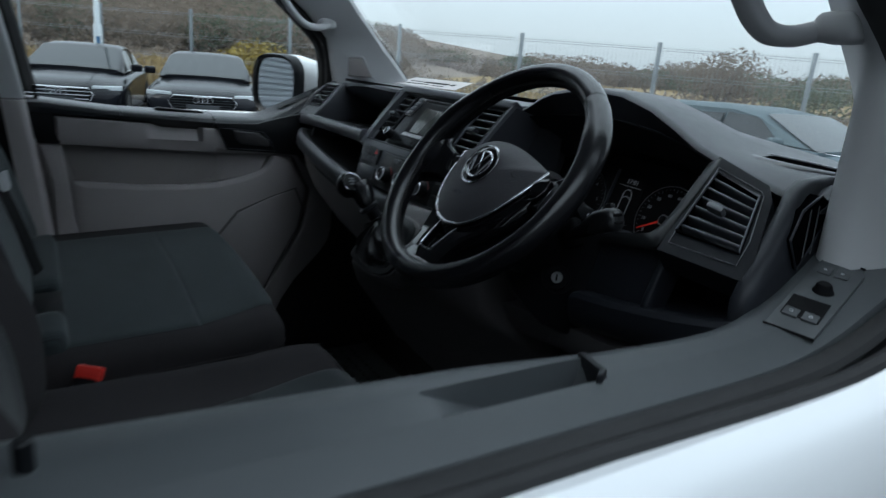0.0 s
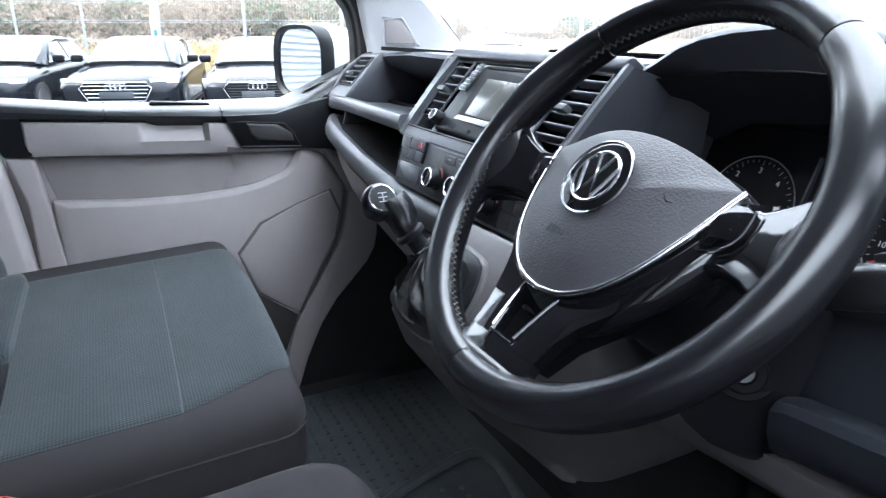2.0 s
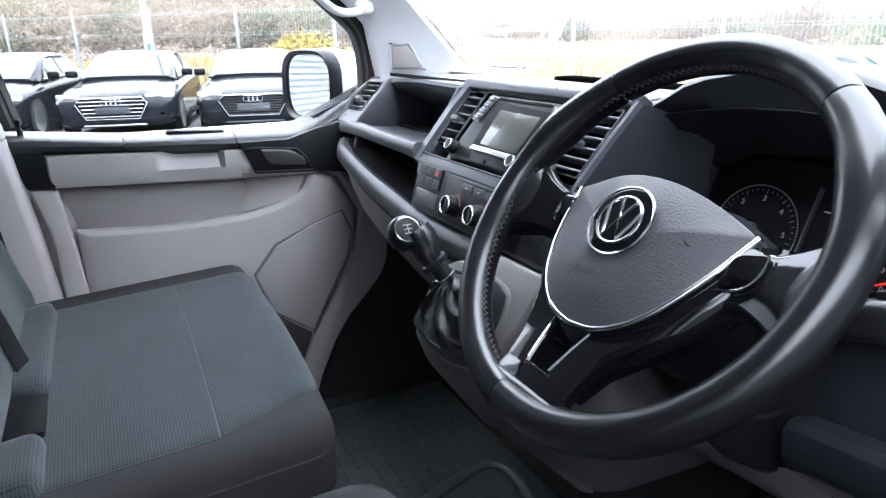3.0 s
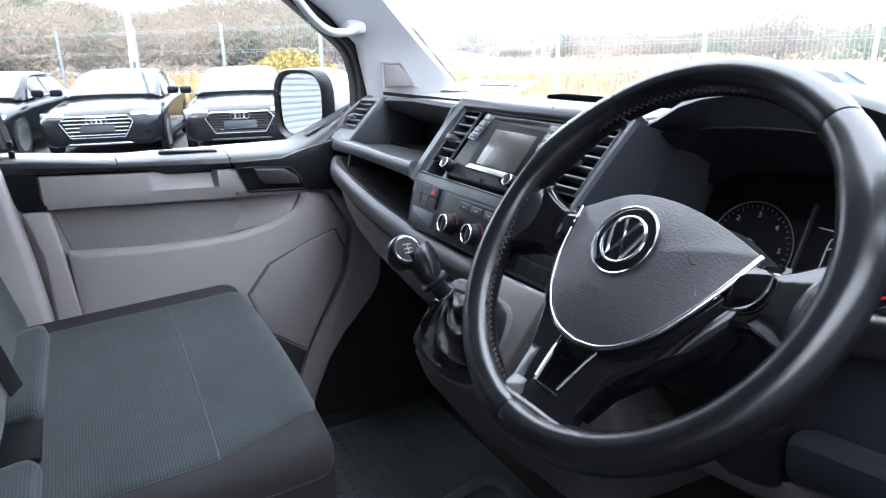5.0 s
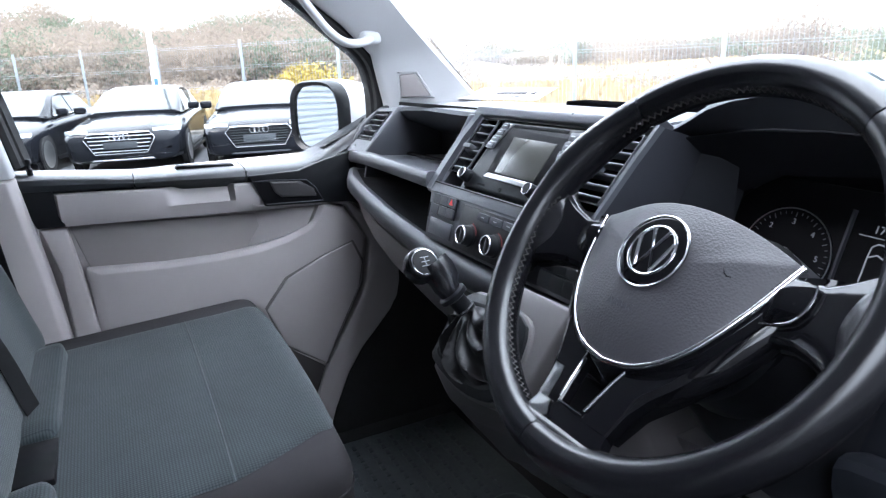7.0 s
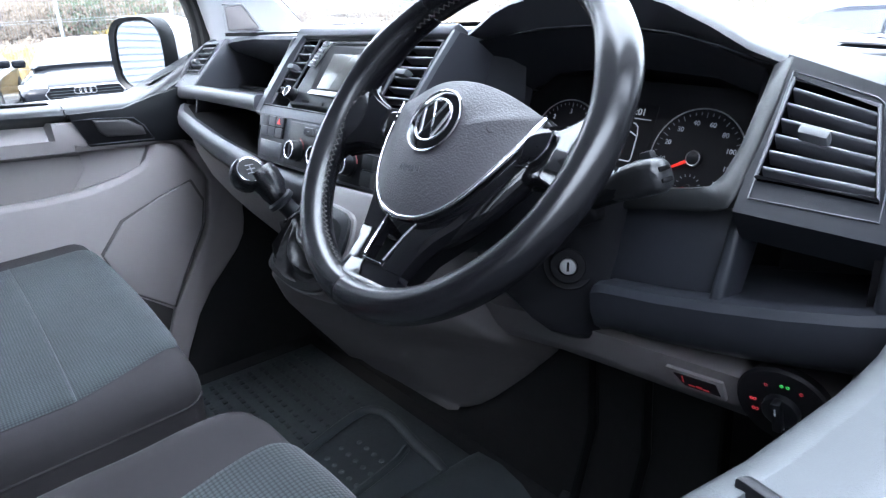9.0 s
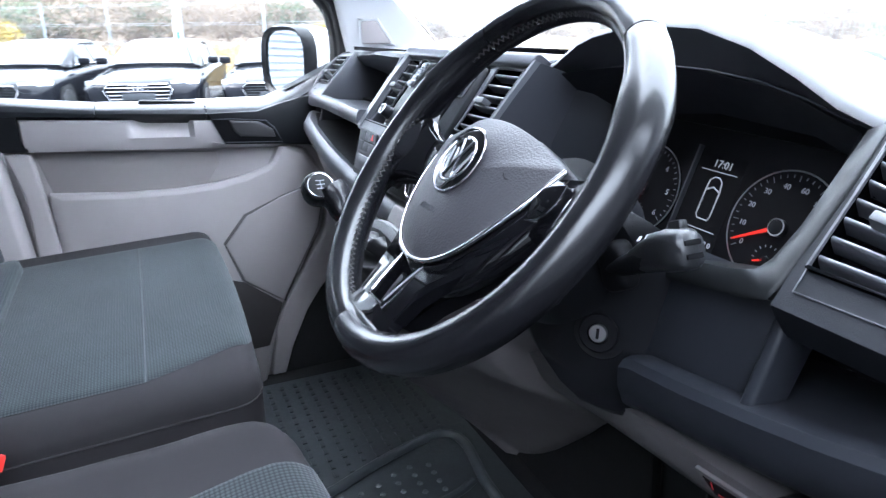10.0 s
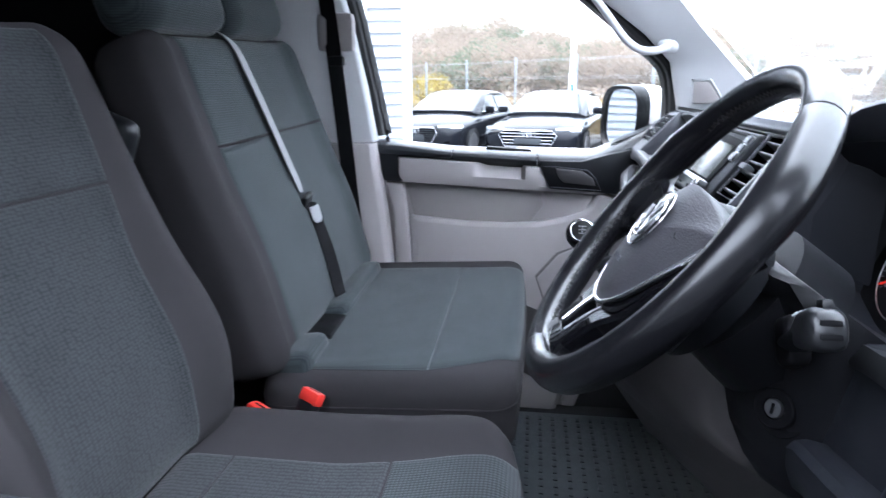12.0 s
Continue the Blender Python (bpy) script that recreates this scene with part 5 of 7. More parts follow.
    for x, y, mt in ((-0.012, 0.0235, LIT_SYMBOL), (0.001, 0.0265, LIT_GREEN), (0.006, 0.0265, LIT_GREEN), (0.0165, 0.0235, LIT_SYMBOL), (-0.0255, 0.003, LIT_SYMBOL), (-0.0225, 0.003, LIT_SYMBOL), (-0.0245, -0.008, LIT_SYMBOL), (-0.0215, -0.008, LIT_SYMBOL), (0.0, -0.022, LIT_DIM)):
        part("lit_symbol", ring(0.0013, 0.00045, 10, 5), mt, s, m=sw @ pose(x, y, 0.0048))
    part("grip_mark", box(-0.0006, 0.0006, 0.004, 0.011, 0.018, 0.0186), PRINT, s, m=sw)


driver_side(DASHBOARD)


def steering():
    tilt = radians(38.5)
    m = frame_of((0.433, 0.6155, 1.390), (1, 0, 0), (0, math.sin(tilt), math.cos(tilt)))
    w = thing("steering_wheel", (0.433, 0.6155, 1.390), "black leather three-spoke steering wheel with chrome trim", "steering wheel")
    # rim in four leather lengths, thicker at the grips
    R = 0.1795

    def rim_at(a):
        g = math.degrees(a) % 360
        fat = 0.0
        for c0 in (26, 154):
            dd = min(abs(g - c0), 360 - abs(g - c0))
            fat = max(fat, math.exp(-(dd / 12) ** 2))
        return 0.0166 + 0.0024 * fat
    for a0, a1 in ((50.7, 129.3), (129.9, 263.7), (264.3, 410.1)):
        n = max(8, int((a1 - a0) / 3))
        angs = [radians(a0 + (a1 - a0) * i / n) for i in range(n + 1)]
        rings = []
        for i, a in enumerate(angs):
            r = rim_at(a) * (0.965 if i in (0, n) else 1.0)
            rings.append([((R + r * math.cos(b)) * math.cos(a), (R + r * math.cos(b)) * math.sin(a), 1.12 * r * math.sin(b)) for b in (2 * math.pi * k / 18 for k in range(18))])
        part("rim", loft(rings), LEATHER, w, m=m, sharp=60)
    # stitching along the inner side of the rim
    bm = bmesh.new()
    for i in range(300):
        a = 2 * math.pi * i / 300
        st = box(-0.0005, 0.0005, -0.0036, 0.0036, -0.0008, 0.0006)
        b = radians(169)
        st.transform(pose(0, 0, 0, 0, 0, math.degrees(a)) @ pose(R + 0.0162 * math.cos(b), 0, 1.12 * 0.0162 * math.sin(b), 0, -75, 0) @ pose(0, 0, 0, 0, 0, 45 if i % 2 else -45))
        me = bpy.data.meshes.new("join")
        st.to_mesh(me)
        st.free()
        bm.from_mesh(me)
        bpy.data.meshes.remove(me)
    part("stitching", bm, STITCH, w, "cross stitching along the rim", m=m)
    # airbag pad: a shield with sharp side tips, domed in the middle and falling back to its edge
    top_edge = [(0.0, 0.0510, 0.002), (0.022, 0.0500, 0.001), (0.045, 0.0470, -0.003), (0.066, 0.0422, -0.0085), (0.084, 0.0365, -0.0135), (0.0985, 0.0310, -0.0160)]
    flank = [(0.1005, 0.0285, -0.0160), (0.0985, 0.0220, -0.0145), (0.0950, 0.0100, -0.0120), (0.0900, -0.0060, -0.0090), (0.0835, -0.0230, -0.0060), (0.0750, -0.0410, -0.0035), (0.0630, -0.0605, -0.0015), (0.0455, -0.0785, 0.0), (0.0240, -0.0900, 0.0005), (0.0, -0.0940, 0.0010)]
    half = smooth_path([Vector(p) for p in top_edge], 3) + smooth_path([Vector(p) for p in flank], 3)
    shield = half + [Vector((-p.x, p.y, p.z)) for p in half[-2:0:-1]]
    cen = Vector((0, -0.016, 0))

    def pad_at(x, y, up=0.0):
        """The point of the pad's face over x, y."""
        want, best = math.atan2(y - cen.y, x), None
        for p in shield:
            a = abs((math.atan2(p.y - cen.y, p.x) - want + math.pi) % (2 * math.pi) - math.pi)
            if best is None or a < best[0]:
                best = (a, p)
        p = best[1]
        f = math.hypot(x, y - cen.y) / math.hypot(p.x, p.y - cen.y)
        return Vector((x, y, 0.0132 - (0.0132 - p.z) * f ** 2.6 + up))
    rings = [[p + Vector((0, 0, -0.020)) for p in shield], [p + Vector((0, 0, -0.003)) for p in shield]]
    for f in (0.994, 0.97, 0.92, 0.85, 0.76, 0.66, 0.54, 0.40, 0.25, 0.10):
        rings.append([Vector((cen.x + (p.x - cen.x) * f, cen.y + (p.y - cen.y) * f, 0.0132 - (0.0132 - p.z) * f ** 2.6)) for p in shield])
    part("airbag_pad", loft(rings), PAD, w, "grained grey airbag cover", m=m, sharp=60)
    low = smooth_path([Vector((-x, y, z)) for x, y, z in flank], 4) + smooth_path([Vector(p) for p in flank[::-1]], 4)[1:]

    def grown(p, f, dz):
        return Vector((p.x * f, cen.y + (p.y - cen.y) * f, p.z + dz))
    part("chrome_trim", tube([grown(p, 1.022, 0.0005) for p in low], [0.0012 if p.x < -0.03 else 0.0026 if p.y < 0.03 else 0.0016 for p in low], 10, up=(0, 0, 1)), CHROME, w, "bright trim round the pad's lower edge", m=m)
    wing = [[grown(p, f, dz) for p in low[4:-4]] for f, dz in ((0.92, -0.004), (1.06, -0.004), (1.20, -0.009), (1.31, -0.017), (1.33, -0.024), (1.28, -0.032), (0.9, -0.032))]
    part("spoke_frame", loft(wing, closed=False), PIANO, w, "gloss black frame round the pad's lower edge", m=m, sharp=60)
    # badge: a bright ring and a bright zigzag on black
    b = part("badge", lathe([(0.0315, 0.0), (0.0315, 0.0015), (0.0285, 0.0025), (0, 0.0025)], 40), PIANO, w, "round black badge with a bright ring", m=m @ pose(0, 0, 0.0130))
    part("badge_ring", ring(0.0322, 0.0012, 48, 8), CHROME, b, m=m @ pose(0, 0, 0.0145))
    part("badge_inner_ring", ring(0.0218, 0.0014, 40, 8), CHROME, b, m=m @ pose(0, 0, 0.0155))
    part("badge_zigzag", tube([(-0.0185, 0.010, 0), (-0.0085, -0.0175, 0), (0, 0.001, 0), (0.0085, -0.0175, 0), (0.0185, 0.010, 0)], 0.0019, 6), CHROME, b, m=m @ pose(0, 0, 0.0155))
    part("badge_chevron", tube([(-0.0085, 0.0190, 0), (0.0, 0.0015, 0), (0.0085, 0.0190, 0)], 0.0018, 6), CHROME, b, m=m @ pose(0, 0, 0.0155))
    part("airbag_word", text_mesh("AIRBAG", 0.0085, 0.0003), DASH, w, "embossed word", m=m @ pose(-0.004, -0.050, pad_at(-0.004, -0.050).z + 0.0003, 9, 0, 0))
    part("scuff", tube([pad_at(x, y, 0.0002) for x, y in ((0.0605, 0.006), (0.0625, 0.003), (0.065, 0.0015), (0.068, 0.002))], [0.0002, 0.0006, 0.0006, 0.0002], 6), VOID, w, "small dark nick in the pad", m=m)
    # side spokes: a gloss black bridge behind the pad's tip, a key pad with a bright hooked edge, a leather root
    for s in (-1, 1):
        arm = [[(s * x, y, z) for y, z in ((y0, z0 - 0.006), (y0 + 0.003, z0 - 0.001), (y0 + 0.008, z0), (y1 - 0.006, z0), (y1 - 0.002, z0 - 0.001), (y1, z0 - 0.006), (y1, z0 - 0.018), (y0, z0 - 0.018))] for x, y0, y1, z0 in ((0.050, -0.040, 0.030, -0.024), (0.080, -0.035, 0.027, -0.021), (0.108, -0.030, 0.022, -0.017), (0.125, -0.030, 0.023, -0.013), (0.140, -0.034, 0.028, -0.008), (0.158, -0.042, 0.038, -0.004))]
        sp = part("spoke", loft(arm), PIANO, w, "gloss black side spoke", m=m, sharp=50)
        corners = [(0.072, -0.0190), (0.100, -0.0165), (0.113, -0.0115), (0.1195, -0.0020), (0.1205, 0.0100), (0.1190, 0.0170), (0.1130, 0.0195), (0.072, 0.0225)]
        rings = [[(s * (0.09 + (x - 0.09) * f), 0.005 + (y - 0.005) * f, z + 0.10 * (x - 0.10)) for x, y in corners] for f, z in ((1.0, -0.026), (1.0, -0.0145), (0.985, -0.0130), (0.93, -0.0122), (0.5, -0.0110), (0.1, -0.0108))]
        part("key_pad", loft(rings), PIANO, sp, "flat gloss black key pad", m=m, sharp=40)
        for y in (0.0035, 0.0135):
            part("key_groove", box(-0.016, 0.016, -0.0005, 0.0005, -0.0008, 0.0004), VOID, sp, m=m @ pose(s * 0.097, y - 0.003, -0.0110, 0, -4 * s, 2 * s))
        hook = smooth_path([Vector((s * x, y, -0.0125 + 0.10 * (x - 0.10))) for x, y in ((0.084, -0.0196), (0.100, -0.0180), (0.1145, -0.0125), (0.1212, -0.0022), (0.1222, 0.0100), (0.1208, 0.0175))], 4)
        if s > 0:
            part("spoke_trim", tube(hook, [0.0007] * 6 + [0.0010] * (len(hook) - 6), 8), CHROME, sp, "thin bright hooked edge of the key pad", m=m)
        root = []
        for x, yc, hw, z0, bulge in ((0.138, -0.002, 0.016, -0.020, 0.006), (0.146, -0.001, 0.022, -0.016, 0.008), (0.153, 0.0, 0.029, -0.013, 0.011), (0.160, 0.0, 0.038, -0.011, 0.014), (0.167, 0.0, 0.049, -0.010, 0.017), (0.175, 0.0, 0.060, -0.010, 0.018)):
            root.append([(s * x, yc - hw + 2 * hw * k / 12, z0 + bulge * math.sin(math.pi * k / 12) ** 0.45) for k in range(13)] + [(s * x, yc + hw, z0 - 0.010), (s * x, yc - hw, z0 - 0.010)])
        part("rim_root", loft(root), LEATHER, sp, "leather swelling where the spoke meets the rim", m=m, sharp=70)
    # lower spoke: two gloss arms about an open slot, joined at the rim
    fk = part("lower_spoke", loft([[(x, y, z) for x, z in ((-a, z0 - 0.003), (-a + 0.005, z0), (a - 0.005, z0), (a, z0 - 0.003), (a, z0 - 0.014), (-a, z0 - 0.014))] for y, a, z0 in ((-0.1445, 0.0425, 0.0045), (-0.152, 0.044, 0.006), (-0.160, 0.047, 0.007), (-0.169, 0.053, 0.006))]), PIANO, w, "gloss black forked lower spoke", m=m)
    for s in (-1, 1):
        arm = [[(s * x, y, z) for x, z in ((xi, z0 - 0.002), (xi + 0.002, z0), (xo - 0.006, z0 + 0.001), (xo, z0 - 0.003), (xo, z0 - 0.015), (xi, z0 - 0.012))] for y, xi, xo, z0 in ((-0.070, 0.023, 0.076, -0.010), (-0.088, 0.0215, 0.066, -0.007), (-0.105, 0.0195, 0.055, -0.002), (-0.125, 0.0165, 0.0465, 0.002), (-0.146, 0.0135, 0.0435, 0.005))]
        part("fork_arm", loft(arm), PIANO, fk, "gloss black arm of the fork", m=m)
        part("fork_trim", tube([(s * x, y, z) for x, y, z in ((0.0225, -0.094, -0.0045), (0.0200, -0.108, -0.0005), (0.0175, -0.124, 0.0030), (0.0150, -0.139, 0.0058))], [0.0009, 0.0012, 0.0013, 0.0012], 6), CHROME, fk, "thin bright edging of the fork", m=m)
    part("fork_edging", tube([(x, -0.1425, 0.0060) for x in (-0.0145, -0.0135, -0.006, 0.006, 0.0135, 0.0145)], 0.0009, 6), CHROME, fk, "thin bright edging of the fork", m=m)
    part("lower_shell", loft([[(x, y, z) for x, z in ((-a, z0), (a, z0), (a * 0.9, z0 - 0.02), (-a * 0.9, z0 - 0.02))] for y, a, z0 in ((-0.050, 0.088, -0.026), (-0.085, 0.066, -0.030), (-0.120, 0.036, -0.026), (-0.150, 0.030, -0.016))]), VOID, w, "dull black back shell of the spokes", m=m)
    part("rim_root", loft([[(x, y, z) for x, z in ((-h, 0.004), (-h + 0.008, 0.010), (h - 0.008, 0.010), (h, 0.004), (h, -0.012), (-h, -0.012))] for y, h in ((-0.1605, 0.046), (-0.166, 0.053), (-0.172, 0.064))]), LEATHER, w, "leather swelling at the lower spoke", m=m, sharp=60)
    part("boss", lathe([(0.060, -0.018), (0.072, -0.026), (0.078, -0.040), (0.078, -0.062), (0.074, -0.085), (0, -0.085)], 40), BLACK_TRIM, w, "black plastic boss behind the pad", m=m @ pose(0, -0.02, 0))
    return m


steering()


def column():
    c = thing("steering_column", (0.43, 0.72, 1.20), "black plastic steering column shroud with lock and stalk", "steering column")
    # upright sections of the shroud: rounded corners, its face receding towards the door
    rings = []
    for z, x0, x1, y0, dy in ((1.366, 0.378, 0.512, 0.700, 0.004), (1.362, 0.360, 0.526, 0.693, 0.008), (1.351, 0.345, 0.538, 0.689, 0.018), (1.325, 0.336, 0.546, 0.688, 0.034), (1.290, 0.333, 0.549, 0.691, 0.036), (1.245, 0.336, 0.549, 0.694, 0.038), (1.215, 0.350, 0.546, 0.695, 0.040), (1.192, 0.380, 0.540, 0.697, 0.042), (1.170, 0.428, 0.532, 0.704, 0.040), (1.155, 0.462, 0.524, 0.716, 0.030), (1.145, 0.485, 0.514, 0.735, 0.015)):
        wx, yb = x1 - x0, min(0.86, 0.712 + (1.367 - z) * 1.4)
        pts = [(x0, yb), (x0, min(yb - 0.004, y0 + 0.055)), (x0 + 0.05 * wx, min(yb - 0.006, y0 + 0.026)), (x0 + 0.16 * wx, min(yb - 0.008, y0 + 0.008)), (x0 + 0.34 * wx, y0), (x0 + 0.60 * wx, y0 + dy * 0.25), (x0 + 0.84 * wx, y0 + dy * 0.7), (x0 + 0.95 * wx, min(yb - 0.004, y0 + dy + 0.004)), (x1, min(yb - 0.002, y0 + dy + 0.030)), (x1, yb)]
        rings.append([(x, y, z) for x, y in pts])
    dense = []
    for a, b in zip(rings, rings[1:]):
        dense += [[Vector(p).lerp(Vector(q), k / 3) for p, q in zip(a, b)] for k in range(3)]
    part("shroud", loft(dense + [[Vector(p) for p in rings[-1]]]), COLUMN, c, "black plastic column shroud", sharp=42)
    part("shroud_joint", tube([(0.334, 0.745, 1.300), (0.337, 0.716, 1.300), (0.370, 0.697, 1.300), (0.41, 0.6895, 1.300), (0.46, 0.6995, 1.300)], 0.0012, 5), PIT, c, "joint between the shroud's halves")
    part("column_tube", tube([(0.433, 0.690, 1.330), (0.433, 0.735, 1.292)], [0.076, 0.080], 32), COLUMN, c, "black collar behind the wheel")
    km = frame_of((0.5075, 0.7125, 1.241), (0.82, 0.57, 0.0), (-0.10, 0.16, 0.95))
    km = km @ Matrix.Diagonal((0.82, 0.82, 1.0, 1.0))
    k = part("ignition_lock", lathe([(0.034, -0.026), (0.0335, -0.0075), (0.0320, -0.0062), (0.030, -0.0065), (0.0235, -0.008), (0.0, -0.008)], 40), VOID, c, "black ignition bezel", m=km)
    part("lock_collar", lathe([(0.0225, -0.005), (0.0225, 0.002), (0.021, 0.0035), (0.013, 0.0035), (0.012, 0.001), (0, 0.001)], 36), VOID, k, "black inner bezel", m=km)
    part("lock_barrel", lathe([(0.0105, -0.003), (0.0105, 0.004), (0.0095, 0.0052), (0, 0.0052)], 28), DULL_METAL, k, "bright steel lock barrel", m=km)
    part("key_slot", box(-0.0016, 0.0016, -0.006, 0.006, 0.005, 0.0058), VOID, k, m=km)
    for s in (1, -1):
        part("stalk_boot", puff((0.034, 0.022, 0.044), 0.009, (6, 6, 6)), VOID, c, m=pose(0.43 + s * 0.098, 0.710, 1.314, 0, -28 * s, 0))
        stem = [(0.43 + s * 0.095, 0.707, 1.311), (0.43 + s * 0.125, 0.704, 1.326), (0.43 + s * 0.150, 0.701, 1.340)]
        st = part("control_stalk", tube([Vector(p) for p in stem], [0.008, 0.0095, 0.012], 14), BLACK_TRIM, c, "black control stalk with printed symbols")
        head = []
        for x, y, z, h, w in ((0.126, 0.705, 1.329, 0.0095, 0.009), (0.140, 0.703, 1.337, 0.0125, 0.0115), (0.156, 0.700, 1.346, 0.0155, 0.0135), (0.174, 0.698, 1.3535, 0.0165, 0.0145), (0.186, 0.697, 1.3575, 0.0155, 0.0140), (0.191, 0.697, 1.3592, 0.0120, 0.0110)):
            ring_pts = []
            for k in range(20):
                a = 2 * math.pi * k / 20
                ca, sa = math.cos(a), math.sin(a)
                cw, sh = w * abs(ca) ** 0.7 * (1 if ca > 0 else -1), h * abs(sa) ** 0.7 * (1 if sa > 0 else -1)
                ring_pts.append((0.43 + s * (x - 0.38 * sh), y + cw, z + 0.92 * sh))
            head.append(ring_pts)
        part("stalk_head", loft(head), STALK, st, "worn dark grey stalk head", sharp=60)
        em = frame_of((0.43 + s * 0.1905, 0.697, 1.3590), (0, 1, 0), (-0.38 * s, 0, 0.92))
        sgn = 1 if (em.to_3x3() @ Vector((0, 0, 1))).x * s > 0 else -1
        for v in (-0.005, 0.005):
            part("stalk_notch", puff((0.015, 0.0045, 0.003), 0.001, (4, 4, 2)), VOID, st, m=em @ pose(0, v, sgn * 0.0006))
        part("stalk_tab", puff((0.012, 0.009, 0.008), 0.002, (4, 4, 3)), STALK, st, m=pose(0.43 + s * 0.172, 0.699, 1.3715, 0, -22 * s, 0))
        for k in range(4):
            part("stalk_symbol", box(-0.0016, 0.0016, -0.0024, 0.0024, -0.0003, 0.0004), PRINT, st, m=pose(0.43 + s * (0.142 + 0.008 * k), 0.6915, 1.3535 + 0.0040 * k, 42, -20 * s, 0))


column()


def console():
    c = thing("gear_console", (0.15, 0.68, 0.95), "warm grey gear lever console under the dashboard", "gear console")
    rings = []
    for z, x0, x1, y0, dy in ((1.24, 0.045, 0.33, 0.672, 0.05), (1.20, 0.020, 0.335, 0.632, 0.07), (1.165, 0.008, 0.34, 0.602, 0.09), (1.13, 0.006, 0.345, 0.588, 0.11), (1.09, 0.008, 0.355, 0.602, 0.135), (1.05, 0.012, 0.348, 0.630, 0.165), (1.00, 0.016, 0.335, 0.666, 0.195), (0.966, 0.018, 0.304, 0.690, 0.182), (0.957, 0.027, 0.294, 0.706, 0.170), (0.93, 0.024, 0.270, 0.730, 0.150), (0.895, 0.020, 0.235, 0.766, 0.120), (0.865, 0.018, 0.205, 0.796, 0.090), (0.842, 0.022, 0.182, 0.818, 0.065), (0.828, 0.040, 0.165, 0.832, 0.045), (0.818, 0.075, 0.145, 0.845, 0.020)):
        wx, yb = x1 - x0, max(0.90, y0 + dy + 0.03)
        pts = [(x0, yb), (x0, y0 + 0.05), (x0 + 0.006, y0 + 0.024), (x0 + 0.022, y0 + 0.006), (x0 + 0.05, y0), (x0 + 0.05 + 0.35 * (wx - 0.05), y0 + dy * 0.33), (x0 + 0.05 + 0.7 * (wx - 0.05), y0 + dy * 0.70), (x1 - 0.012, y0 + dy * 0.97), (x1, y0 + dy + 0.014), (x1, yb)]
        rings.append([(x, y, z) for x, y in pts])
    part("console_body", loft(rings), CONSOLE, c, "warm grey plastic body", sharp=60)
    # top surface leaning to the driver's seat, with the gaiter frame
    gm = frame_of((0.10, 0.610, 1.185), (1, -0.10, 0.08), (0, 0.55, 0.83))
    frame_poly = [(-0.083, -0.022), (-0.074, -0.044), (0.028, -0.052), (0.108, -0.038), (0.125, -0.010), (0.122, 0.040), (0.090, 0.070), (-0.045, 0.070), (-0.080, 0.028)]
    rim_poly = [(0.02 + (x - 0.02) * 1.045, 0.008 + (y - 0.008) * 1.06) for x, y in frame_poly]
    well_poly = [(0.02 + (x - 0.02) * 0.86, 0.008 + (y - 0.008) * 0.80) for x, y in frame_poly]
    part("console_top", prism(smooth_xy(rim_poly), "z", -0.05, -0.003, 0.004, 2), CONSOLE_LIP, c, "pale grey rim round the gaiter", m=gm)
    part("console_wing", prism([(0.11, -0.038), (0.150, -0.020), (0.165, 0.105), (-0.040, 0.105), (-0.03, 0.066), (0.10, 0.07)], "z", -0.05, -0.008, 0.006, 3), CONSOLE, c, m=gm)
    part("gaiter_frame", prism(smooth_xy(frame_poly), "z", -0.02, 0.002, 0.002, 2), BLACK_TRIM, c, "black gaiter frame", m=gm)
    part("gaiter_well", prism(smooth_xy(well_poly), "z", -0.01, 0.0032), VOID, c, m=gm)
    # pleated leather gaiter
    rings = []
    n = 60
    amp = [0.8 + 0.2 * math.sin(i * 0.7) for i in range(n)]
    base_c, top_c = Vector((0.020, 0.008, 0.006)), gm.inverted() @ Vector((0.0955, 0.6125, 1.2355))
    for k in range(15):
        t = k / 14
        cc = base_c.lerp(top_c, t ** 1.1) + Vector((0.0, -0.010, 0.006)) * math.sin(math.pi * t)
        rr, wide = 0.036 * (1 - t ** 1.2) ** 1.2 + 0.0145, 1 + 0.75 * (1 - t) ** 1.2
        ring_pts = []
        for i in range(n):
            a = 2 * math.pi * i / n
            env = (1 - t) * min(1, t * 3.5)
            fold = 1 + 0.75 * env * (abs(math.sin(3.5 * a + 1.4 * t)) - 0.55) * amp[i] + 0.07 * math.sin(11 * a + 6 * t) * env
            ring_pts.append((cc.x + rr * wide * fold * math.cos(a), cc.y + rr * fold * math.sin(a), cc.z - 0.004 + 0.020 * math.sin(7 * a + 5 * t) * env))
        rings.append(ring_pts)
    part("gaiter", loft(rings), GAITER, c, "pleated black leather gaiter", m=gm, sharp=70)
    knob_top = Vector((0.073, 0.566, 1.306))
    foot = Vector((0.096, 0.612, 1.236))
    ax = (knob_top - foot).normalized()
    lever = part("gear_lever", tube([foot, foot + ax * 0.014, foot + ax * 0.034], [0.0130, 0.0125, 0.012], 16), BLACK_TRIM, c, "black gear lever")
    part("lever_collar", tube([foot + ax * 0.002, foot + ax * 0.0045], [0.0142, 0.0142], 20), CHROME, lever, "bright collar")
    part("lift_ring", tube([foot + ax * 0.021, foot + ax * 0.024, foot + ax * 0.030, foot + ax * 0.033], [0.0135, 0.020, 0.020, 0.0145], 20), BLACK_TRIM, lever)
    face = Vector((0.45, -0.82, 0.34)).normalized()
    cap = frame_of(knob_top - ax * 0.0012, Vector((0, 1, 0)).cross(face), Vector((0, 1, 0)))
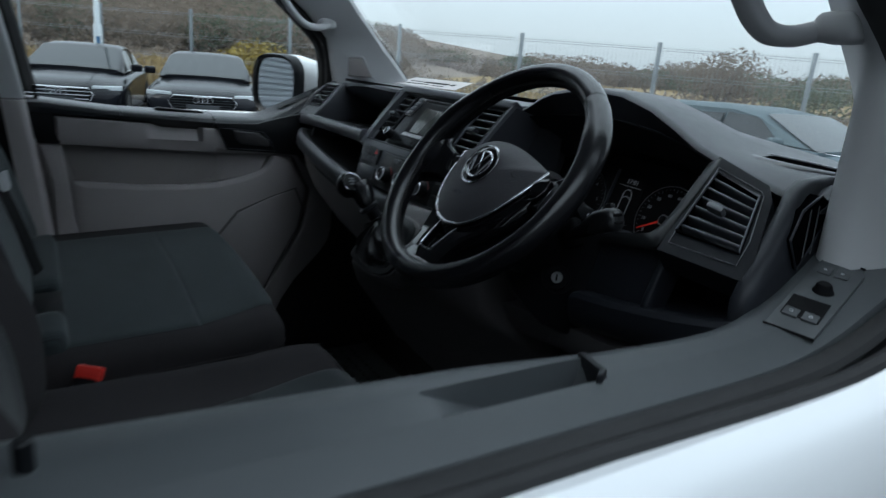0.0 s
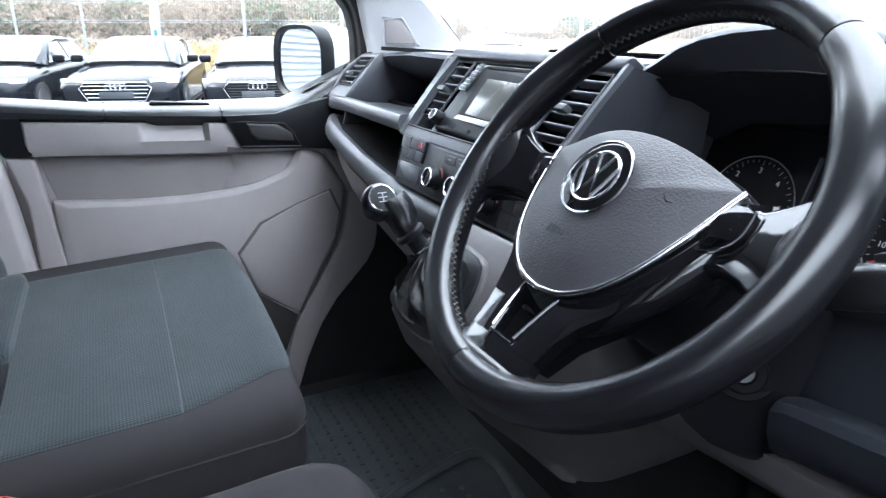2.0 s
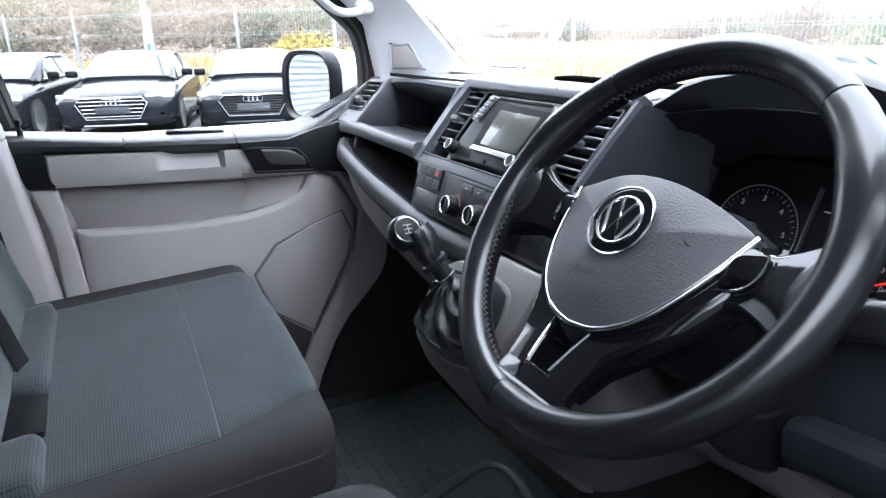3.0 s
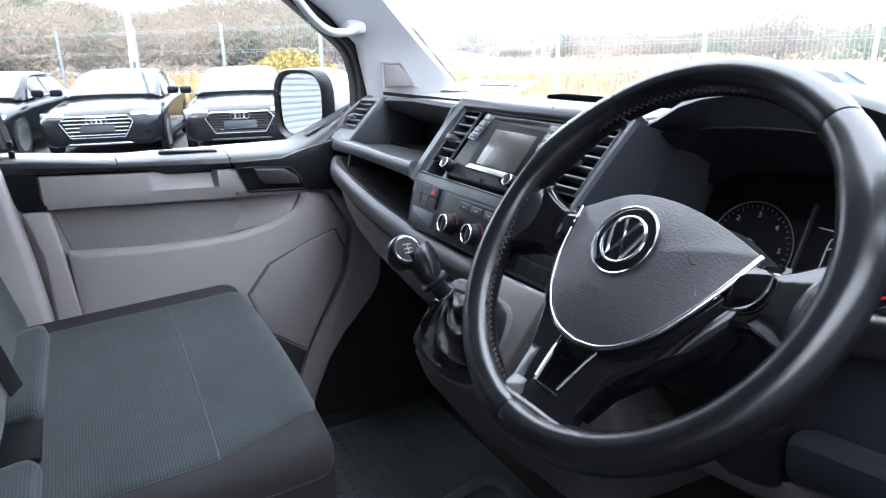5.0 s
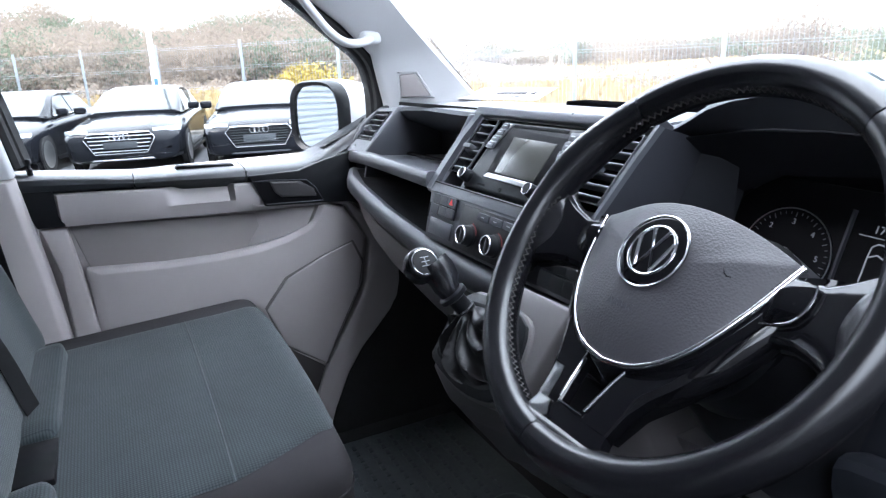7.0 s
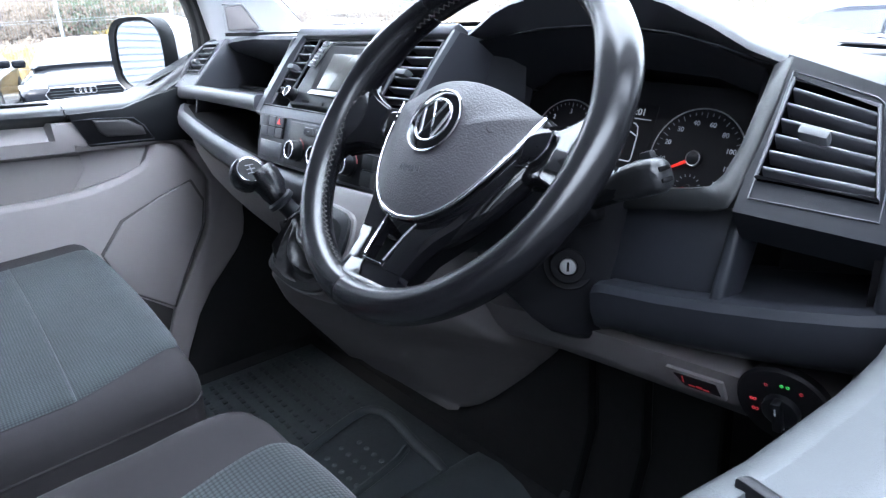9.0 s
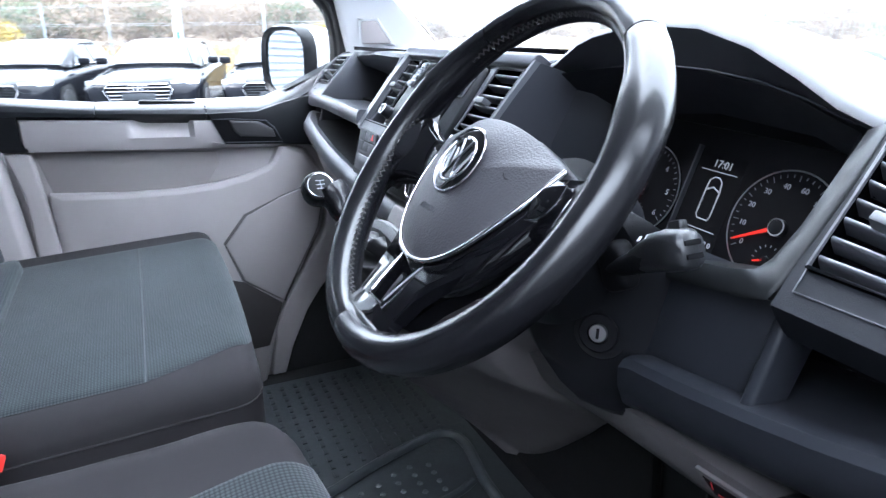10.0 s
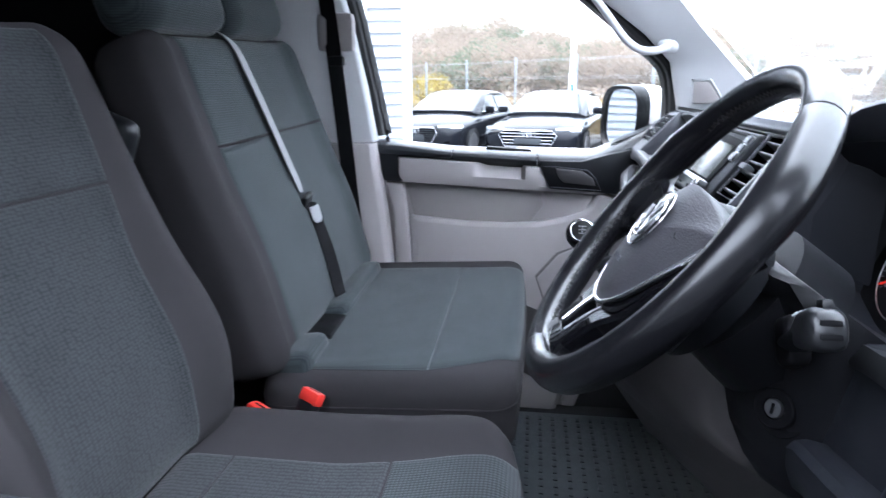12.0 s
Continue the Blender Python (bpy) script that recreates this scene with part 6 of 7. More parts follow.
    if (cap.to_3x3() @ Vector((0, 0, 1))).dot(face) < 0:
        cap = cap @ pose(0, 0, 0, 180)
    head = knob_top - face * 0.018
    neck = [foot + ax * 0.030, foot + ax * 0.040, foot.lerp(head, 0.62), foot.lerp(head, 0.82), head]
    ball = lathe([(0.006, -0.040), (0.016, -0.036), (0.0215, -0.028), (0.0245, -0.017), (0.0240, -0.008), (0.0215, -0.002), (0.0180, 0.0005)], 28)
    ball.transform(cap)
    part("knob", merge(tube(neck, [0.0150, 0.0170, 0.0205, 0.0232, 0.0215], 24), ball), LEATHER, lever, "rounded black leather knob", sharp=60)
    part("knob_cap", lathe([(0.0170, 0), (0.0165, 0.0012), (0.010, 0.0020), (0, 0.0022)], 32), CAP, lever, "gloss cap with the gear pattern", m=cap)
    part("knob_ring", ring(0.0176, 0.0009, 36, 8), CHROME, lever, "bright ring", m=cap)
    for x in (-0.006, 0.0, 0.006):
        part("gear_mark", box(x - 0.0005, x + 0.0005, -0.006, 0.006, 0.0018, 0.0026), TICK, lever, m=cap)
    part("gear_mark", box(-0.006, 0.006, -0.0005, 0.0005, 0.0018, 0.0026), TICK, lever, m=cap)


def smooth_xy(poly):
    p = smooth_path([Vector((x, y, 0)) for x, y in poly] + [Vector((poly[0][0], poly[0][1], 0))], 3)[:-1]
    return [(q.x, q.y) for q in p]


console()

# ---- seats ----
def soft_pt(size, r, shape=None):
    sx, sy, sz = (s / 2 for s in size)

    def pt(u, v, w):
        p = Vector((u * sx, v * sy, w * sz))
        c = Vector([max(-s + r, min(s - r, q)) for q, s in zip(p, (sx, sy, sz))])
        d = p - c
        if d.length > 1e-9:
            p = c + d * (max(abs(q) for q in d) / d.length)
        return shape(u, v, w, p) if shape else p
    return pt


def soft_block(pt, cuts):
    """A closed skin over the block whose surface pt(u, v, w) gives."""
    nx, ny, nz = cuts
    bm, keep = bmesh.new(), {}

    def vert(i, j, k):
        if (i, j, k) not in keep:
            keep[(i, j, k)] = bm.verts.new(pt(2 * i / nx - 1, 2 * j / ny - 1, 2 * k / nz - 1))
        return keep[(i, j, k)]
    for k in (0, nz):
        for i in range(nx):
            for j in range(ny):
                bm.faces.new([vert(i, j, k), vert(i + 1, j, k), vert(i + 1, j + 1, k), vert(i, j + 1, k)])
    for j in (0, ny):
        for i in range(nx):
            for k in range(nz):
                bm.faces.new([vert(i, j, k), vert(i + 1, j, k), vert(i + 1, j, k + 1), vert(i, j, k + 1)])
    for i in (0, nx):
        for j in range(ny):
            for k in range(nz):
                bm.faces.new([vert(i, j, k), vert(i, j + 1, k), vert(i, j + 1, k + 1), vert(i, j, k + 1)])
    bmesh.ops.recalc_face_normals(bm, faces=bm.faces)
    return bm


def over(pt, u, v):
    """A place on the top, running down the front past v = 1."""
    return pt(u, v, 1.0) if v <= 1 else pt(u, 1.0, 1.0 - (v - 1))


def cover(pt, left, right, v0, v1, nu=24, nv=24, lift=0.0028):
    """A sewn panel lying on the block: left(v) and right(v) bound it."""
    grid = []
    tv = [0, 0.012, 0.03] + [0.06 + 0.88 * j / (nv - 6) for j in range(nv - 5)] + [0.97, 0.988, 1]
    tu = [0, 0.010, 0.025] + [0.05 + 0.90 * i / (nu - 6) for i in range(nu - 5)] + [0.975, 0.990, 1]
    for j in range(nv + 1):
        v = v0 + (v1 - v0) * tv[j]
        row = []
        for i in range(nu + 1):
            u = left(v) + (right(v) - left(v)) * tu[i]
            e = 1e-3
            p = over(pt, u, v)
            a = over(pt, u + e, v) - over(pt, u - e, v)
            b = over(pt, u, v + e) - over(pt, u, v - e)
            n = a.cross(b)
            n = n.normalized() if n.length > 1e-12 else Vector((0, 0, 1))
            edge = min(i, nu - i, j, nv - j)
            row.append(p + n * (lift if edge > 1 else lift * 0.75 if edge > 0 else 0.0))
        grid.append(row)
    bm = loft(grid, closed=False)
    return bm, grid


def seat_cushion(seat, m, size, r, shape, cloth_a, cloth_b, split, wide, label=""):
    pt = soft_pt(size, r, shape)
    part("cushion", soft_block(pt, (40, 34, 12)), SEAT_SIDE, seat, "brown-grey cloth cushion border", m=m, sharp=80)
    left, right = (lambda v: wide[0] - 0.05 * max(0, v - 0.6)), (lambda v: wide[1] - 0.26 * max(0, v - 0.30) ** 1.2)
    bm, g1 = cover(pt, left, right, -0.86, split - 0.001)
    part("seat_panel", bm, cloth_a, seat, "teal-grey cloth seat panel", m=m, sharp=80)
    bm, g2 = cover(pt, left, right, split + 0.001, 1.25)
    part("front_panel", bm, cloth_b, seat, "teal-grey cloth front panel", m=m, sharp=80)
    for g in (g1, g2):
        rim = [row[-1] for row in g]
        part("seam", tube(rim, 0.0009, 5), SEAT_SIDE, seat, m=m)
    part("seam", tube([p + Vector((0, 0, 0.0012)) for p in g2[0]], 0.0011, 5), THREAD, seat, "pale stitched seam", m=m)
    rim = [pt(0.999, -0.92 + 1.9 * k / 30, 0.30) for k in range(31)] + [pt(0.999 - 1.99 * k / 30, 0.999, 0.30) for k in range(31)]
    cen = Vector((0, 0, 0))
    part("piping", tube([p + (p - cen).normalized() * 0.0008 for p in rim], 0.0022, 6), SEAT_SIDE, seat, "thin sewn piping", m=m)
    return pt


def bench():
    s = thing("passenger_bench", (-0.35, 0.2, 0.6), "double passenger bench seat in teal-grey cloth", "bench seat")

    def shape(u, v, w, p):
        q = Vector(p)
        if w > 0:
            q.z += 0.012 * (1 - u * u) * (1 - 0.3 * v * v) * w + 0.006 * math.exp(-((u + 0.02) / 0.04) ** 2) * 0
        q.z += 0.012 * v
        q.y += 0.012 * (1 - u ** 2) * max(0, v)
        return q
    m = pose(-0.352, 0.228, 0.938, 0, 2.6, 0)
    seat_cushion(s, m, (0.735, 0.485, 0.165), 0.042, shape, SEAT_CLOTH, SEAT_CLOTH, 0.32, (-0.72, 0.90))
    # folded rolls either side of the belt gap at the back
    for x0, x1 in ((-0.615, -0.265), (-0.135, -0.01)):
        pt = soft_pt((x1 - x0, 0.085, 0.06), 0.02)
        part("rear_roll", soft_block(pt, (10, 8, 6)), SEAT_CLOTH, s, m=pose((x0 + x1) / 2, 0.045, 1.012 - 0.045 * ((x0 + x1) / 2 + 0.33), 8, 2.6, 0), sharp=80)
    part("belt_gap", box(-0.262, -0.138, 0.03, 0.085, 0.98, 1.024, 0.004), VOID, s)
    part("base", prism([(-0.05, 0.60), (-0.05, 0.86), (0.40, 0.875), (0.415, 0.84), (0.40, 0.60)], "x", -0.70, 0.0, 0.012), SEAT_BASE, s, "black moulded seat base")

    def bshape(u, v, w, p):
        q = Vector(p)
        if w > 0:
            q.z += 0.014 * math.exp(-((u - 0.86) / 0.10) ** 2) + 0.014 * math.exp(-((u + 0.90) / 0.08) ** 2) + 0.012 * math.exp(-((v + 0.35) / 0.4) ** 2)
        q.x -= 0.02 * max(0, v) ** 2 * (1 if u > 0 else -1) * abs(u)
        return q
    # local frame: x across, y up the back, z towards the occupant
    bm_ = frame_of((-0.325, -0.122, 1.300), (1, 0, -0.03), (0.02, -0.31, 0.951))
    pt = soft_pt((0.72, 0.66, 0.13), 0.045, bshape)
    face = bm_ if (bm_.to_3x3() @ Vector((0, 0, 1))).y > 0 else bm_ @ Matrix.Diagonal((-1, 1, -1, 1))
    sx = 1 if face is bm_ else -1
    part("backrest", soft_block(pt, (36, 30, 8)), SEAT_SIDE, s, "brown-grey cloth backrest border", m=face, sharp=80)
    a, b = (-0.86, 0.70) if sx > 0 else (-0.70, 0.86)
    bmx, g1 = cover(pt, lambda v: a, lambda v: b, -0.95, 0.305)
    part("back_panel", bmx, SEAT_CLOTH_BACK, s, "teal-grey cloth back panel", m=face, sharp=80)
    bmx, g2 = cover(pt, lambda v: a, lambda v: b, 0.32, 0.985)
    part("shoulder_panel", bmx, SEAT_CLOTH_BACK, s, "teal-grey cloth shoulder panel", m=face, sharp=80)
    part("seam", tube(g2[0], 0.0015, 5), SEAT_SIDE, s, m=face)
    # two head restraints
    for xc in (-0.160, -0.480):
        h = part("head_restraint", soft_block(soft_pt((0.305, 0.21, 0.125), 0.045), (18, 14, 8)), SEAT_CLOTH_BACK, s, "cloth head restraint", m=frame_of((xc, -0.235, 1.722 - 0.03 * (xc + 0.33)), (1, 0, -0.03), (0, -0.26, 0.966)), sharp=80)
        for k in (-0.06, 0.06):
            part("restraint_post", tube([(xc + k, -0.21, 1.56), (xc + k, -0.235, 1.68)], 0.006, 10), DULL_METAL, h)


bench()


def centre_belt():
    b = thing("centre_belt", (-0.3, -0.05, 1.0), "pale grey centre belt with a metal tongue lying on the backrest", "seat belt")
    path = smooth_path([(-0.288, -0.205, 1.645), (-0.291, -0.152, 1.610), (-0.303, -0.120, 1.535), (-0.325, -0.078, 1.41), (-0.345, -0.036, 1.285)], 5)
    part("webbing", ribbon(path, (1, 0.1, 0.1), 0.046, 0.002), BELT, b)
    t = part("tongue", puff((0.054, 0.016, 0.03), 0.006, (6, 4, 4)), BLACK_TRIM, b, m=pose(-0.346, -0.026, 1.266, -17, 10, 0))
    part("tongue_plate", prism([(-0.014, 0), (0.014, 0), (0.014, -0.042), (0.007, -0.054), (-0.009, -0.054), (-0.014, -0.042)], "y", -0.0015, 0.0015, 0.0008), TONGUE, t, "metal tongue, window reflection in its pale colour", m=pose(-0.318, 0.000, 1.258, -14, 18, -55) @ Matrix.Diagonal((0.8, 1.0, 0.8, 1.0)))
    path = smooth_path([(-0.344, -0.020, 1.262), (-0.350, 0.002, 1.20), (-0.350, 0.024, 1.13), (-0.342, 0.042, 1.06), (-0.325, 0.058, 1.018)], 5)
    part("lower_webbing", ribbon(path, (0.75, -0.45, 0.1), 0.034, 0.002), BELT_DARK, b)


centre_belt()


def driver_seat():
    s = thing("driver_seat", (0.42, 0.2, 0.6), "driver's seat in grey ribbed cloth with brown-grey bolsters", "driver's seat")

    def shape(u, v, w, p):
        q = Vector(p)
        if w > 0:
            q.z += 0.030 * math.exp(-((abs(u) - 0.84) / 0.16) ** 2) * (1 - 0.3 * max(0, v)) + 0.012 * math.exp(-((v - 0.75) / 0.3) ** 2)
        q.z += 0.020 * max(0.0, v) * (w > 0)
        q.y -= 0.040 * abs(u) ** 3 * max(0, v) - 0.020 * max(0.0, v)
        q.x -= 0.035 * u * max(0, v - 0.2)
        return q
    m = pose(0.425, 0.228, 0.925, 0, 1.5, 0)
    pt = soft_pt((0.50, 0.495, 0.17), 0.05, shape)
    part("cushion", soft_block(pt, (36, 34, 12)), SEAT_SIDE, s, "brown-grey cloth bolster cushion", m=m, sharp=80)
    left = lambda v: -0.50 - 0.10 * max(0, v - 0.1)
    right = lambda v: 0.52 + 0.10 * max(0, v - 0.1)
    bmx, g1 = cover(pt, left, right, -0.92, -0.60)
    part("rear_panel", bmx, SEAT_RIB, s, m=m, sharp=80)
    bmx, g1 = cover(pt, left, right, -0.59, 0.30)
    part("seat_panel", bmx, SEAT_RIB, s, "grey ribbed cloth seat panel", m=m, sharp=80)
    bmx, g2 = cover(pt, left, right, 0.31, 1.22)
    part("front_panel", bmx, SEAT_KNIT, s, "dotted knit front panel", m=m, sharp=80)
    part("seam", tube(g2[0], 0.0016, 5), SEAT_SIDE, s, m=m)
    part("base", prism([(-0.04, 0.60), (-0.04, 0.84), (0.38, 0.86), (0.40, 0.80), (0.38, 0.60)], "x", 0.22, 0.64, 0.012), SEAT_BASE, s, "black moulded seat base")

    def bshape(u, v, w, p):
        q = Vector(p)
        if w > 0:
            q.z += 0.045 * math.exp(-((abs(u) - 0.80) / 0.2) ** 2) * (0.35 + 0.65 * math.exp(-((v + 0.45) / 0.55) ** 2)) + 0.02 * math.exp(-((v + 0.5) / 0.35) ** 2)
        q.x -= 0.055 * u * max(0, v) ** 2
        return q
    face = frame_of((0.425, -0.118, 1.290), (-1, 0, 0.0), (0.0, -0.25, 0.968))
    pt = soft_pt((0.48, 0.63, 0.13), 0.055, bshape)
    part("backrest", soft_block(pt, (36, 34, 8)), SEAT_SIDE, s, "brown-grey cloth bolster backrest", m=face, sharp=80)
    bmx, g1 = cover(pt, lambda v: -0.56 - 0.1 * max(0, v), lambda v: 0.56 + 0.1 * max(0, v), -0.96, 0.295)
    part("back_panel", bmx, SEAT_RIB_BACK, s, "grey ribbed cloth back panel", m=face, sharp=80)
    bmx, g2 = cover(pt, lambda v: -0.56 - 0.1 * max(0, v), lambda v: 0.56 + 0.1 * max(0, v), 0.305, 0.985)
    part("shoulder_panel", bmx, SEAT_RIB_BACK, s, "grey ribbed cloth shoulder panel", m=face, sharp=80)
    part("seam", tube(g2[0], 0.0015, 5), SEAT_SIDE, s, m=face)
    h = part("head_restraint", soft_block(soft_pt((0.27, 0.20, 0.11), 0.045), (18, 14, 8)), SEAT_CLOTH_BACK, s, "cloth head restraint", m=frame_of((0.425, -0.235, 1.735), (-1, 0, 0), (0, -0.2, 0.97)), sharp=80)
    # folding armrest stub on the inboard side
    arm = part("armrest_pivot", soft_block(soft_pt((0.05, 0.26, 0.075), 0.02), (6, 12, 8)), BLACK_TRIM, s, "grey folded armrest", m=pose(0.155, -0.185, 1.36, 68, 0, 0), sharp=80)
    part("pivot_cap", lathe([(0.022, 0), (0.020, 0.010), (0, 0.012)], 20), DASH_SOFT, arm, m=frame_of((0.178, -0.035, 1.185), (0, 1, 0), (0, 0, 1)) @ pose(0, 0, -0.02))


driver_seat()


def buckle(x, y, z, lean):
    b = thing("belt_buckle", (x, y, z - 0.08), "black belt buckle with a bright red release button", "belt buckle", group="belt buckles beside the seats")
    m = pose(x, y, z, lean, 8, 62)
    part("body", soft_block(soft_pt((0.038, 0.024, 0.07), 0.006), (6, 4, 8)), BLACK_TRIM, b, m=m @ pose(0, 0, -0.022))
    part("button", soft_block(soft_pt((0.042, 0.023, 0.024), 0.004), (6, 4, 4)), RED, b, "red release button", m=m @ pose(0, 0, 0.018))
    part("slot", box(-0.012, 0.012, -0.002, 0.002, 0.029, 0.0306), VOID, b, m=m)
    part("stalk", tube([(x, y, z - 0.05), (x, y - 0.01, z - 0.16)], 0.010, 8), BLACK_TRIM, b)


buckle(0.068, 0.106, 0.970, -25)
buckle(0.105, 0.025, 0.955, -10)


# ---- floor mat ----
def floor_mat():
    t = thing("floor_mat", (-0.1, 0.7, 0.56), "black rubber floor mat with raised studs", "floor mat")
    part("mat_sheet", prism([(-0.72, 0.42), (0.70, 0.42), (0.68, 1.0), (-0.72, 1.0)], "z", 0.56, 0.568, 0.003), MAT, t)
    bm = bmesh.new()
    for i in range(38):
        for j in range(14):
            x, y = -0.68 + 0.03 * i, 0.46 + 0.036 * j
            if 0.0 < x < 0.12:
                continue
            b = box(x - 0.008, x + 0.008, y - 0.005, y + 0.005, 0.567, 0.5715)
            me = bpy.data.meshes.new("join")
            b.to_mesh(me)
            b.free()
            bm.from_mesh(me)
            bpy.data.meshes.remove(me)
    part("studs", bm, MAT, t, "low rubber studs")["kind"] = "stuff"
    part("tunnel", loft([[(x, y, z) for x, z in ((0.00, 0.565), (0.03, 0.592), (0.10, 0.60), (0.16, 0.585), (0.19, 0.565))] for y in (0.42, 0.55, 0.7, 0.85, 1.0)], closed=False), MAT, t)


floor_mat()


def tray_mat():
    t = thing("tray_mat", (-0.12, 0.72, 0.57), "black moulded rubber tray mat with round studs", "floor mat")
    edge = [(-0.16, 0.46), (-0.19, 0.60), (-0.245, 0.735), (-0.285, 0.87), (-0.280, 0.925), (-0.225, 0.945), (-0.10, 0.925), (0.0, 0.915), (0.035, 0.86), (0.04, 0.46)]
    part("tray_floor", prism(smooth_xy(edge), "z", 0.566, 0.577, 0.002), MAT, t)
    path = smooth_path([(x, y, 0.581) for x, y in edge], 4)
    part("tray_rim", tube(path, 0.013, 10, closed=False, flat=0.8), MAT, t, "rounded raised rim of the tray")
    part("tray_rim", tube(smooth_path([(-0.03, 0.50, 0.580), (-0.045, 0.68, 0.580), (-0.075, 0.84, 0.580), (-0.10, 0.90, 0.580)], 4), 0.010, 8), MAT, t)
    for i in range(5):
        for j in range(9):
            x, y = -0.075 - 0.030 * i - 0.010 * (j % 2), 0.50 + 0.042 * j
            if x < -0.155 - 0.22 * (y - 0.5):
                continue
            part("stud", lathe([(0.0065, 0.0), (0.0058, 0.003), (0.003, 0.0042), (0, 0.0044)], 10), STUD, t, m=pose(x, y, 0.5765))


tray_mat()


def pedals():
    for x, w in ((0.36, 0.05), (0.46, 0.05), (0.58, 0.045)):
        p = thing("pedal", (x, 0.93, 0.72), "black rubber-faced foot pedal", "pedal", group="foot pedals")
        part("pad", soft_block(soft_pt((w, 0.07, 0.014), 0.004), (6, 8, 3)), RUBBER, p, m=pose(x, 0.90, 0.70, 55, 0, 0))
        part("arm", tube([(x, 0.91, 0.705), (x, 0.96, 0.85), (x, 0.95, 1.0)], 0.008, 8), VOID, p)


pedals()

# ---- outside: car park, fence, parked cars, field and woods ----
ASPHALT = mat("worn_asphalt", (0.075, 0.077, 0.08), 0.85, grain=0.8, gscale=60, var=0.25, vscale=0.6)
DRY_GRASS = mat("dry_winter_grass", (0.24, 0.18, 0.095), 0.95, grain=0.9, gscale=3, var=0.4, vscale=0.25, spec=0.1)
# Slope brown lightened: the haze over the hill is in the colour.
WOOD_FLOOR = mat("brown_woodland_slope", (0.165, 0.138, 0.115), 0.95, grain=0.9, gscale=2, var=0.45, vscale=0.35, spec=0.1)
GRASS_BLADES = mat("dry_grass_blades", (0.26, 0.20, 0.105), 0.95, var=0.35, vscale=0.8, spec=0.1)
def thin(m, share=0.5):
    """Let light through thin leaves and twigs."""
    n, l = m.node_tree.nodes, m.node_tree.links
    p, out = n["Principled BSDF"], n["Material Output"]
    tr, mx = n.new("ShaderNodeBsdfTranslucent"), n.new("ShaderNodeMixShader")
    mx.inputs["Fac"].default_value = share
    l.new(p.inputs["Base Color"].links[0].from_socket, tr.inputs["Color"])
    l.new(p.outputs["BSDF"], mx.inputs[1])
    l.new(tr.outputs["BSDF"], mx.inputs[2])
    l.new(mx.outputs["Shader"], out.inputs["Surface"])
    return m


TWIGS = thin(mat("bare_brown_twigs", (0.205, 0.170, 0.140), 0.95, var=0.3, vscale=0.2, spec=0.1))
TWIGS_GREEN = thin(mat("dull_green_leaves", (0.12, 0.14, 0.10), 0.95, var=0.3, vscale=0.2, spec=0.1))
GORSE = mat("yellow_gorse_flowers", (0.24, 0.18, 0.035), 0.9, var=0.4, vscale=2.0)
BARK = mat("grey_brown_bark", (0.10, 0.08, 0.065), 0.95, grain=0.8, gscale=40, var=0.3)
GALV = mat("galvanised_steel", (0.24, 0.265, 0.28), 0.55, metal=0.4, var=0.12, vscale=4)
CLAD = mat("white_profiled_cladding", (0.44, 0.45, 0.47), 0.5, var=0.05, vscale=0.8)
TYRE = mat("tyre_rubber", (0.015, 0.015, 0.016), 0.8, var=0.2)
ALLOY = mat("alloy_wheel", (0.5, 0.51, 0.52), 0.3, metal=0.9, var=0.05)
CAR_GLASS = mat("dark_car_glass", (0.02, 0.024, 0.026), 0.05, var=0.1, rvar=0.02, spec=0.42, coat=0.0)
LAMP_GLASS = mat("headlight_glass", (0.55, 0.58, 0.6), 0.1, var=0.15, vscale=20, coat=0.4)
STEEL_BLUE = mat("blue_grey_car_paint", (0.085, 0.112, 0.125), 0.5, metal=0.1, coat=0.03, var=0.04, spec=0.1)
BLACK_PAINT = mat("black_car_paint", (0.010, 0.011, 0.014), 0.16, coat=0.03, var=0.1, rvar=0.02, spec=0.12)
NAVY_PAINT = mat("dark_navy_car_paint", (0.012, 0.016, 0.03), 0.25, coat=0.2, var=0.1, spec=0.4)
PLATE = mat("blank_dark_plate", (0.04, 0.045, 0.05), 0.5, var=0.05)

FOOT, ALONG, OUT = Vector((-7.244, 9.70, 0)), Vector((-0.7604, -0.6494, 0)), Vector((-0.6494, 0.7604, 0))


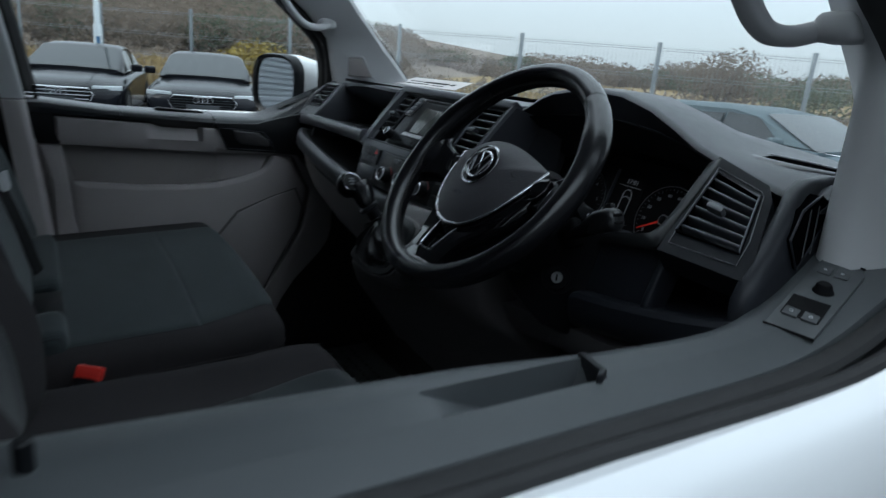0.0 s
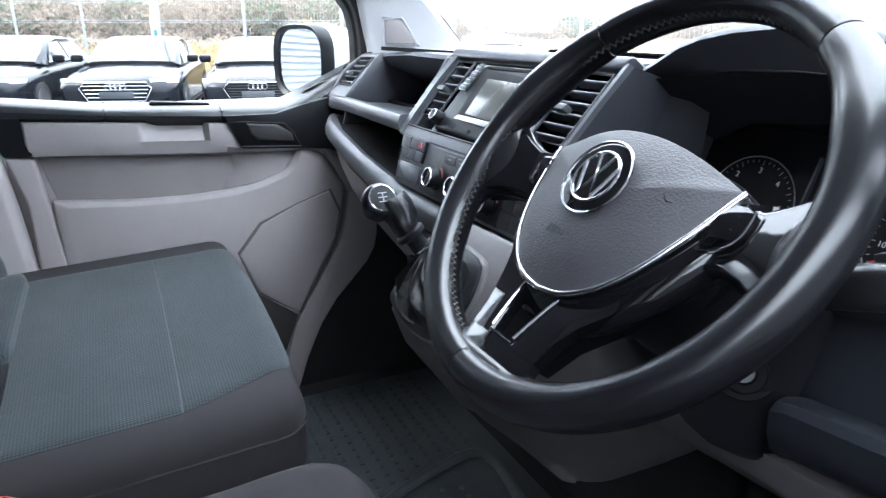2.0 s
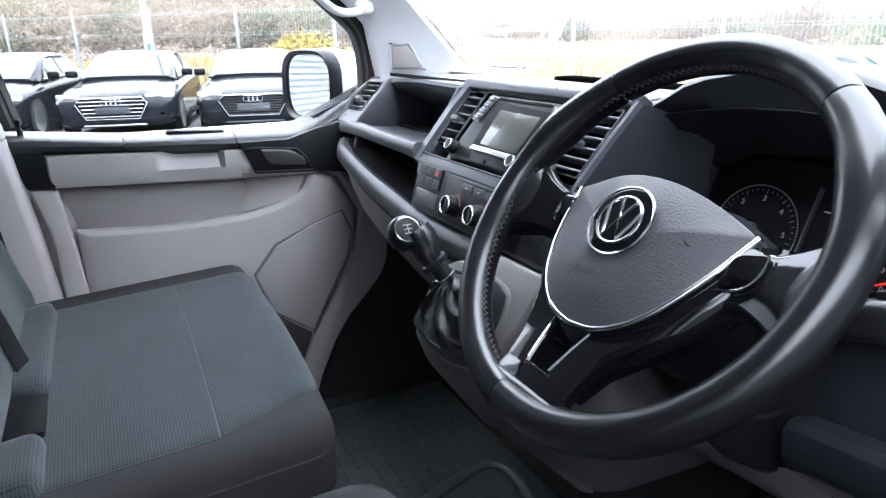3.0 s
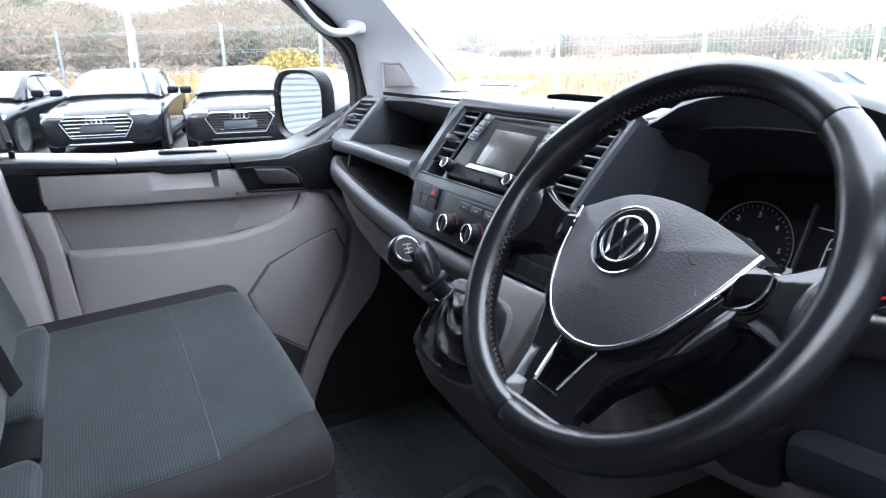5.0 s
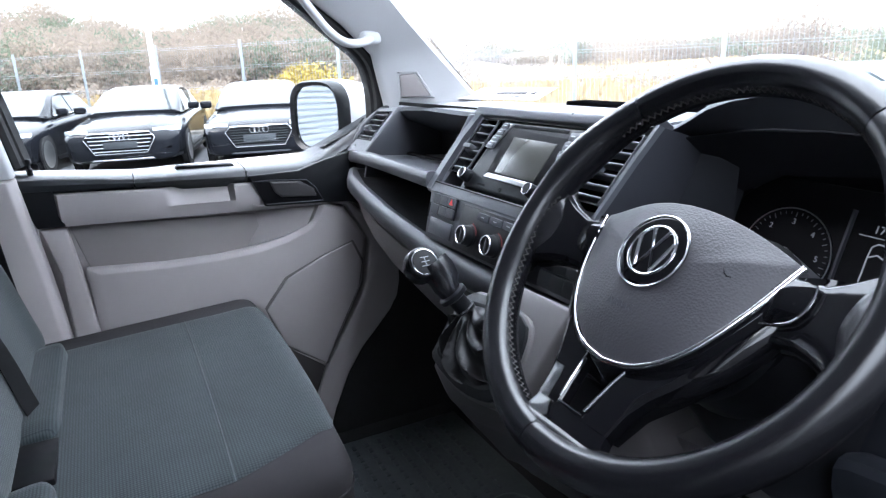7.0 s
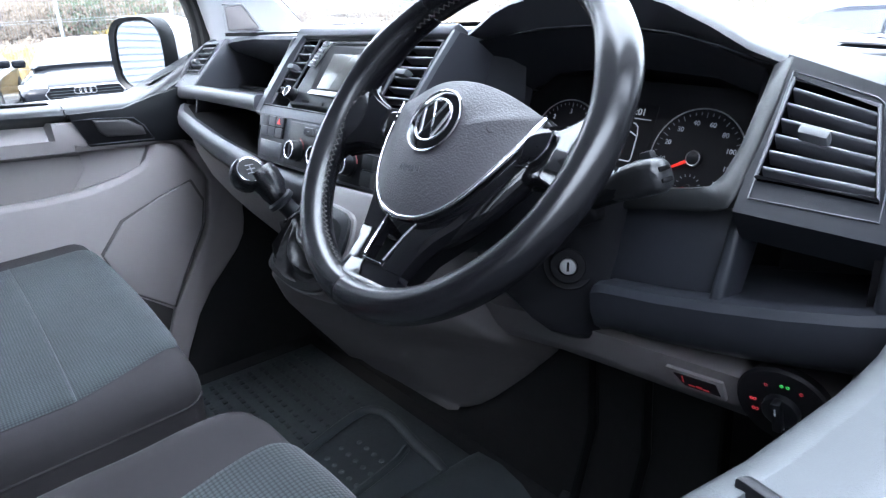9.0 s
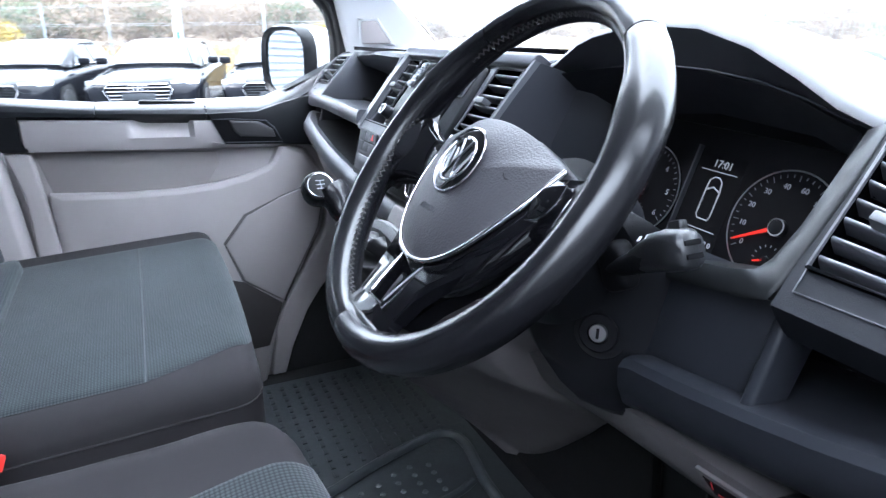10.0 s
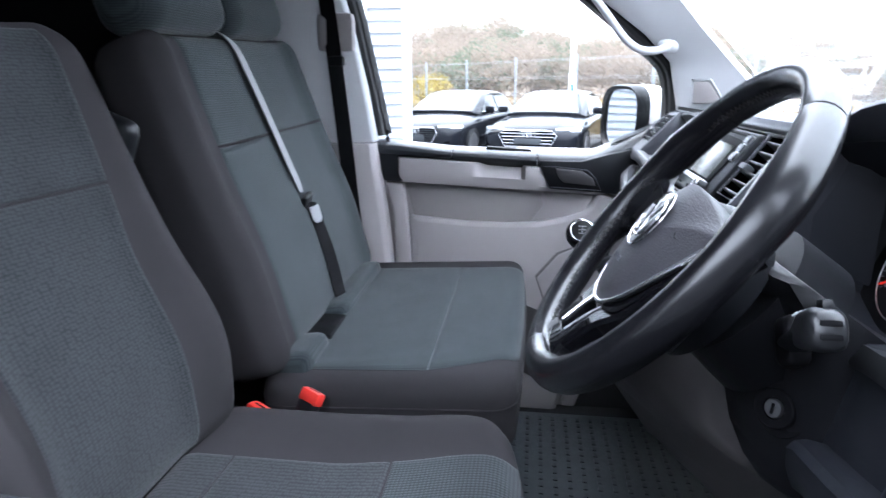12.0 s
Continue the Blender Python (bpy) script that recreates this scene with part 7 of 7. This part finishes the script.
def ground():
    # one sheet: level car park, then a field that sinks a little and rises to a far hill
    rows = []
    rnd = random.Random(2)
    for d in (-260, -60, -20, -6, 0.8, 1.4, 4, 9, 16, 28, 50, 90, 160, 300, 700):
        row = []
        for k in range(-30, 31):
            s = k * (8 if abs(k) < 12 else 22)
            z = 0.0
            if d > 1:
                z = 0.10 + 0.02 * rnd.uniform(-1, 1) * min(d, 20)
                # a hill behind the left part of the fence, falling away to the right
                lift = 1 / (1 + math.exp(-(s - 46) / 9))
                z += lift * 9.0 * min(1.0, max(0.0, (d - 34) / 42)) + (1 - lift) * (-0.6 * min(1, d / 60) + 4.6 * min(1.0, max(0.0, (d - 55) / 80)) * (0.45 + 0.55 / (1 + math.exp((s + 22) / 12))))
            p = FOOT + ALONG * s + OUT * d
            row.append((p.x, p.y, z))
        rows.append(row)
    bm = loft(rows, closed=False)
    ob = solo("ground", bm, ASPHALT, "grey asphalt car park running into a dry grass field", "ground", kind="structure", sharp=80)
    ob.data.materials.append(DRY_GRASS)
    ob.data.materials.append(WOOD_FLOOR)
    for q in ob.data.polygons:
        d = (q.center - FOOT).dot(OUT)
        if d > 1.0:
            q.material_index = 2 if d > 36 and (q.center - FOOT).dot(ALONG) > 26 else 1
    kerb = [FOOT + ALONG * s + OUT * 0.75 for s in (-60, 60)]
    a, b = kerb
    ring0 = [a + OUT * o + Vector((0, 0, z)) for o, z in ((0, -0.05), (0, 0.10), (0.02, 0.12), (0.14, 0.12), (0.16, -0.05))]
    ring1 = [b + OUT * o + Vector((0, 0, z)) for o, z in ((0, -0.05), (0, 0.10), (0.02, 0.12), (0.14, 0.12), (0.16, -0.05))]
    solo("kerb", loft([ring0, ring1]), mat("pale_kerb_concrete", (0.38, 0.37, 0.35), 0.9, grain=0.6, gscale=80, var=0.15), "pale concrete kerb along the fence", "kerb", kind="structure")


ground()


def fence():
    f = thing("mesh_fence", FOOT, "galvanised weld-mesh security fence", "fence")
    for k in range(-10, 13):
        p = FOOT + ALONG * (2.515 * k)
        part("post", box(p.x - 0.03, p.x + 0.03, p.y - 0.03, p.y + 0.03, 0, 2.26, 0.004), GALV, f)
    # fine vertical wires and pairs of rails: the nearest panels as parts, wires joined
    for k in range(-10, 12):
        p, q = FOOT + ALONG * (2.515 * k), FOOT + ALONG * (2.515 * (k + 1))
        vs, fs = [], []

        def bar(a, b, r):
            i = len(vs)
            t = (b - a).normalized()
            u = Vector((0, 0, 1)) if abs(t.z) < 0.5 else ALONG
            v = t.cross(u)
            for e in (a, b):
                vs.extend([e + u * r, e + v * r, e - u * r, e - v * r])
            fs.extend([(i + j, i + (j + 1) % 4, i + 4 + (j + 1) % 4, i + 4 + j) for j in range(4)])
        for z in (0.1, 0.75, 1.2, 1.25, 1.65, 1.7, 2.12, 2.16):
            bar(p + Vector((0, 0, z)), q + Vector((0, 0, z)), 0.0035)
        for j in range(1, 34):
            c = p.lerp(q, j / 34)
            bar(c + Vector((0, 0, 0.08)), c + Vector((0, 0, 2.2)), 0.0028)
        bm = bmesh.new()
        made = [bm.verts.new(v) for v in vs]
        for ff in fs:
            bm.faces.new([made[i] for i in ff])
        part("mesh_panel", bm, GALV, f, "weld-mesh panel")


fence()


def lamp_post():
    p = FOOT + ALONG * (2.515 * 4.85) - OUT * 0.5
    t = thing("lamp_post", (p.x, p.y, 0), "tall pale grey tubular lamp post", "lamp post")
    part("shaft", tube([(p.x, p.y, 0), (p.x, p.y, 1.75), (p.x, p.y, 1.80), (p.x, p.y, 7.0)], [0.085, 0.085, 0.06, 0.045], 14), mat("pale_lamp_paint", (0.62, 0.66, 0.68), 0.4, metal=0.3, var=0.06), t)
    part("service_door", box(p.x + 0.07, p.x + 0.09, p.y - 0.04, p.y + 0.04, 0.9, 1.5), mat("blue_sticker", (0.06, 0.16, 0.30), 0.5), t, "blue label on the shaft")
    part("arm", tube([(p.x, p.y, 6.95), (p.x + 0.5, p.y - 0.4, 7.1)], 0.035, 10), GALV, t)
    part("lantern", soft_block(soft_pt((0.6, 0.25, 0.12), 0.05), (8, 6, 4)), GALV, t, m=pose(p.x + 0.75, p.y - 0.6, 7.12, 0, 0, -40))


lamp_post()


def car(label, paint, estate=False, grille="bars"):
    """A parked car, built about its own middle, nose along +x."""
    c = thing("parked_car", (0, 0, 0), label, "car", group="parked cars")
    st = ((2.33, 0.52, 0.36, 0.55, 0.585), (2.315, 0.66, 0.29, 0.58, 0.62), (2.27, 0.78, 0.24, 0.61, 0.66), (2.17, 0.865, 0.21, 0.645, 0.71), (2.0, 0.91, 0.20, 0.69, 0.76), (1.75, 0.93, 0.19, 0.735, 0.805), (1.42, 0.935, 0.19, 0.775, 0.845), (1.10, 0.93, 0.19, 0.80, 0.88), (0.80, 0.925, 0.19, 0.825, 0.91), (0.3, 0.92, 0.19, 0.85, 0.92), (-0.4, 0.92, 0.19, 0.875, 0.93), (-1.0, 0.93, 0.19, 0.895, 0.945), (-1.5, 0.935, 0.20, 0.905, 0.96), (-1.95, 0.89, 0.24, 0.905, 0.97), (-2.2, 0.80, 0.31, 0.87, 0.94), (-2.31, 0.70, 0.40, 0.80, 0.87))
    rings = []
    for x, w, zb, zs, zt in st:
        half = [(0, zb), (w * 0.82, zb), (w * 0.955, zb + 0.05), (w * 0.985, zb + 0.16), (w * 0.99, zs - 0.17), (w, zs - 0.075), (w * 0.985, zs - 0.03), (w * 0.93, zs + 0.005), (w * 0.82, zt - 0.012), (w * 0.62, zt + 0.004), (w * 0.58, zt + 0.016), (w * 0.3, zt + 0.024), (0, zt + 0.027)]
        rings.append([(x, y, z) for y, z in half] + [(x, -y, z) for y, z in half[-2:0:-1]])
    part("body", loft(rings), paint, c, "glossy painted body", sharp=50)
    rear = -1.95 if estate else -1.75
    cab = ((0.98, 0.76, 0.94, 0.955), (0.62, 0.75, 1.09, 1.11), (0.15, 0.68, 1.28, 1.31), (-0.25, 0.64, 1.335, 1.365), (-0.9, 0.63, 1.33, 1.36), (-1.35 if not estate else -1.6, 0.62, 1.25 if not estate else 1.30, 1.29 if not estate else 1.34), (rear, 0.66, 1.02, 1.04))
    rings = []
    for x, w, z1, z2 in cab:
        base = 0.80
        half = [(0, 0.90), (base, 0.90), (w + (base - w) * max(0, 1 - (z1 - 0.9) / 0.46) * 0.6, z1 * 0.55 + 0.9 * 0.45), (w, z1 - 0.02), (w * 0.86, z2 - 0.005), (w * 0.5, z2 + 0.01), (0, z2 + 0.015)]
        rings.append([(x, y, z) for y, z in half] + [(x, -y, z) for y, z in half[-2:0:-1]])
    part("cabin", loft(rings), paint, c, sharp=50)
    ws = loft([[(x + 0.012, y, z + 0.012 + 0.016 * (1 - (y / w) ** 2)) for y in (-w, -w * 0.75, -w * 0.5, 0, w * 0.5, w * 0.75, w)] for x, w, z in ((0.96, 0.72, 0.945), (0.62, 0.70, 1.105), (0.19, 0.62, 1.295))], closed=False)
    part("windscreen", ws, CAR_GLASS, c, "dark reflecting windscreen")
    for s in (-1, 1):
        for xa, xb in ((0.60, -0.32), (-0.38, -1.30 if not estate else -1.15)):
            za, zb2 = (1.05, 1.26) if xa > 0 else (1.26, 1.22)
            xt = xa - 0.45 if xa > 0 else xa
            poly = [(xa, s * 0.822, 0.94), (xb, s * 0.822, 0.95), (xb + (0.0 if xa > 0 else 0.12), s * 0.668, zb2 + 0.02), (xt, s * 0.675, 1.26)]
            bm = bmesh.new()
            vv = [bm.verts.new(p) for p in poly] + [bm.verts.new((p[0], p[1] - s * 0.02, p[2])) for p in poly]
            bm.faces.new(vv[:4]), bm.faces.new(vv[7:3:-1])
            for i in range(4):
                bm.faces.new((vv[i], vv[(i + 1) % 4], vv[4 + (i + 1) % 4], vv[4 + i]))
            part("side_window", bm, CAR_GLASS, c, "dark side window")
        part("window_trim", tube([(0.66, s * 0.826, 0.935), (-0.4, s * 0.828, 0.945), (-1.3, s * 0.82, 0.96)], 0.008, 6), CHROME, c)
        part("wing_mirror", soft_block(soft_pt((0.12, 0.20, 0.13), 0.04), (6, 6, 6)), paint, c, m=pose(0.62, s * 0.98, 1.0))
        head = prism([(2.17, s * 0.50), (2.10, s * 0.78), (1.92, s * 0.90), (1.80, s * 0.905), (1.98, s * 0.72), (2.10, s * 0.50)], "z", 0.61, 0.735, 0.01)
        part("headlight", head, LAMP_GLASS, c, "clear headlight", m=pose(0.06, 0, 0))
        part("lower_intake", prism([(2.20, s * 0.48), (2.10, s * 0.78), (2.02, s * 0.85), (2.0, s * 0.5)], "z", 0.32, 0.46, 0.01), VOID, c, m=pose(0.06, 0, 0))
        for x in (1.42, -1.38):
            part("wheel_arch", lathe([(0.37, -0.01), (0.36, 0.012), (0.2, 0.012)], 28), VOID, c, m=frame_of((x, s * 0.915, 0.33), (1, 0, 0), (0, 0, 1)) if s < 0 else frame_of((x, s * 0.915, 0.33), (-1, 0, 0), (0, 0, 1)))
            wm = frame_of((x, s * 0.82, 0.325), (1, 0, 0), (0, 0, 1)) if s < 0 else frame_of((x, s * 0.82, 0.325), (-1, 0, 0), (0, 0, 1))
            wh = part("wheel", lathe([(0.22, 0.0), (0.315, 0.0), (0.325, 0.03), (0.325, 0.09), (0.31, 0.115), (0.235, 0.118), (0.22, 0.10)], 32), TYRE, c, "black tyre on an alloy rim", m=wm)
            spokes = [prism([(0.03, -0.022), (0.225, -0.030), (0.225, 0.030), (0.03, 0.022)], "z", 0.085, 0.112) for _ in range(7)]
            for k, sp in enumerate(spokes):
                sp.transform(pose(0, 0, 0, 0, 0, 360 / 7 * k))
            part("rim", merge(lathe([(0.0, 0.09), (0.05, 0.09), (0.05, 0.112), (0, 0.115)], 16), lathe([(0.215, 0.08), (0.235, 0.08), (0.235, 0.12), (0.215, 0.115)], 32), *spokes), ALLOY, wh, m=wm)
    gp = [(-0.54, 0.60), (-0.46, 0.69), (0.46, 0.69), (0.54, 0.60), (0.40, 0.36), (-0.40, 0.36)]
    g = part("grille", loft([[(2.20, y * 0.98, z) for y, z in gp], [(2.335, y, z) for y, z in gp]]), VOID, c, "black grille with bright surround")
    part("grille_frame", tube([(2.338, y, z) for y, z in gp], 0.014, 6, closed=True), CHROME, g)
    if grille == "bars":
        for k in range(5):
            z = 0.40 + 0.06 * k
            h = 0.41 + 0.10 * k / 4
            part("grille_bar", box(2.325, 2.345, -h, h, z - 0.009, z + 0.009), CHROME, g)
    else:
        for k in range(7):
            z = 0.385 + 0.042 * k
            h = 0.40 + 0.10 * k / 6
            part("grille_bar", box(2.325, 2.34, -h, h, z - 0.004, z + 0.004), PLATE, g)
    part("blank_plate", box(2.34, 2.352, -0.26, 0.26, 0.44, 0.55, 0.003), PLATE, g, "blank dark plate holder")
    for k in range(4):
        part("badge_ring", ring(0.048, 0.008, 20, 6), CHROME, g, m=frame_of((2.352, -0.105 + 0.07 * k, 0.63), (0, 1, 0), (0, 0, 1)))
    part("bumper_lip", prism([(2.12, -0.75), (2.30, -0.45), (2.33, 0), (2.30, 0.45), (2.12, 0.75), (2.08, 0.75), (2.2, 0), (2.08, -0.75)], "z", 0.24, 0.27, 0.004), CHROME if grille == "bars" else PLATE, c)
    for s in (-1, 1):
        part("sill", box(-1.0, 1.05, s * 0.895 - 0.035, s * 0.895 + 0.035, 0.19, 0.25), VOID, c)
    return c


coupe = car("black coupe with a bright barred grille", BLACK_PAINT)
coupe.matrix_basis = pose(-13.33, 0.93, 0, 0, 0, -14)
hatch = car("black hatchback with a dark framed grille", BLACK_PAINT, grille="dark")
hatch.matrix_basis = pose(-12.6, 3.02, 0, 0, 0, -14)
copy_thing(hatch, pose(-14.0, -1.22, 0, 0, 0, -17))
wagon = car("blue-grey metallic estate car parked by the fence", STEEL_BLUE, estate=True)
wagon.matrix_basis = pose(-3.72, 8.2, 0, 0, 0, -4)
other = car("dark navy saloon parked by the fence", NAVY_PAINT, grille="dark")
other.matrix_basis = pose(-1.75, 10.6, 0, 0, 0, -4)


def hall():
    """The showroom's profiled wall, level ribs from end to end."""
    t = thing("showroom", (-6.2, -8, 0), "white profiled metal showroom wall", "building")
    prof = []
    z = 0.0
    while z < 7.0:
        prof += [(0.0, z), (0.0, z + 0.062), (-0.045, z + 0.076), (-0.045, z + 0.112)]
        z += 0.12
    ring0 = [(-5.85 + a, -0.90, zz) for a, zz in prof] + [(-6.4, -0.90, 7.0), (-6.4, -0.90, 0)]
    ring1 = [(-5.85 + a, -26.0, zz) for a, zz in prof] + [(-6.4, -26, 7.0), (-6.4, -26, 0)]
    part("wall", loft([ring0, ring1]), CLAD, t, "white profiled cladding", sharp=20)
    part("roof", prism([(-5.80, -0.86), (-16, -4.9), (-16, -26), (-5.80, -26)], "z", 7.0, 7.2), GALV, t)
    part("gable_wall", prism([(-5.93, -0.92), (-16, -4.95), (-16, -5.15), (-5.93, -1.13)], "z", 0, 7.0), CLAD, t)


hall()
# Unseen wall, added only to block sky light from the driver's side.
solo("wall_light_block", box(3.2, 3.5, -9.0, 7.0, 0, 2.8, 0.02), mat("dark_grey_light_block", (0.09, 0.09, 0.095), 0.9, grain=0.6, gscale=30, var=0.2, vscale=2), "unseen dark grey wall added to shade the driver's window", "wall", kind="structure")


def leafy(name, boxes, n, size, material, label, category, seed, kind="stuff", stems=0):
    """Many small twigs and leaf clumps gathered in uneven crowns."""
    rnd = random.Random(seed)
    vs, fs = [], []
    for cx, cy, cz, rx, ry, rz in boxes:
        m = max(12, int(n))
        for _ in range(m):
            while True:
                u = Vector((rnd.uniform(-1, 1), rnd.uniform(-1, 1), rnd.uniform(-1, 1)))
                if 0.25 < u.length < 1:
                    break
            p = Vector((cx + u.x * rx, cy + u.y * ry, cz + u.z * rz))
            a = Vector((rnd.gauss(0, 1), rnd.gauss(0, 1), rnd.gauss(0.4, 1))).normalized() * size * rnd.uniform(0.5, 1.5)
            b = Vector((rnd.gauss(0, 1), rnd.gauss(0, 1), rnd.gauss(0, 1))).normalized() * size * rnd.uniform(0.25, 0.6)
            i = len(vs)
            vs.extend([p - a - b * 0.4, p + b, p + a, p - b])
            fs.append((i, i + 1, i + 2, i + 3))
    me = bpy.data.meshes.new(name)
    me.from_pydata([tuple(v) for v in vs], [], fs)
    me.materials.append(material)
    ob = new(name, me)
    ROOT[ob.name] = Matrix.Identity(4)
    return tagged(ob, label, category, kind=kind)


def at_bearing(deg, dist):
    a = radians(deg)
    return 1.0 - dist * math.sin(a), 0.2 + dist * math.cos(a)


def woods():
    rnd = random.Random(7)
    brown, green = [], []
    # wooded hill on the left: crowns in several ranks
    for _ in range(520):
        b = rnd.uniform(62, 125)
        dist = rnd.uniform(62, 120)
        x, y = at_bearing(b, dist)
        rise = 1 / (1 + math.exp(-(b - 64) / 5))
        top = math.tan(radians(0.4 + 4.3 * rise * (0.80 + 0.2 * math.sin(b * 0.35)))) * dist
        z = 1.5 + top * (dist - 50) / 70
        item = (x, y, min(z, 1.5 + top), rnd.uniform(2.0, 4.5), rnd.uniform(2.0, 4.5), rnd.uniform(1.6, 3.0))
        (green if rnd.random() < 0.16 else brown).append(item)
    leafy("hillside_woods", brown, 620, 0.23, TWIGS, "bare brown winter woods on a hill", "woods", 3)
    leafy("evergreen_trees", green, 420, 0.27, TWIGS_GREEN, "dull evergreen trees among bare woods", "trees", 4)
    # low tree line towards the right, further off
    far, fargreen = [], []
    for _ in range(420):
        b = rnd.uniform(-40, 66)
        dist = rnd.uniform(95, 170)
        x, y = at_bearing(b, dist)
        # the skyline dips in the middle and rises to the right
        e = 0.75 + 0.35 * math.sin(b * 0.55) + 2.0 / (1 + math.exp((b - 26) / 2.5)) + rnd.uniform(-0.2, 0.35)
        item = (x, y, 1.5 + math.tan(radians(e)) * dist * rnd.uniform(-0.2, 0.85), rnd.uniform(3, 7), rnd.uniform(3, 7), rnd.uniform(1.0, 2.2))
        (fargreen if rnd.random() < (0.25 if b < 32 else 0.15) else far).append(item)
    leafy("far_tree_line", far, 700, 0.30, TWIGS, "far bare tree line on the horizon", "trees", 5)
    leafy("far_evergreens", fargreen, 700, 0.30, TWIGS_GREEN, "far dull green trees on the horizon", "trees", 6)
    # bramble and scrub just behind the fence
    scrub = []
    for _ in range(70):
        s, d = rnd.uniform(-30, 40), rnd.uniform(10, 34)
        p = FOOT + ALONG * s + OUT * d
        scrub.append((p.x, p.y, 0.5, rnd.uniform(0.8, 2.0), rnd.uniform(0.8, 2.0), rnd.uniform(0.5, 1.1)))
    leafy("scrub", scrub, 120, 0.16, TWIGS, "low bare scrub in the field", "scrub", 8)
    for b, dist, h, w, nm, mt, lb in ((36.5, 21, 2.7, 1.7, "bare_shrub", TWIGS, "rounded bare brown shrub behind the fence"), (29.0, 26, 2.6, 2.2, "evergreen_shrub", TWIGS_GREEN, "dull green shrub behind the fence"), (74.6, 23, 1.85, 1.5, "gorse_bush", GORSE, "gorse bush in yellow flower behind the fence"), (98.5, 30, 2.0, 1.6, "gorse_bush", GORSE, "gorse bush in yellow flower on the bank")):
        x, y = at_bearing(b, dist)
        t = thing(nm, (x, y, 0), lb, "shrub")
        for k in range(7):
            q = Vector((x, y, 0.1)) + Vector((rnd.uniform(-w, w) * 0.7, rnd.uniform(-w, w) * 0.7, h * rnd.uniform(0.5, 0.8)))
            part("stem", tube([(x, y, 0.0), Vector((x, y, 0)).lerp(q, 0.5) + Vector((0, 0, 0.15)), q], [0.05, 0.03, 0.012], 6), BARK, t)
        blobs = [(x + rnd.uniform(-w, w) * 0.65, y + rnd.uniform(-w, w) * 0.65, h * rnd.uniform(0.35, 0.78), w * 0.5, w * 0.5, h * 0.26) for _ in range(9)]
        ob = leafy("crown", blobs, 260, 0.085, mt, "", "", 20 + int(b), kind="")
        ob.parent = t
        ob.matrix_parent_inverse = Matrix.Translation((x, y, 0)).inverted()
        for key in ("label", "category", "kind"):
            if key in ob:
                del ob[key]
    # tufts of tall dry grass along the fence
    vs, fs = [], []
    for _ in range(9000):
        s, d = rnd.uniform(-30, 36), 1.0 + rnd.random() ** 1.6 * 24
        p = FOOT + ALONG * s + OUT * d
        h = rnd.uniform(0.25, 0.75)
        w = rnd.uniform(0.05, 0.14)
        a = rnd.uniform(0, math.pi)
        e = Vector((math.cos(a), math.sin(a), 0)) * w
        lean = Vector((rnd.uniform(-0.15, 0.15), rnd.uniform(-0.15, 0.15), h))
        i = len(vs)
        vs.extend([p - e + Vector((0, 0, 0.05)), p + e + Vector((0, 0, 0.05)), p + lean + e * 0.2, p + lean - e * 0.9])
        fs.append((i, i + 1, i + 2, i + 3))
    me = bpy.data.meshes.new("tall_grass")
    me.from_pydata([tuple(v) for v in vs], [], fs)
    me.materials.append(GRASS_BLADES)
    tagged(new("tall_grass", me), "tall dry straw-coloured grass in the field", "grass", kind="stuff")


woods()


# ---- a printed sheet on the dashboard by the glass ----
def sheet():
    t = thing("paper_sheet", (-0.55, 1.12, 1.455), "white printed sheet lying on the dashboard by the windscreen", "paper sheet")
    m = frame_of((-0.56, 1.065, 1.4630), (0.93, 0.30, 0.0), (-0.25, 0.80, 0.20)) @ pose(0, 0.05, 0)
    part("sheet", prism([(-0.125, -0.05), (0.125, -0.05), (0.115, 0.045), (-0.115, 0.045)], "z", 0.0, 0.0012), mat("white_paper", (0.52, 0.50, 0.50), 0.8, var=0.04), t, m=m)
    for x0, x1, y, h in ((-0.035, 0.062, -0.001, 0.015), (0.074, 0.088, -0.003, 0.018), (-0.095, -0.045, 0.002, 0.005), (-0.090, 0.000, -0.024, 0.005), (0.020, 0.062, -0.028, 0.006)):
        part("print_bar", box(x0, x1, y - h / 2, y + h / 2, 0.0012, 0.0018), VOID, t, m=m)


sheet()
